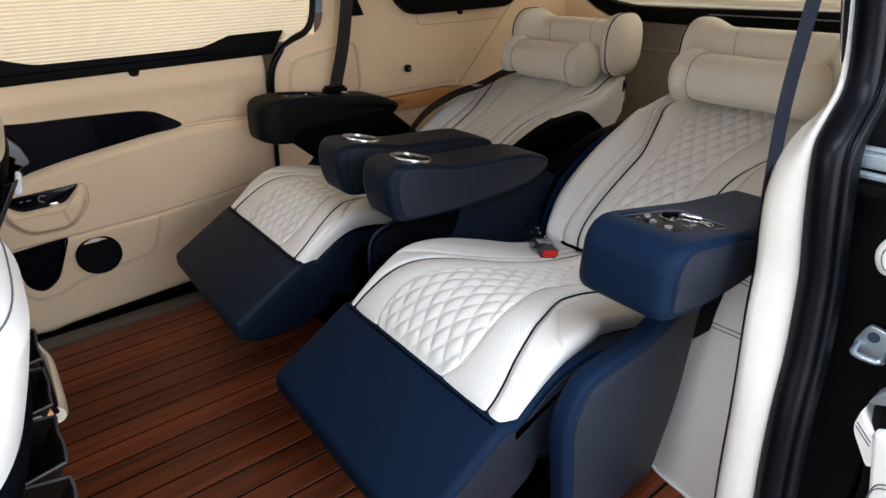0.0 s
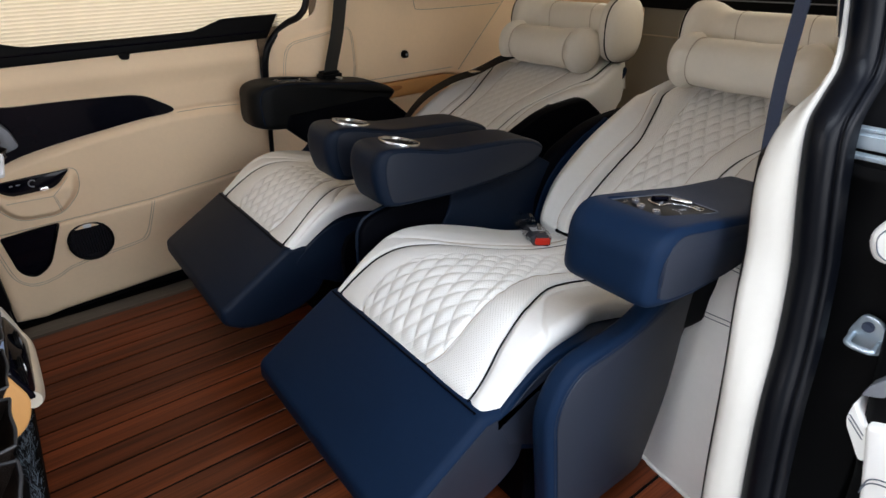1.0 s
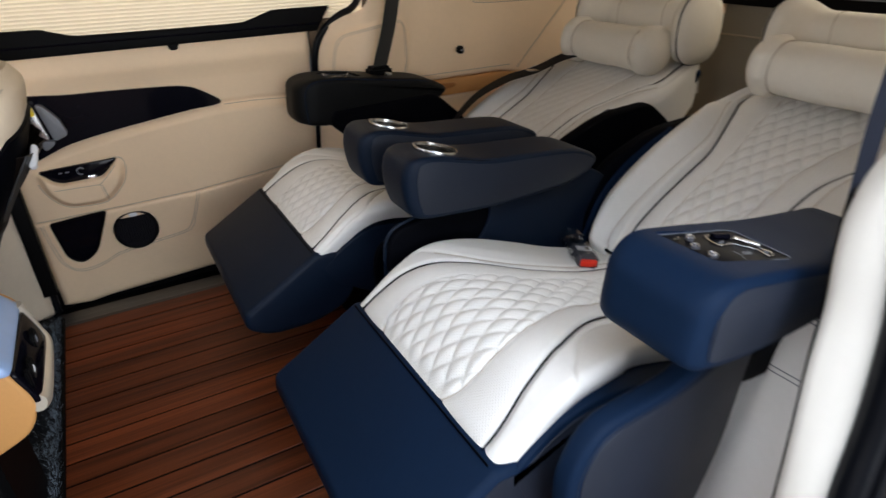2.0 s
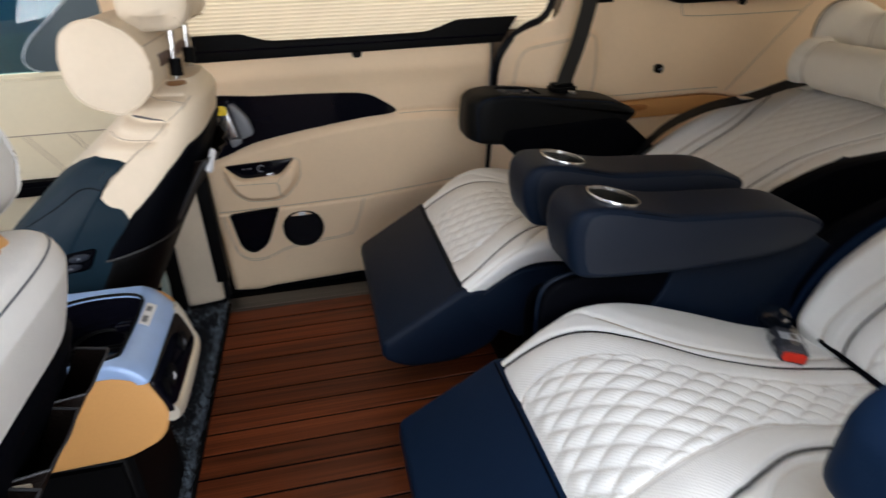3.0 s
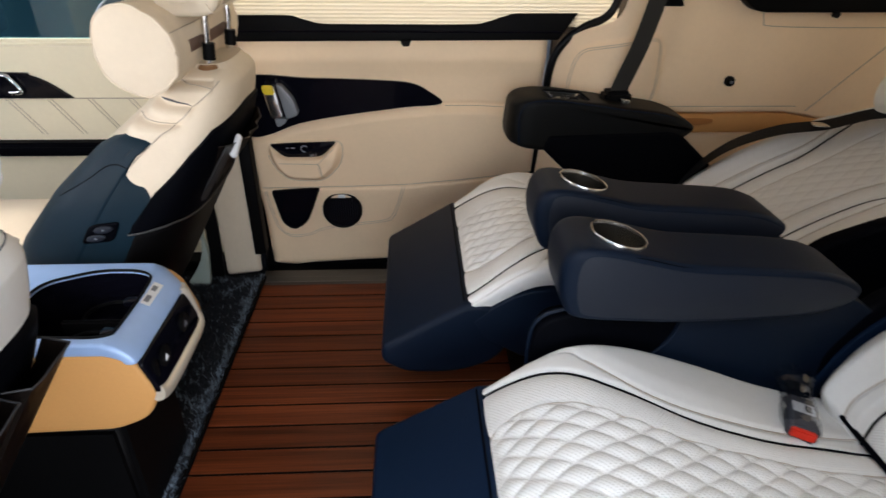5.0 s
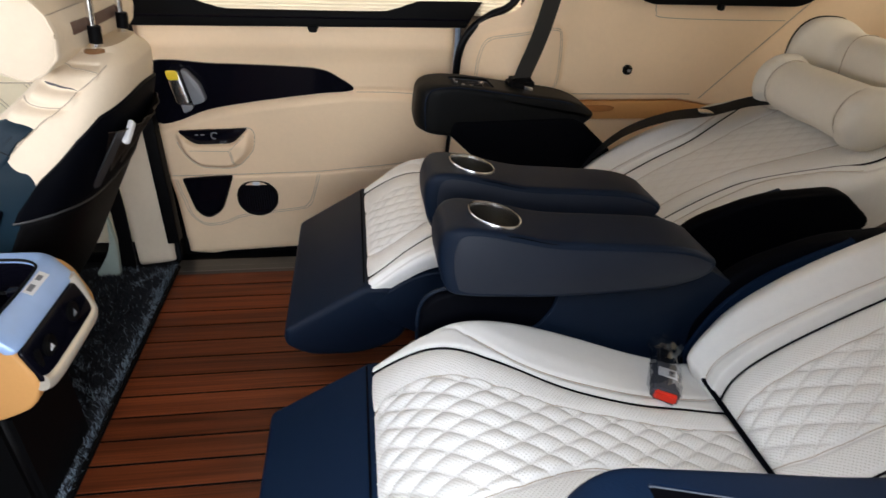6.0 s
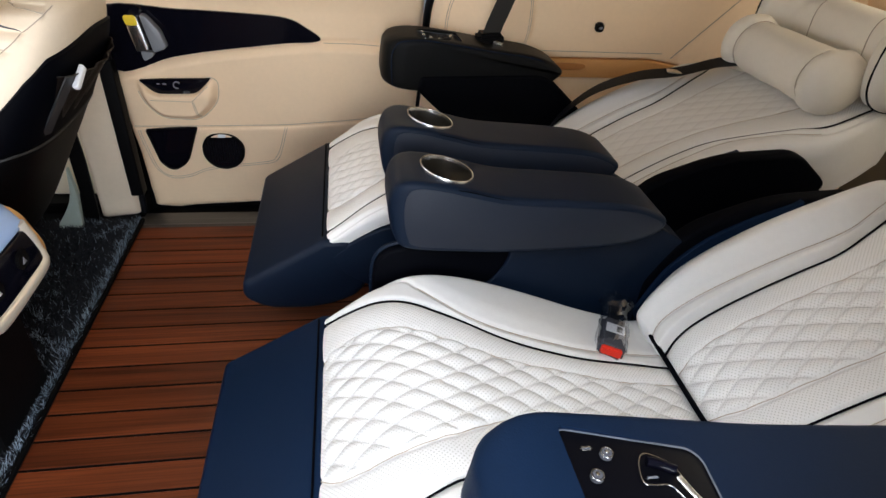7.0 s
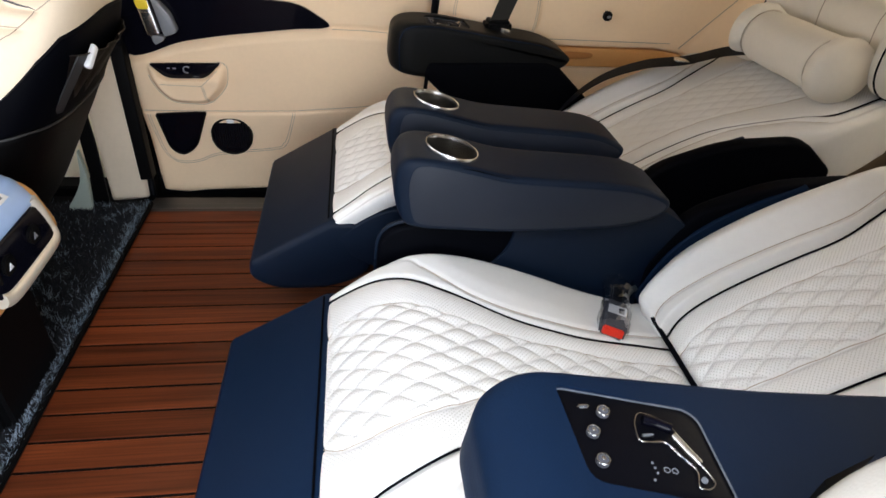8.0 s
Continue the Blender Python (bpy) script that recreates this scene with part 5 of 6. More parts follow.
tagged(upn, "beige upper trim above the quarter panel", "wall", kind="structure")
# outer skin of the near rear body
skin = part("body_side_rear", prism(rounded([(0.935, -0.06), (2.15, -0.06), (2.15, 1.3), (1.02, 1.3), (1.03, 0.82), (0.94, 0.74)], 0.02), -0.935, -0.80, 0.004), BLACK)
tagged(skin, "black painted body side behind the door opening", "body panel", kind="structure")
skin2 = part("body_side_far", box(0.86, 2.15, 0.86, 0.90, -0.25, 0.80, 0.004), PAINT)
tagged(skin2, "black painted body side", "body panel", kind="structure")

# open sliding door, slid back outside the body
od = thing("door_sliding_near", (0.88, 0.0, 0.0), "open black sliding door with ivory trim, slid back along the body", "door", kind="structure")
part("door_shell", prism(rounded([(-1.10, -0.20), (-0.955, -0.20), (-0.945, 0.30), (-0.93, 0.42), (-0.915, 0.60), (-0.915, 0.75), (-1.06, 0.75)], 0.02), 0.015, 1.0, 0.012, axis="x"), BLACK, od, "black painted door edge")
low = part("door_trim", prism(rounded([(-0.942, 0.420), (-0.953, 0.365), (-0.966, 0.30), (-0.985, 0.05), (-1.04, 0.05), (-1.03, 0.43), (-0.965, 0.430)], [0.006, 0.02, 0.05, 0.01, 0.01, 0.02, 0.02]), 0.0, 0.9, 0.010, 3, axis="x"), TRIM_WHITE, od, "ivory leather lower trim")
for dz in (0.0, 0.007):
    part("seam", tube([(-0.0012, p[0], p[1] + dz) for p in spline([(-0.961, 0.325), (-0.966, 0.345), (-0.985, 0.354), (-1.03, 0.357)], 6)], 0.0009, 5), THREAD_DARK, low)
fl = part("door_trim", prism(rounded([(-0.923, 0.440), (-0.920, 0.410), (-0.948, 0.362), (-0.958, 0.375), (-0.942, 0.414), (-0.931, 0.424)], [0.003, 0.012, 0.01, 0.004, 0.01, 0.008]), 0.006, 0.9, 0.003, axis="x"), TRIM_WHITE, od, "ivory leather edge flange")
low.location.z, fl.location.z = -0.020, -0.020
for dz in (0.0, 0.006):
    part("seam", tube([(0.0055, -0.923 - 0.020 * u, 0.416 - 0.020 * u + dz) for u in np.linspace(0, 1, 5)], 0.0008, 5), THREAD_DARK, fl)
up = part("door_trim", prism(spline([(-0.884, 0.636), (-0.889, 0.612), (-0.905, 0.604), (-0.95, 0.608), (-0.95, 0.672), (-0.905, 0.664)], 6, True), 0.0, 0.9, 0.010, 3, axis="x"), TRIM_WHITE, od, "ivory leather armrest edge")
part("seam", tube([(-0.001, p[0], p[1]) for p in spline([(-0.905, 0.654), (-0.893, 0.636), (-0.897, 0.618), (-0.908, 0.611)], 6)], 0.0008, 5), THREAD_DARK, up)
part("door_latch", prism(rounded([(-0.932, 0.455), (-0.928, 0.440), (-0.95, 0.45), (-0.96, 0.478), (-0.945, 0.475)], 0.004), -0.004, 0.02, 0.003, axis="x"), GREY, od, "grey latch piece")

# striker and polished rails on the body behind the seals
sk = thing("door_striker", (0.925, -0.905, 0.490), "zinc striker plate with loop on the black door jamb", "striker")
sk.scale = (0.92, 0.92, 0.92)
part("plate", prism(rounded([(-0.021, -0.020), (0.018, -0.026), (0.024, 0.000), (0.012, 0.034), (-0.012, 0.030), (-0.022, 0.008)], 0.010), -0.006, 0.002, 0.002, axis="x"), ZINC, sk)
part("loop", tube([(q[0], q[1], q[2]) for q in spline([(-0.004, -0.016, 0.000), (-0.022, -0.016, -0.004), (-0.026, -0.010, -0.006), (-0.026, 0.010, -0.006), (-0.022, 0.016, -0.004), (-0.004, 0.016, 0.000)], 5)], 0.0042, 10), ZINC, sk)
part("bolt", cyl((-0.008, 0.002, 0.018), 0.0075, 0.006, "x", seg=16, bevel=0.002), BELT_BLUE, sk)
for x, z, h in ((0.905, 0.738, 0.004), (0.900, 0.727, 0.009), (0.900, 0.710, 0.004)):
    rl = part("door_rail", box(x, x + 0.008, -0.93, -0.808, z - h, z + h, 0.003), ZINC)
    tagged(rl, "polished rail on the black door jamb", "rail", kind="structure")
rc = part("rail_carrier", box(0.903, 0.925, -0.895, -0.828, 0.684, 0.704, 0.004), BLACK)
tagged(rc, "black roller carrier below the rails", "rail", kind="structure")

# front end of the cabin
bp = part("pillar_middle_far", prism(rounded([(-0.115, 0.74), (-0.012, 0.76), (-0.008, 0.83), (-0.12, 0.86)], 0.02), 0.0, 0.74, 0.006, axis="z"), CREAM)
tagged(bp, "beige plastic lower trim of the middle pillar", "pillar", kind="structure")
bpu = part("pillar_middle_far_upper", box(-0.13, -0.015, 0.72, 0.79, 0.73, 1.27, 0.01), BEIGE)
tagged(bpu, "beige upper trim of the middle pillar", "pillar", kind="structure")
# black box added to stop daylight leaking beside the closed door
pc = part("pillar_blocker_far", box(-0.10, 0.024, 0.868, 0.90, -0.12, 0.74, 0.002), BLACK)
tagged(pc, "black box added behind the pillar trim to block daylight", "pillar", kind="structure")
fs = part("door_seal", tube([(p[0], p[1], p[2]) for p in spline([(-0.004, 0.775, 0.0), (-0.004, 0.785, 0.1), (0.0, 0.78, 0.3), (0.004, 0.765, 0.5), (0.004, 0.745, 0.72), (0.004, 0.70, 1.1)], 6)], 0.010, 10), RUBBER)
tagged(fs, "black rubber door seal along the middle pillar", "seal", kind="structure")
pb = part("pillar_bumper", prism(rounded([(-0.020, 0.745), (0.014, 0.748), (0.014, 0.79), (-0.020, 0.79)], 0.005), 0.07, 0.47, 0.006, axis="z"), BLACK)
tagged(pb, "black vertical guide on the middle pillar", "trim", kind="structure")
ft = part("pillar_foot_cover", prism(rounded([(-0.139, 0.20), (-0.150, 0.10), (-0.206, 0.020), (-0.200, -0.002), (-0.146, -0.002), (-0.132, 0.12)], [0.004, 0.05, 0.015, 0.006, 0.006, 0.02]), 0.672, 0.690, 0.003), mat("mint_plastic", (0.42, 0.50, 0.44), 0.5, 0, 0.2, 200, 0.1))
tagged(ft, "pale mint plastic cover piece at the pillar foot", "trim", kind="structure")
fb = part("pillar_strap", prism(rounded([(-0.140, 0.42), (-0.108, 0.42), (-0.103, 0.20), (-0.110, 0.0), (-0.152, 0.0), (-0.142, 0.08)], 0.006), 0.712, 0.722, 0.002), BLACK)
tagged(fb, "black strap hanging in front of the middle pillar", "strap", kind="structure")
fd = thing("door_front_far", (-0.6, 0.86, 0.0), "closed front door with cream trim and tinted window", "door", kind="structure")
part("door_panel", box(-0.75, 0.485, -0.03, 0.03, 0.02, 0.685, 0.015, 3), DOOR_CREAM, fd, "cream leather front door trim")
part("armrest_strip", box(-0.5, 0.30, -0.075, -0.025, 0.375, 0.415, 0.012, 3), STRIP, fd, "dark armrest strip")
part("trim_inlay", prism(spline([(-0.5, 0.602), (-0.02, 0.603), (0.035, 0.595), (0.080, 0.575), (0.135, 0.534)], 6) + [np.array((-0.5, 0.532))], -0.04, -0.02, 0.003), GLOSS, fd, "glossy black inlay")
bm = tube([(x, -0.0315, 0.532) for x in np.linspace(0.0, 0.48, 8)], 0.0014, 5)
for j in range(5):
    for d in (0.0, 0.012):
        tube([(-0.05 + d + 0.11 * j, -0.0312, 0.53), (0.02 + d + 0.11 * j, -0.0312, 0.43)], 0.0008, 5, bm)
part("seam", bm, THREAD, fd)
pane = part("window_pane", box(-0.75, 0.50, 0.0, 0.004, 0.68, 1.16, 0.0), TINTED, fd, "blue-green tinted side window")
pane.visible_shadow = False
part("window_frame", box(-0.75, 0.50, -0.02, 0.02, 1.15, 1.27, 0.005), BEIGE, fd)
# curved rear corner of the glass, added panel for its view, chromed inside handle
corner_line = spline([(0.44, 0.98), (0.385, 0.88), (0.326, 0.823), (0.290, 0.795), (0.252, 0.763), (0.229, 0.730), (0.226, 0.708), (0.241, 0.692), (0.262, 0.686)], 5)
part("window_seal", tube([(p[0], -0.008, p[1]) for p in corner_line], 0.0025, 8), ZINC, fd, "grey seal along the curved rear corner of the glass")
part("glass_view_panel", prism([(p[0] + 0.003, p[1]) for p in corner_line] + [(0.50, 0.686), (0.50, 0.98)], -0.008, -0.003, 0.0), mat("glass_view_teal", (0.030, 0.062, 0.082), 0.35, 0, 0.1, 60, 0.15), fd, "dark teal panel in place of the view through the glass")
part("door_handle", tube([tuple(p) for p in spline([(-0.075, -0.047, 0.597), (-0.022, -0.050, 0.597), (-0.008, -0.050, 0.587), (0.010, -0.050, 0.556), (-0.020, -0.048, 0.551)], 6)], 0.006, 10), CHROME, fd, "chromed inside door handle")
mr = part("mirror_housing", loft([(0.205, 0.725, 0.02 if k in (0, 8) else 0.055 * math.sin(math.pi * (k + 0.6) / 9.2) + 0.012, 0.02 if k in (0, 8) else 0.055 + 0.020 * math.sin(math.pi * k / 8), -0.235 + 0.010 * k) for k in range(9)], 24, 3.0, "x"), PAINT, fd, "black outside mirror housing")
part("mirror_glass", prism(rounded([(0.165, 0.670), (0.245, 0.668), (0.252, 0.782), (0.172, 0.785)], 0.02), -0.158, -0.152, 0.0, axis="x"), CHROME, mr, "mirror glass")
part("mirror_arm", tube([(-0.20, 0.20, 0.675), (-0.21, 0.10, 0.668), (-0.22, 0.02, 0.664)], 0.020, 10), PAINT, mr)
fdn = thing("door_front_near", (-0.6, -0.90, 0.0), "closed front passenger door with cream trim and window", "door", kind="structure")
part("door_panel", box(-0.75, 0.48, -0.03, 0.04, -0.20, 0.685, 0.015, 3), CREAM, fdn)
pane = part("window_pane", box(-0.75, 0.48, 0.0, 0.004, 0.68, 1.16, 0.0), TINTED, fdn)
pane.visible_shadow = False
bpn = part("pillar_middle_near", box(-0.12, -0.03, -0.92, -0.83, -0.05, 1.27, 0.012), CREAM)
tagged(bpn, "ivory trim of the middle pillar at the open door", "pillar", kind="structure")
fsill = part("sill_front", box(-1.55, -0.01, 0.775, 0.90, -0.10, 0.03, 0.004), BLACK)
tagged(fsill, "black sill under the closed front door", "sill", kind="structure")
fw = part("wall_front", box(-1.62, -1.55, -0.90, 0.90, -0.05, 0.75, 0.01), BLACK)
tagged(fw, "plain black bulkhead below the windscreen", "wall", kind="structure")


# ---------------------------------------------------------------- front seats
def front_seat(yc, side, label, x0=0.0):
    """A front seat seen from behind. side: +1 where the middle of the van lies towards +y."""
    seat = thing("front_seat", (x0, yc, 0 if side < 0 else -0.010), label, "seat", "front seats")
    m = side
    levels = [(0.14, 0.20, 0.9), (0.20, 0.225, 1.0), (0.35, 0.232, 1.0), (0.48, 0.230, 1.0), (0.55, 0.218, 1.0), (0.61, 0.198, 0.98), (0.65, 0.180, 0.95), (0.685, 0.156, 0.88), (0.708, 0.132, 0.78), (0.722, 0.108, 0.62), (0.730, 0.08, 0.42), (0.733, 0.035, 0.18)]

    if m > 0:
        levels = levels[:6] + [(0.65, 0.188, 0.97), (0.685, 0.176, 0.94), (0.708, 0.164, 0.90), (0.722, 0.150, 0.84), (0.731, 0.130, 0.74), (0.736, 0.09, 0.5)]

    def axis_x(z):
        return -0.003 + 0.60 * (z - 0.59)

    def thick(z):
        return float(np.interp(z, [0.14, 0.4, 0.59, 0.70, 0.735], [0.125, 0.120, 0.109, 0.086 if m < 0 else 0.088, 0.068 if m < 0 else 0.065]))

    def flare(z):
        """How far the side bolsters stand forward of the plain back, lower down."""
        return float(np.interp(z, [0.14, 0.40, 0.50, 0.57, 0.62, 0.66], [0.10, 0.10, 0.075, 0.04, 0.015, 0.0])) if m < 0 else 0.0

    half_line, depth_line = table(*[q[:2] for q in levels]), table(*[(q[0], q[2]) for q in levels])

    def half_at(z):
        return float(half_line(z))

    def depth_at(z):
        return float(depth_line(z))

    # d: the angle round the back from the middle of the inner side, growing towards the rear
    pleats = ((0.687, -0.55, 0.13, -0.055), (0.714, -0.30, 0.38, -0.015), (0.656, -0.72, 0.04, -0.035))

    def skin(z, d, grow=0.0, n=3.2):
        t = m * (math.pi / 2 - d)
        c, w = math.cos(t), math.sin(t)
        g = grow
        for zp, d0, d1, drop in pleats:
            if d0 - 0.1 < d < d1 + 0.05:
                zc = zp + drop * (d - d0) * 0.35
                fade = float(sstep(d0 - 0.1, d0 + 0.1, d)) * float(sstep(d1 + 0.05, d1 - 0.02, d))
                g += fade * (-0.0070 * math.exp(-((z - zc) / 0.0035) ** 2) + 0.0045 * math.exp(-((z - zc + 0.011) / 0.008) ** 2))
        deep = thick(z) * depth_at(z) + (flare(z) if c < 0 else 0.0) + g
        return (axis_x(z) + deep * math.copysign(abs(c) ** (2 / n), c), (half_at(z) + g) * math.copysign(abs(w) ** (2 / n), w), z)

    top_z = 0.733 if m < 0 else 0.736
    zs = np.concatenate([np.linspace(0.14, 0.60, 40), np.linspace(0.603, top_z, 100)])
    hide = CREAM if m < 0 else WHITE
    pts = [[skin(z, d) for z in zs] for d in np.linspace(-math.pi / 2, 1.5 * math.pi, 150, endpoint=False)]
    back = grid_part("backrest", pts, hide, seat, "cream leather backrest with pleated shoulder", closed_u=True)
    part("top_pad", loft([(axis_x(0.73), 0, 0.045, 0.095, 0.722), (axis_x(0.73), 0, 0.036, 0.085, 0.735)], 24, 3, "z"), hide, back)

    def patch(name, d0, d1, low, high, material, label, grow=0.004, nt=60, nz=26):
        rows = []
        for i in range(nt):
            d = d0 + (d1 - d0) * i / (nt - 1)
            lo, hi = low(d), high(d)
            rows.append([skin(lo + (hi - lo) * j / (nz - 1), d, grow if 0 < i < nt - 1 and 0 < j < nz - 1 else -0.004) for j in range(nz)])
        return grid_part(name, rows, material, seat, label, angle=60)

    def mirror(d):
        return min(d, math.pi - d)

    if m < 0:
        panel_edge = curve([0.02, 0.12, 0.25, 0.40, 0.70, 1.57], [0.456, 0.533, 0.562, 0.598, 0.634, 0.653])
        cover_top = table((-0.30, 0.560), (-0.14, 0.574), (-0.11, 0.577), (0.12, 0.529), (0.20, 0.512))
        panel_foot = curve([0.02, 0.31, 0.64, 1.57], [0.452, 0.460, 0.464, 0.452])
        side_line = curve([0.50, 0.577, 0.598, 0.624, 0.649, 0.675, 0.700, 0.712], [-0.13, -0.11, -0.08, -0.03, 0.02, 0.12, 0.36, 0.60])
    else:
        panel_edge = curve([0.19, 0.60, 1.57], [0.56, 0.620, 0.638])
        cover_top = curve([-1.1, -0.6, -0.27, -0.20, -0.10, 0.19], [0.60, 0.640, 0.648, 0.628, 0.598, 0.535])
        panel_foot = curve([0.19, 1.57], [0.30, 0.30])
        side_line = curve([0.53, 0.595, 0.68, 0.72], [0.19, -0.10, 0.07, 0.14])
    d0 = 0.02 if m < 0 else 0.19
    patch("side_cover", -0.30 if m < 0 else -1.1, 0.20, lambda d: 0.14, cover_top, WINDOW_LIT_NAVY, "navy leather side cover", 0.003)
    if m < 0:
        # forward piece of the cover, its rear edge following the side seam
        crest = curve([0.0, 0.22, 0.51, 0.83, 0.93, 1.0], [0.598, 0.620, 0.633, 0.630, 0.627, 0.622])
        lean_d = table((0.14, -0.10), (0.577, -0.10), (0.598, -0.075), (0.630, -0.02))
        rows = []
        for i in range(60):
            u = i / 59
            col = []
            for j in range(40):
                z = 0.14 + (float(crest(u)) - 0.14) * (j / 39) ** 0.7
                col.append(skin(z, -1.22 + u * (float(lean_d(z)) + 1.22), 0.0045 if 0 < i < 59 and j < 39 else (0.001 if i == 59 and z < 0.57 else -0.004)))
            rows.append(col)
        grid_part("side_cover", rows, WINDOW_LIT_NAVY, seat, "navy leather side cover", angle=60)
    patch("lower_panel", d0 + 0.04, math.pi - d0 - 0.04, lambda d: 0.14, lambda d: float(panel_foot(mirror(d))) + 0.01, BLACK, "black lower back cover", 0.0045)
    patch("back_panel", d0, math.pi - d0, lambda d: float(panel_foot(mirror(d))), lambda d: float(panel_edge(mirror(d))), STRIP, "dark map pocket panel", 0.0065, 90)
    part("panel_lip", tube([skin(float(panel_foot(mirror(d))), d, 0.006) for d in np.linspace(d0 + 0.02, math.pi - d0 - 0.02, 40)], 0.0022, 6), DARK_RIM, seat, "dark bound lower edge")
    part("seam", tube([skin(z, float(side_line(z)), 0.0006) for z in np.linspace(0.58, 0.711, 40)], 0.0010, 5), THREAD, back)
    part("seam", tube([skin(float(z), float(d), 0.0042) for d, z in spline([(-0.80, 0.512), (-0.52, 0.551), (-0.39, 0.577), (-0.25, 0.583), (-0.11, 0.577)], 6)], 0.0013, 5), STRIP, seat)
    if m < 0:
        # the open pleat, its shade drawn as a dark cord, and its two stitched neighbours
        part("pleat", tube([skin(float(z), float(d), -0.0005) for d, z in spline([(-0.50, 0.6885), (-0.30, 0.6875), (-0.08, 0.6845), (0.12, 0.676)], 6)], lambda u: 0.0006 + 0.0016 * math.sin(math.pi * min(1, max(0, u))), 6), INK, back, "open pleat with its shade as a dark cord")
        for z0, z1, da, db in ((0.662, 0.650, -0.78, 0.03), (0.716, 0.702, -0.42, 0.36)):
            part("seam", tube([skin(z0 + (z1 - z0) * u, da + (db - da) * u, 0.0004) for u in np.linspace(0, 1, 24)], 0.0011, 5), THREAD, back)
    else:
        part("seam", tube([skin(0.722, d, 0.0006) for d in np.linspace(0.37, 2.77, 40)], 0.0009, 5), THREAD_DARK, back)
    # walk-in switches on the inner shoulder
    sy = m * (half_at(0.46) + 0.002)
    plate = part("switch_plate", prism(rounded([(-0.161, 0.434), (-0.136, 0.473), (-0.077, 0.481), (-0.098, 0.440)], 0.012), *sorted((sy - m * 0.006, sy + m * 0.005)), 0.003), STRIP, seat, "dark plate with two seat switches")
    for cx, cz in ((-0.110, 0.466), (-0.128, 0.448)):
        part("switch", prism([(cx + 0.018 * math.cos(t) - 0.003 * math.sin(t), cz + 0.0065 * math.sin(t) + 0.004 * math.cos(t)) for t in np.linspace(0, 2 * math.pi, 20, endpoint=False)], *sorted((sy + m * 0.003, sy + m * 0.0085)), 0.002), SLATE, plate)
        part("switch_mark", prism([(cx - 0.003, cz - 0.002), (cx + 0.004, cz - 0.001), (cx, cz + 0.003)], *sorted((sy + m * 0.008, sy + m * 0.0092)), 0.0), GREY, plate)
    # organiser of open pockets across the back
    zt = 0.580
    xr = axis_x(zt) + thick(zt)
    for j in range(4) if m > 0 else range(1):
        if m < 0:
            zt = 0.594
            xr = axis_x(zt) + thick(zt) - 0.006
        ya, yb = (0.159 - 0.0935 * (j + 1), 0.159 - 0.0935 * j - 0.002) if m > 0 else (-0.150, 0.125)
        ya, yb = min(ya, yb), max(ya, yb)
        dp = 0.242 if m > 0 else 0.115
        rows = []
        for v in np.linspace(0, 1, 9):
            row = []
            for u in np.linspace(0, 1, 41):
                belly = (0.034 if m > 0 else 0.036) * (1 - 0.55 * v) * (min(1.0, u / 0.10, (1 - u) / 0.10) if m > 0 else max(0.0, math.sin(math.pi * u)) ** 0.35)
                fold = (0.0012 * math.sin(9 * u + 2.5 * j) if m > 0 else 0.005 * math.sin(26 * u + 1.5 * v)) * math.sin(math.pi * u)
                row.append((xr - 0.004 - 0.58 * dp * v + belly + fold, ya + (yb - ya) * u, zt - dp * v + (0.0008 * math.cos(7 * u + j) if v == 0 else 0) - (0.003 if m > 0 else 0.008) * math.sin(math.pi * u) * (1 - v)))
            rows.append(row)
        bm = bmesh.new()
        vs = [[bm.verts.new(q) for q in row] for row in rows]
        for i in range(8):
            for k in range(40):
                bm.faces.new((vs[i][k], vs[i][k + 1], vs[i + 1][k + 1], vs[i + 1][k]))
        bmesh.ops.solidify(bm, geom=list(bm.faces), thickness=0.0025)
        pocket = part("seat_pocket", bm, POUCH, seat, "dark brown open seat pocket")
        if m < 0:
            part("pocket_flap", ribbon([(rows[i][1][0] + 0.006, rows[i][1][1] + 0.004, rows[i][1][2]) for i in range(9)], (0.45, 1, 0.1), 0.026, 0.003), DARK_RIM, pocket, "folded dark side flap")
        part("pocket_edge", tube(rows[0], 0.0014, 6), DARK_RIM if m > 0 else POUCH, pocket, "dark bound rim" if m > 0 else "")
        if m > 0 and j == 2:
            part("pocket_tag", box(xr + 0.006, xr + 0.020, yb - 0.003, yb + 0.001, zt - 0.006, zt - 0.001, 0.001), THREAD, pocket, "pale edge tag")
    # headrest on two chromed posts
    for dy in (-0.075, 0.075) if m < 0 else (-0.085, 0.085):
        px, z0 = axis_x(0.735), 0.726 if m < 0 else 0.730
        low = 0.016 if m < 0 else 0.034
        part("grommet", cyl((px, dy, z0 + (0.003 if m < 0 else 0.006)), 0.024 if m < 0 else 0.029, 0.010 if m < 0 else 0.014, seg=32, r2=0.018 if m < 0 else 0.021, bevel=0.0015), TEAK_TRIM if m < 0 else TAN, seat, "brown grommet" if m < 0 else "tan grommet")
        part("post", tube([(px, dy, z0), (px + 0.012, dy, 0.86)], 0.0065, 14), CHROME, seat, "chromed headrest post")
        part("post_collar", tube([(px + 0.004, dy, z0 + low), (px + 0.007, dy, z0 + low + 0.030)], 0.0115, 14), BLACK, seat)
        part("post_sleeve", tube([(px + 0.001, dy, z0 + 0.006), (px + 0.004, dy, z0 + low + 0.002)], 0.0090, 14), CHROME, seat)
    hx, hz, hh = 0.085, (0.932 if m < 0 else 0.953), (0.135 if m < 0 else 0.120)

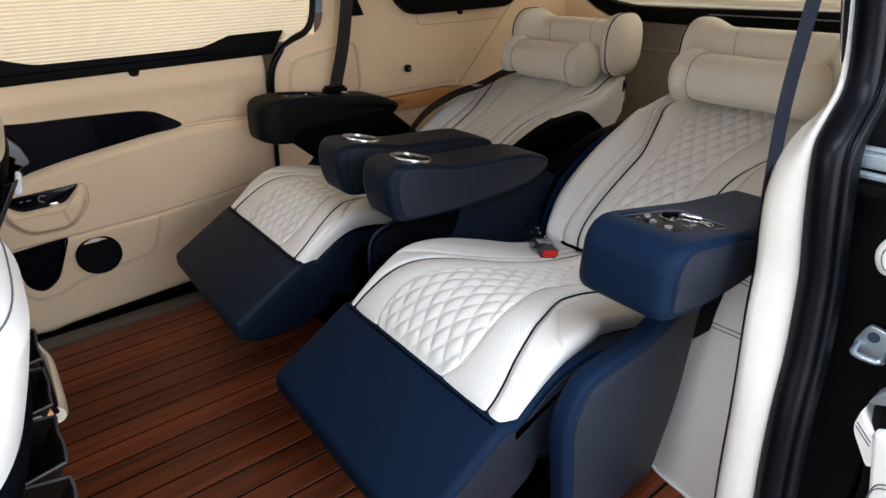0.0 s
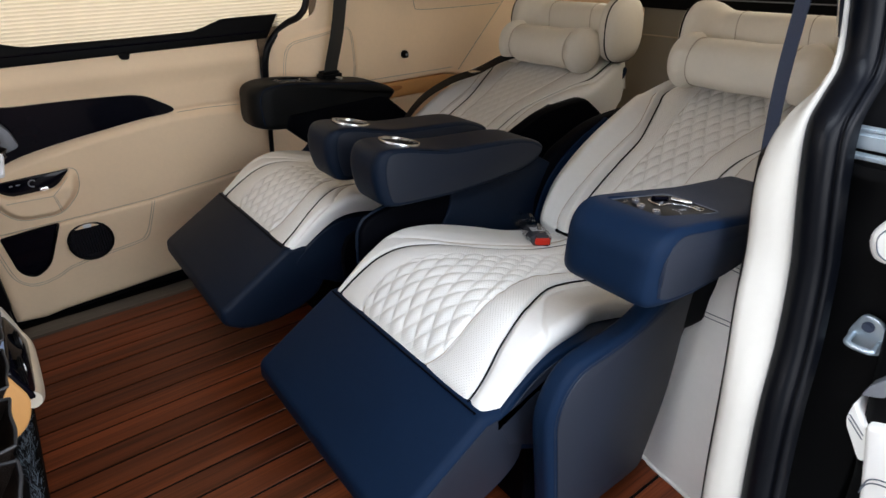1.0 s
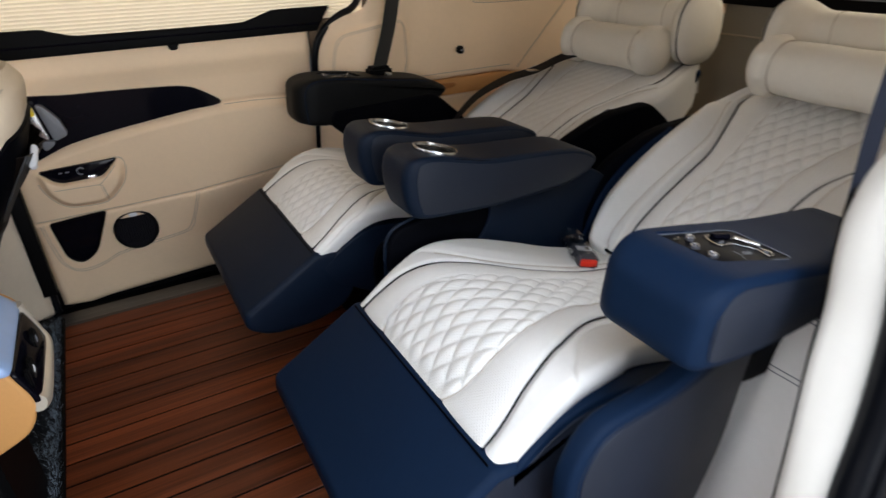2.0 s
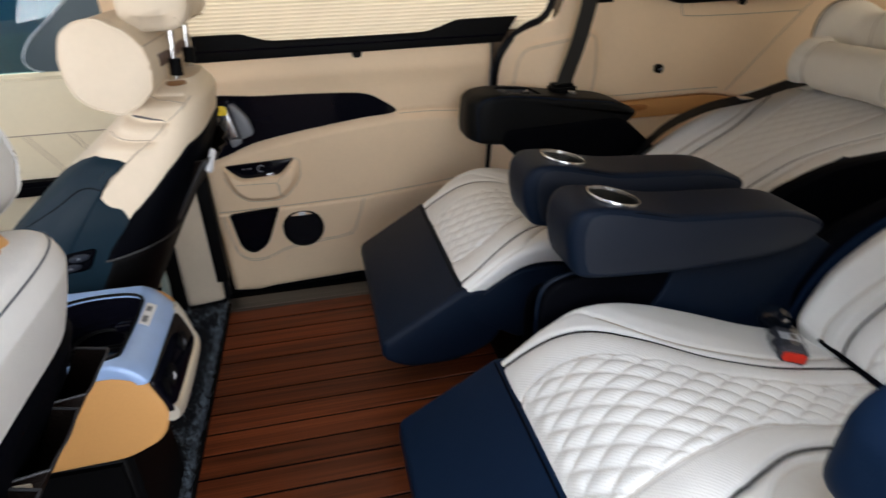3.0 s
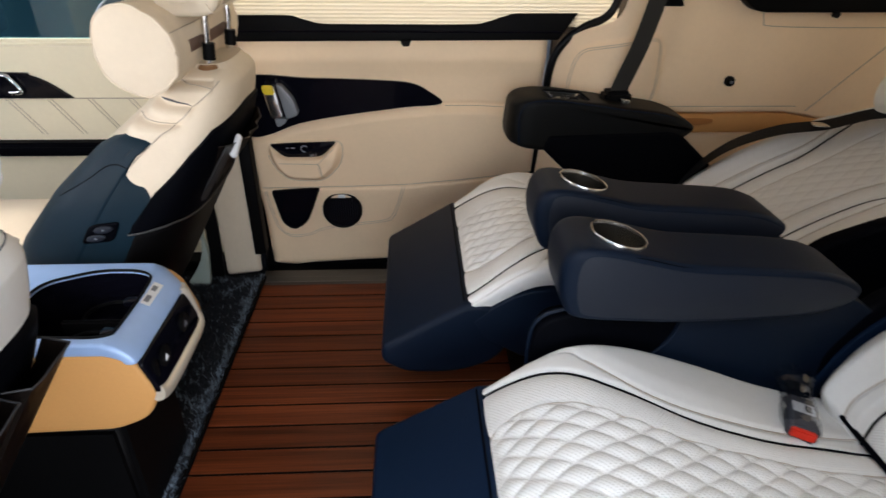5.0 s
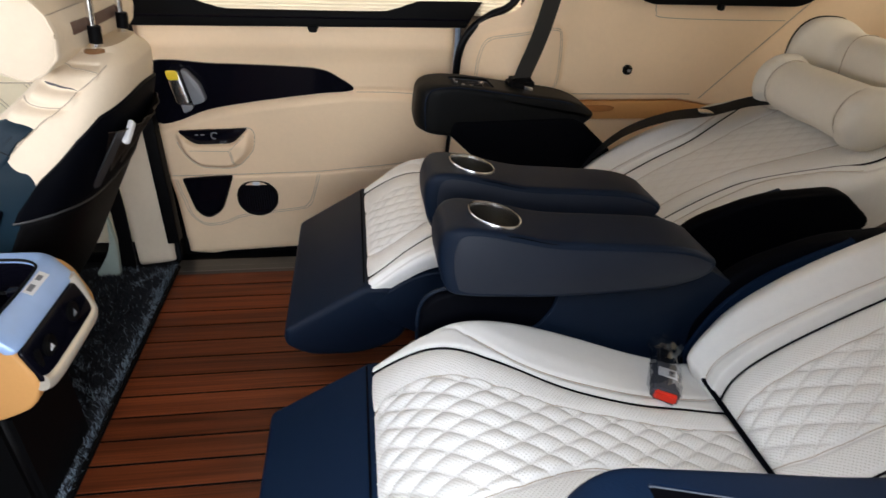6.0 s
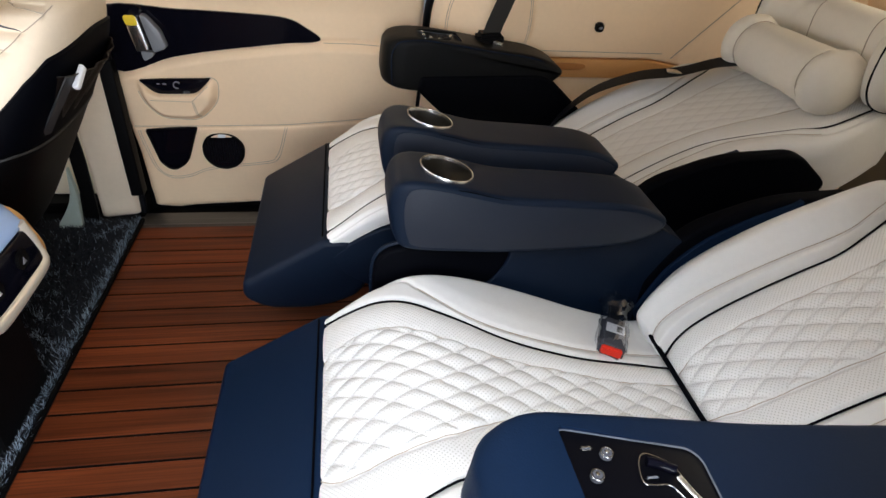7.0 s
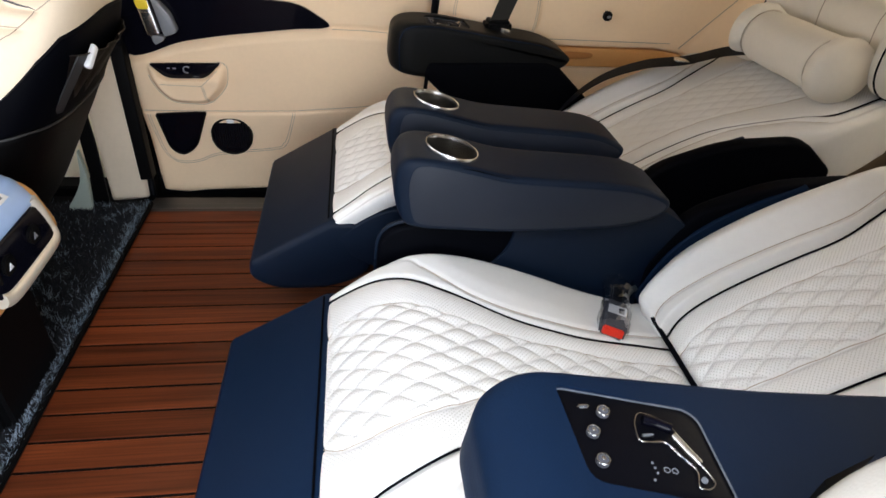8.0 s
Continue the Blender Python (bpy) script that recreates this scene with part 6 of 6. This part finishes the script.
    def head_point(a, t, grow=0.0):
        """A point on the headrest: a runs across it, t round its section."""
        n = 4.5
        e = max(0.0, abs(a) - 0.86) / 0.14
        k = math.sqrt(max(0.0, 1 - e ** 2.6))
        c, w = math.cos(t), math.sin(t)
        rx = 0.060 * max(k, 0.42) + grow
        rz = 0.104 * max(k, 0.74) + grow
        return (hx + rx * math.copysign(abs(c) ** (2 / n), c) + 0.10 * (rz * w), hh * a, hz + rz * math.copysign(abs(w) ** (2 / n), w) - 0.006 * a * a)

    turns = np.linspace(0, 2 * math.pi, 64, endpoint=False)
    bm = bmesh.new()
    rings = [[bm.verts.new(head_point(a, t)) for t in turns] for a in np.linspace(-1, 1, 61)]
    for ra, rb in zip(rings, rings[1:]):
        for k in range(64):
            bm.faces.new((ra[k], ra[(k + 1) % 64], rb[(k + 1) % 64], rb[k]))
    bm.faces.new(rings[0][::-1])
    bm.faces.new(rings[-1])
    hr = part("headrest", bm, hide, seat, "cream leather headrest", 80)
    low_rim = 1.5 * math.pi + 0.55
    part("piping", tube([head_point(a, low_rim, 0.001) for a in np.linspace(-0.95, 0.95, 40)], 0.0022, 6), hide, hr, "cream piping along the lower edge")
    cord_parts("seam", [[head_point(w, t, 0.0006) for t in turns] for w in (-0.66, 0.66)], 0.0009, hide, hr, "", 5, True)
    # faceted bolster, gathered at its ends
    plen, pz = (0.200 if m < 0 else 0.226), 0.780

    corners = [(-0.050, 0.066), (0.008, 0.080), (0.066, 0.028), (0.068, -0.040), (0.012, -0.080), (-0.052, -0.056), (-0.068, 0.006)]
    outline = np.array(rounded(corners, [0.030, 0.022, 0.007, 0.012, 0.012, 0.030, 0.034], 6))
    bearing = np.unwrap(np.arctan2(outline[:, 1], outline[:, 0]))
    if bearing[-1] < bearing[0]:
        bearing, outline = bearing[::-1], outline[::-1]
    reach = np.hypot(outline[:, 0], outline[:, 1])

    def bolster_point(a, t, grow=0.0):
        r = float(np.interp(t, bearing, reach, period=2 * math.pi))
        near_end = float(sstep(0.55, 0.98, abs(a)))
        r *= 1 + near_end * 0.006 * math.sin(13 * t + 4 * a) - 0.025 * math.exp(-((abs(a) - 0.78) / 0.06) ** 2) * (0.6 + 0.4 * math.sin(5 * t))
        e = max(0.0, abs(a) - 0.96) / 0.04
        r *= max(math.sqrt(max(0.0, 1 - e ** 2.2)), 0.96)
        return (0.005 + (r + grow) * math.cos(t), plen * a, pz + (r + grow) * math.sin(t))

    bm = bmesh.new()
    rings = [[bm.verts.new(bolster_point(a, t)) for t in turns] for a in np.concatenate([np.linspace(-1, -0.9, 8), np.linspace(-0.89, 0.89, 50), np.linspace(0.9, 1, 8)])]
    for ra, rb in zip(rings, rings[1:]):
        for k in range(64):
            bm.faces.new((ra[k], ra[(k + 1) % 64], rb[(k + 1) % 64], rb[k]))
    for ring, way in ((rings[0], -1), (rings[-1], 1)):
        last = ring
        for f, out in ((0.90, 0.003), (0.55, 0.006)):
            inner = [bm.verts.new((0.005 + (v.co.x - 0.005) * f / 1.0, way * (plen + out), pz + (v.co.z - pz) * f)) for v in ring]
            for k in range(64):
                bm.faces.new((last[k], last[(k + 1) % 64], inner[(k + 1) % 64], inner[k]))
            last = inner
        bm.faces.new(last)
    pil = part("neck_pillow", bm, hide, seat, "cream leather neck pillow strapped to the headrest", 60)
    cord_parts("piping", [[bolster_point(w, t, 0.0015) for t in turns] for w in (-0.994, 0.994)], 0.0022, hide, pil, "", 5, True)
    part("seam", tube([bolster_point(a, 0.42, 0.0006) for a in np.linspace(-0.98, 0.98, 40)], 0.0010, 5), THREAD, pil)
    part("pillow_strap", ribbon([(0.0745, y, pz - 0.006 + 0.12 * (y - 0.02) ** 2) for y in np.linspace(-0.13, 0.105, 10)], (0, 0, 1), 0.021, 0.004), STRAP_BROWN, pil, "brown leather strap")
    # seat cushion ahead of the backrest
    part("cushion", box(-0.66, -0.16, -0.23, 0.23, 0.20, 0.34, 0.05, 4), CREAM, seat, "cream leather seat cushion")
    part("base", box(-0.60, -0.22, -0.19, 0.19, 0.0, 0.20, 0.02), BLACK, seat)
    return seat


front_seat(0.400, -1, "cream and navy leather front seat beside the closed front door", 0.0)
front_seat(-0.455, 1, "ivory leather front seat with black pockets beside the open door", -0.042)

# remote in the far front seat's pocket
rm = thing("remote_control", (0.119, 0.292, 0.588), "small white and black remote tucked in the seat pocket", "remote")
part("body", prism(rounded([(-0.008, -0.03), (0.004, -0.03), (0.014, 0.014), (0.004, 0.018)], 0.005), -0.009, 0.006, 0.003), PAPER, rm)
part("keypad", prism(rounded([(0.0015, -0.018), (0.0042, -0.018), (0.0112, 0.008), (0.0085, 0.009)], 0.001), -0.0060, 0.0062, 0.0005), GREY, rm, "grey key area")
rm.rotation_euler = (radians(-42), 0, 0)

# ---------------------------------------------------------------- centre console
console = thing("centre_console", (0, -0.020, 0), "tan centre console with silver cup holder top between front seats", "console")
side_prof = rounded([(-0.55, 0.240), (-0.55, 0.426), (0.000, 0.426), (0.028, 0.419), (0.045, 0.400), (0.067, 0.334), (0.050, 0.284), (-0.010, 0.257)], [0.01, 0.01, 0.02, 0.01, 0.01, 0.02, 0.03, 0.02], 5)
body = part("body", prism(side_prof, -0.117, 0.117, 0.006, 3), TAN, console, "tan moulded plastic sides")
# lid: flat over the wells, rolling down over the rear edge, its far corner rounded
lid_prof = spline([(0.50, 0.432), (0.25, 0.432), (0.02, 0.432), (-0.015, 0.429), (-0.032, 0.421), (-0.044, 0.409), (-0.053, 0.394), (-0.046, 0.390), (-0.036, 0.398), (-0.015, 0.406), (0.02, 0.408), (0.25, 0.408), (0.50, 0.408)], 4, True)
bm = pad(lid_prof, -0.119, 0.119, 0.006, 0.014, 0.036, -0.050, 0.09)
for v in bm.verts:
    v.co.x *= -1
lid = part("top", bm, SILVER, console, "silver top still covered in blue protective film")
WELL = rounded([(-0.165, -0.094), (-0.010, -0.102), (0.014, -0.094), (0.016, 0.000), (0.012, 0.074), (-0.020, 0.088), (-0.085, 0.090), (-0.165, 0.050)], [0.03, 0.02, 0.02, 0.03, 0.02, 0.02, 0.03, 0.03], 5)
for ob in (body, lid):
    cutter = new("well_cutter", bpy.data.meshes.new("well_cutter"))
    b2 = prism(WELL, 0.335, 0.50, 0.0, axis="z")
    b2.to_mesh(cutter.data)
    b2.free()
    cut_with(ob, cutter)
bm = prism(inset(WELL, 0.0015), 0.338, 0.428, 0.0, axis="z")
top_faces = [f for f in bm.faces if all(v.co.z > 0.42 for v in f.verts)]
bmesh.ops.delete(bm, geom=top_faces, context="FACES_ONLY")
part("cup_well", bm, GLOSS, lid, "glossy black cup holder well")
part("well_rim", tube([(p[0], p[1], 0.4325 - 0.10 * max(0.0, p[0] + 0.004)) for p in inset(WELL, -0.001)], 0.0026, 6, closed=True), BLACK, lid, "black rim of the well")
for cy in (-0.045, 0.042):
    part("cup_ring", tube([(-0.062 + 0.040 * math.cos(t), cy + 0.038 * math.sin(t), 0.372) for t in np.linspace(0, 2 * math.pi, 32, endpoint=False)], 0.0035, 6, closed=True), BLACK, lid, "black cup ring")
    part("cup_finger", prism(rounded([(-0.030, cy - 0.010), (-0.006, cy - 0.008), (-0.006, cy + 0.008), (-0.030, cy + 0.010)], 0.005), 0.392, 0.404, 0.002, axis="z"), GLOSS, lid)
part("well_rib", box(-0.12, -0.004, -0.006, 0.004, 0.34, 0.392, 0.004), BLACK, lid)
part("top_label", ribbon([(0.0205, 0.026, 0.4281), (0.0270, 0.026, 0.4251), (0.0345, 0.026, 0.4203)], (0, 1, 0), 0.062, 0.0008), PAPER, lid, "white paper label with illegible print")
for yb, w in ((0.010, 0.018), (0.040, 0.014)):
    part("label_bar", ribbon([(0.0235, yb, 0.4276), (0.0270, yb, 0.4259), (0.0305, yb, 0.4239)], (0, 1, 0), w, 0.0006), GREY, lid)
# sloping rear face: glossy panel with switches, framed on two sides by the grip
bm = prism(rounded([(-0.112, 0.326), (0.086, 0.322), (0.092, 0.388), (-0.112, 0.392)], 0.010), 0.0, 0.012, 0.003, axis="x")
for v in bm.verts:
    v.co.x += 0.0395 + 0.32 * (0.400 - v.co.z)
vent = part("rear_panel", bm, GLOSS, console, "glossy black panel with switches and sockets")
for y in (-0.060, 0.030):
    part("switch", cyl((0.0655, y, 0.360), 0.019, 0.006, "x", seg=24, bevel=0.002), BLACK, vent)
    part("switch_mark", prism([(y - 0.006, 0.355), (y + 0.006, 0.355), (y, 0.366)], 0.068, 0.0695, 0.0, axis="x"), PAPER if y < 0 else GREY, vent)
part("socket_cover", box(0.062, 0.068, -0.100, -0.088, 0.338, 0.380, 0.002), BLACK, vent)
grip = [(0.046, 0.088, 0.398), (0.053, 0.091, 0.370), (0.061, 0.088, 0.338), (0.068, 0.074, 0.321), (0.070, 0.0, 0.319), (0.070, -0.085, 0.321), (0.067, -0.112, 0.329)]
gp = part("grip", tube([tuple(p) for p in spline(grip[2:], 6)], 0.0125, 14), SATIN, console, "satin champagne grip bar")
part("grip_end", tube([tuple(p) for p in spline(grip[:3], 6)], 0.0118, 14), SATIN, gp, "polished upper end of the grip")
part("base", box(-0.5, -0.015, -0.105, 0.105, 0.0, 0.25, 0.015, 3), BLACK, console, "black plastic console base")

# ---------------------------------------------------------------- floor covering
mat_ob = part("carpet_mat", box(-0.95, 0.006, -0.74, 0.715, 0.0, 0.010, 0.003), CARPET)
tagged(mat_ob, "dark shaggy floor mat with pale flecks behind the console", "mat")
part("binding", tube([(0.006, y, 0.007) for y in np.linspace(-0.74, 0.715, 24)], 0.0075, 8), BLACK, mat_ob, "black bound edge")
rng = np.random.default_rng(4)
for name, material, count, tall in (("carpet_shag", CARPET, 42000, 0.015), ("carpet_fleck", FIBRE, 46000, 0.016)):
    x, y = rng.uniform(-0.34, 0.003, count), rng.uniform(-0.55, 0.71, count)
    if name == "carpet_fleck":
        curl = np.sin(x * 83 + 2.6 * np.sin(y * 61 + 1.1)) + np.sin(y * 71 + 2.2 * np.sin(x * 47 + y * 19)) + 0.8 * np.sin(x * 17 + y * 13)
        keep = (rng.random(count) < 0.04) | ((x > -0.014) & (rng.random(count) < 0.8)) | ((curl > 1.55) & (rng.random(count) < 0.7))
        x, y = x[keep], y[keep]
    k = len(x)
    ang, hgt = rng.uniform(0, 2 * np.pi, k), rng.uniform(0.5, 1, k) * tall
    w = 0.0012 if name == "carpet_shag" else 0.0008
    dx, dy = np.cos(ang), np.sin(ang)
    lean = rng.uniform(0.2, 1.2, k) * hgt
    base = np.stack([x, y, np.full(k, 0.008)], -1)
    tip = base + np.stack([-dy * lean, dx * lean, hgt], -1)
    v = np.stack([base - np.stack([dx, dy, 0 * dx], -1) * w, base + np.stack([dx, dy, 0 * dx], -1) * w, tip + np.stack([dx, dy, 0 * dx], -1) * w * 0.4, tip - np.stack([dx, dy, 0 * dx], -1) * w * 0.4], 1).reshape(-1, 3)
    me = bpy.data.meshes.new(name)
    me.from_pydata(v.tolist(), [], np.arange(4 * k).reshape(-1, 4).tolist())
    finish(me, material)
    ob = new(name, me)
    ob.parent = mat_ob
    tagged(ob, kind="stuff")


# ---------------------------------------------------------------- belts and buckles
def seat_belt(name, pts, side, width, material, label):
    path = [tuple(p) for p in spline(pts, 8)]
    ob = part(name, ribbon(path, side, width), material)
    return tagged(ob, label, "seat belt")


sb = seat_belt("seat_belt", [(0.980, 0.606, 0.590), (0.992, 0.612, 0.625), (1.025, 0.615, 0.72), (1.055, 0.612, 0.86), (1.09, 0.605, 1.05), (1.11, 0.60, 1.2)], (1, 0.2, -0.2), 0.047, BELT, "dark seat belt hanging down the rear pillar")
part("belt_guide", box(0.948, 1.016, 0.588, 0.640, 0.578, 0.608, 0.008), BLACK, sb, "black belt guide")
part("tongue", prism(rounded([(0.984, 0.596), (1.008, 0.592), (1.014, 0.562), (0.994, 0.562)], 0.005), 0.578, 0.583, 0.001), STEEL, sb, "steel belt tongue")
lap = seat_belt("seat_belt", [(1.13, 0.520, 0.36), (1.17, 0.505, 0.435), (1.24, 0.490, 0.505), (1.33, 0.462, 0.552), (1.42, 0.432, 0.575), (1.50, 0.405, 0.607), (1.60, 0.39, 0.62)], (0.45, 0.8, 0.15), 0.052, BELT_DIMMED, "dark seat belt lying across the seat's edge")
part("tongue", prism(rounded([(1.385, 0.425), (1.425, 0.412), (1.437, 0.440), (1.397, 0.454)], 0.006), 0.572, 0.576, 0.001, axis="z"), STEEL, lap, "steel belt tongue")
seat_belt("seat_belt", [(1.0, -0.715, 0.52), (1.0, -0.708, 0.60), (1.0, -0.703, 0.70), (1.0, -0.702, 0.76), (1.0, -0.704, 0.82), (1.0, -0.707, 0.875), (1.0, -0.712, 0.95), (1.0, -0.72, 1.1)], (0.45, 1, 0), 0.024, BELT_BLUE, "blue-grey seat belt at the open door")

bk = thing("belt_buckle", (1.028, -0.245, 0.345), "black belt buckle, red button, clear plastic wrap, on the seat", "buckle")
bk.rotation_euler = (radians(6), radians(2), radians(64))
case = part("case", box(-0.034, 0.044, -0.021, 0.021, -0.010, 0.018, 0.006, 3), INK, bk, "black plastic buckle case")
part("release_button", box(-0.0368, -0.028, -0.0165, 0.0165, 0.000, 0.0145, 0.002), RED, case, "red release button")
part("case_label", box(0.002, 0.024, -0.016, 0.014, 0.0178, 0.0186, 0.0), PAPER, case, "white label with illegible print")
part("label_bar", box(0.006, 0.020, -0.012, -0.003, 0.0186, 0.0190, 0.0), INK, case)
part("stalk", box(0.034, 0.10, -0.010, 0.010, -0.006, 0.004, 0.003), BLACK, bk)
bm = bmesh.new()
rings = []
for i, (x, w, h) in enumerate(((-0.022, 0.0235, 0.021), (-0.008, 0.025, 0.023), (0.008, 0.0245, 0.0225), (0.024, 0.0255, 0.023), (0.040, 0.024, 0.021), (0.052, 0.019, 0.017), (0.064, 0.022, 0.020), (0.078, 0.021, 0.019), (0.092, 0.027, 0.021), (0.104, 0.024, 0.017), (0.116, 0.031, 0.015), (0.124, 0.026, 0.006))):
    rings.append([bm.verts.new((x + 0.003 * math.sin(4 * t + i), w * math.cos(t) * (1 + 0.10 * math.sin(5 * t + 1.7 * i)), 0.005 + h * math.sin(t) * (1 + 0.14 * math.sin(7 * t + 2.3 * i)))) for t in np.linspace(0, 2 * math.pi, 28, endpoint=False)])
for a, b in zip(rings, rings[1:]):
    for k in range(28):
        bm.faces.new((a[k], a[(k + 1) % 28], b[(k + 1) % 28], b[k]))
wrap = part("plastic_wrap", bm, CLEAR, bk, "crumpled clear plastic wrap", 25)
wrap.visible_shadow = False

# ---------------------------------------------------------------- outside
# ground colour unknown, made pale to bounce light up onto the seats
ground = part("ground", box(-300, 300, -300, 300, -0.60, -0.50, 0.0), mat("pale_bounce_ground", (0.36, 0.35, 0.31), 0.9, 0, 0.8, 30, 0.3))
tagged(ground, "ground outside the van, made pale to bounce light", "ground", kind="structure")
car = thing("parked_car", (-2.2, 2.0, -0.5), "dark blue parked car beside the van, seen through tinted glass", "car")
CAR = mat("dark_blue_paint", (0.08, 0.15, 0.19), 0.25, 0, 0, 2, 0.1, 0.8)
side = [(0.10, 0.30), (0.03, 0.36), (0.0, 0.62), (0.005, 0.95), (0.03, 1.12), (0.012, 1.16), (0.02, 1.20), (0.045, 1.235), (0.22, 1.75), (0.34, 1.80), (1.5, 1.80), (1.62, 1.75), (1.80, 1.235), (1.84, 0.62), (1.74, 0.30)]
cb = part("body", prism(side, -2.2, 1.45, 0.01, 2, "x"), CAR, car, "dark blue painted body")
for x0, x1 in ((-1.5, -0.45), (-0.38, 0.55), (0.62, 1.25)):
    w = part("window", prism(rounded([(0.042, 1.262), (0.052, 1.262), (0.190, 1.68), (0.180, 1.68)], 0.0), x0, x1, 0.0, 1, "x"), mat("car_glass", (0.12, 0.20, 0.22), 0.05, 0, 0, 3, 0.3, 0.5), car, "side window")
    part("window_frame", tube([(x0, 0.036, 1.258), (x1, 0.036, 1.258), (x1, 0.176, 1.69), (x0, 0.176, 1.69)], 0.012, 6, closed=True), STEEL, w)
for x in (-0.7, 0.30):
    part("door_handle", box(x, x + 0.20, -0.03, 0.01, 1.05, 1.085, 0.01), CHROME, car, "chrome door handle")
for x in (-1.4, 0.85):
    wh = part("wheel", cyl((x, 0.14, 0.34), 0.34, 0.24, "y", seg=32, bevel=0.03), RUBBER, car, "black tyre")
    part("rim", cyl((x, 0.03, 0.34), 0.22, 0.03, "y", seg=24, bevel=0.008), STEEL, wh)
bd = part("backdrop", box(-14, 8, 9.0, 9.1, -0.5, 5.0, 0.0), mat("pale_wall", (0.34, 0.36, 0.33), 0.8, 0, 0, 1.5, 0.3))
tagged(bd, "pale plain wall across the yard", "backdrop", kind="structure")

# ---------------------------------------------------------------- floor planks
PITCH = 0.0637
plank_me = None
for i in range(24):
    y1 = 0.682 - i * PITCH
    if plank_me is None:
        bm = box(0.0, 2.04, -PITCH + 0.0058, 0.0, -0.012, 0.0, 0.0012, 1)
        bmesh.ops.recalc_face_normals(bm, faces=bm.faces)
        plank_me = bpy.data.meshes.new("plank")
        bm.to_mesh(plank_me)
        bm.free()
        finish(plank_me, TEAK)
    pl = new("plank", plank_me)
    pl.location = (0.0, y1, 0.0)
    pl.parent = floor
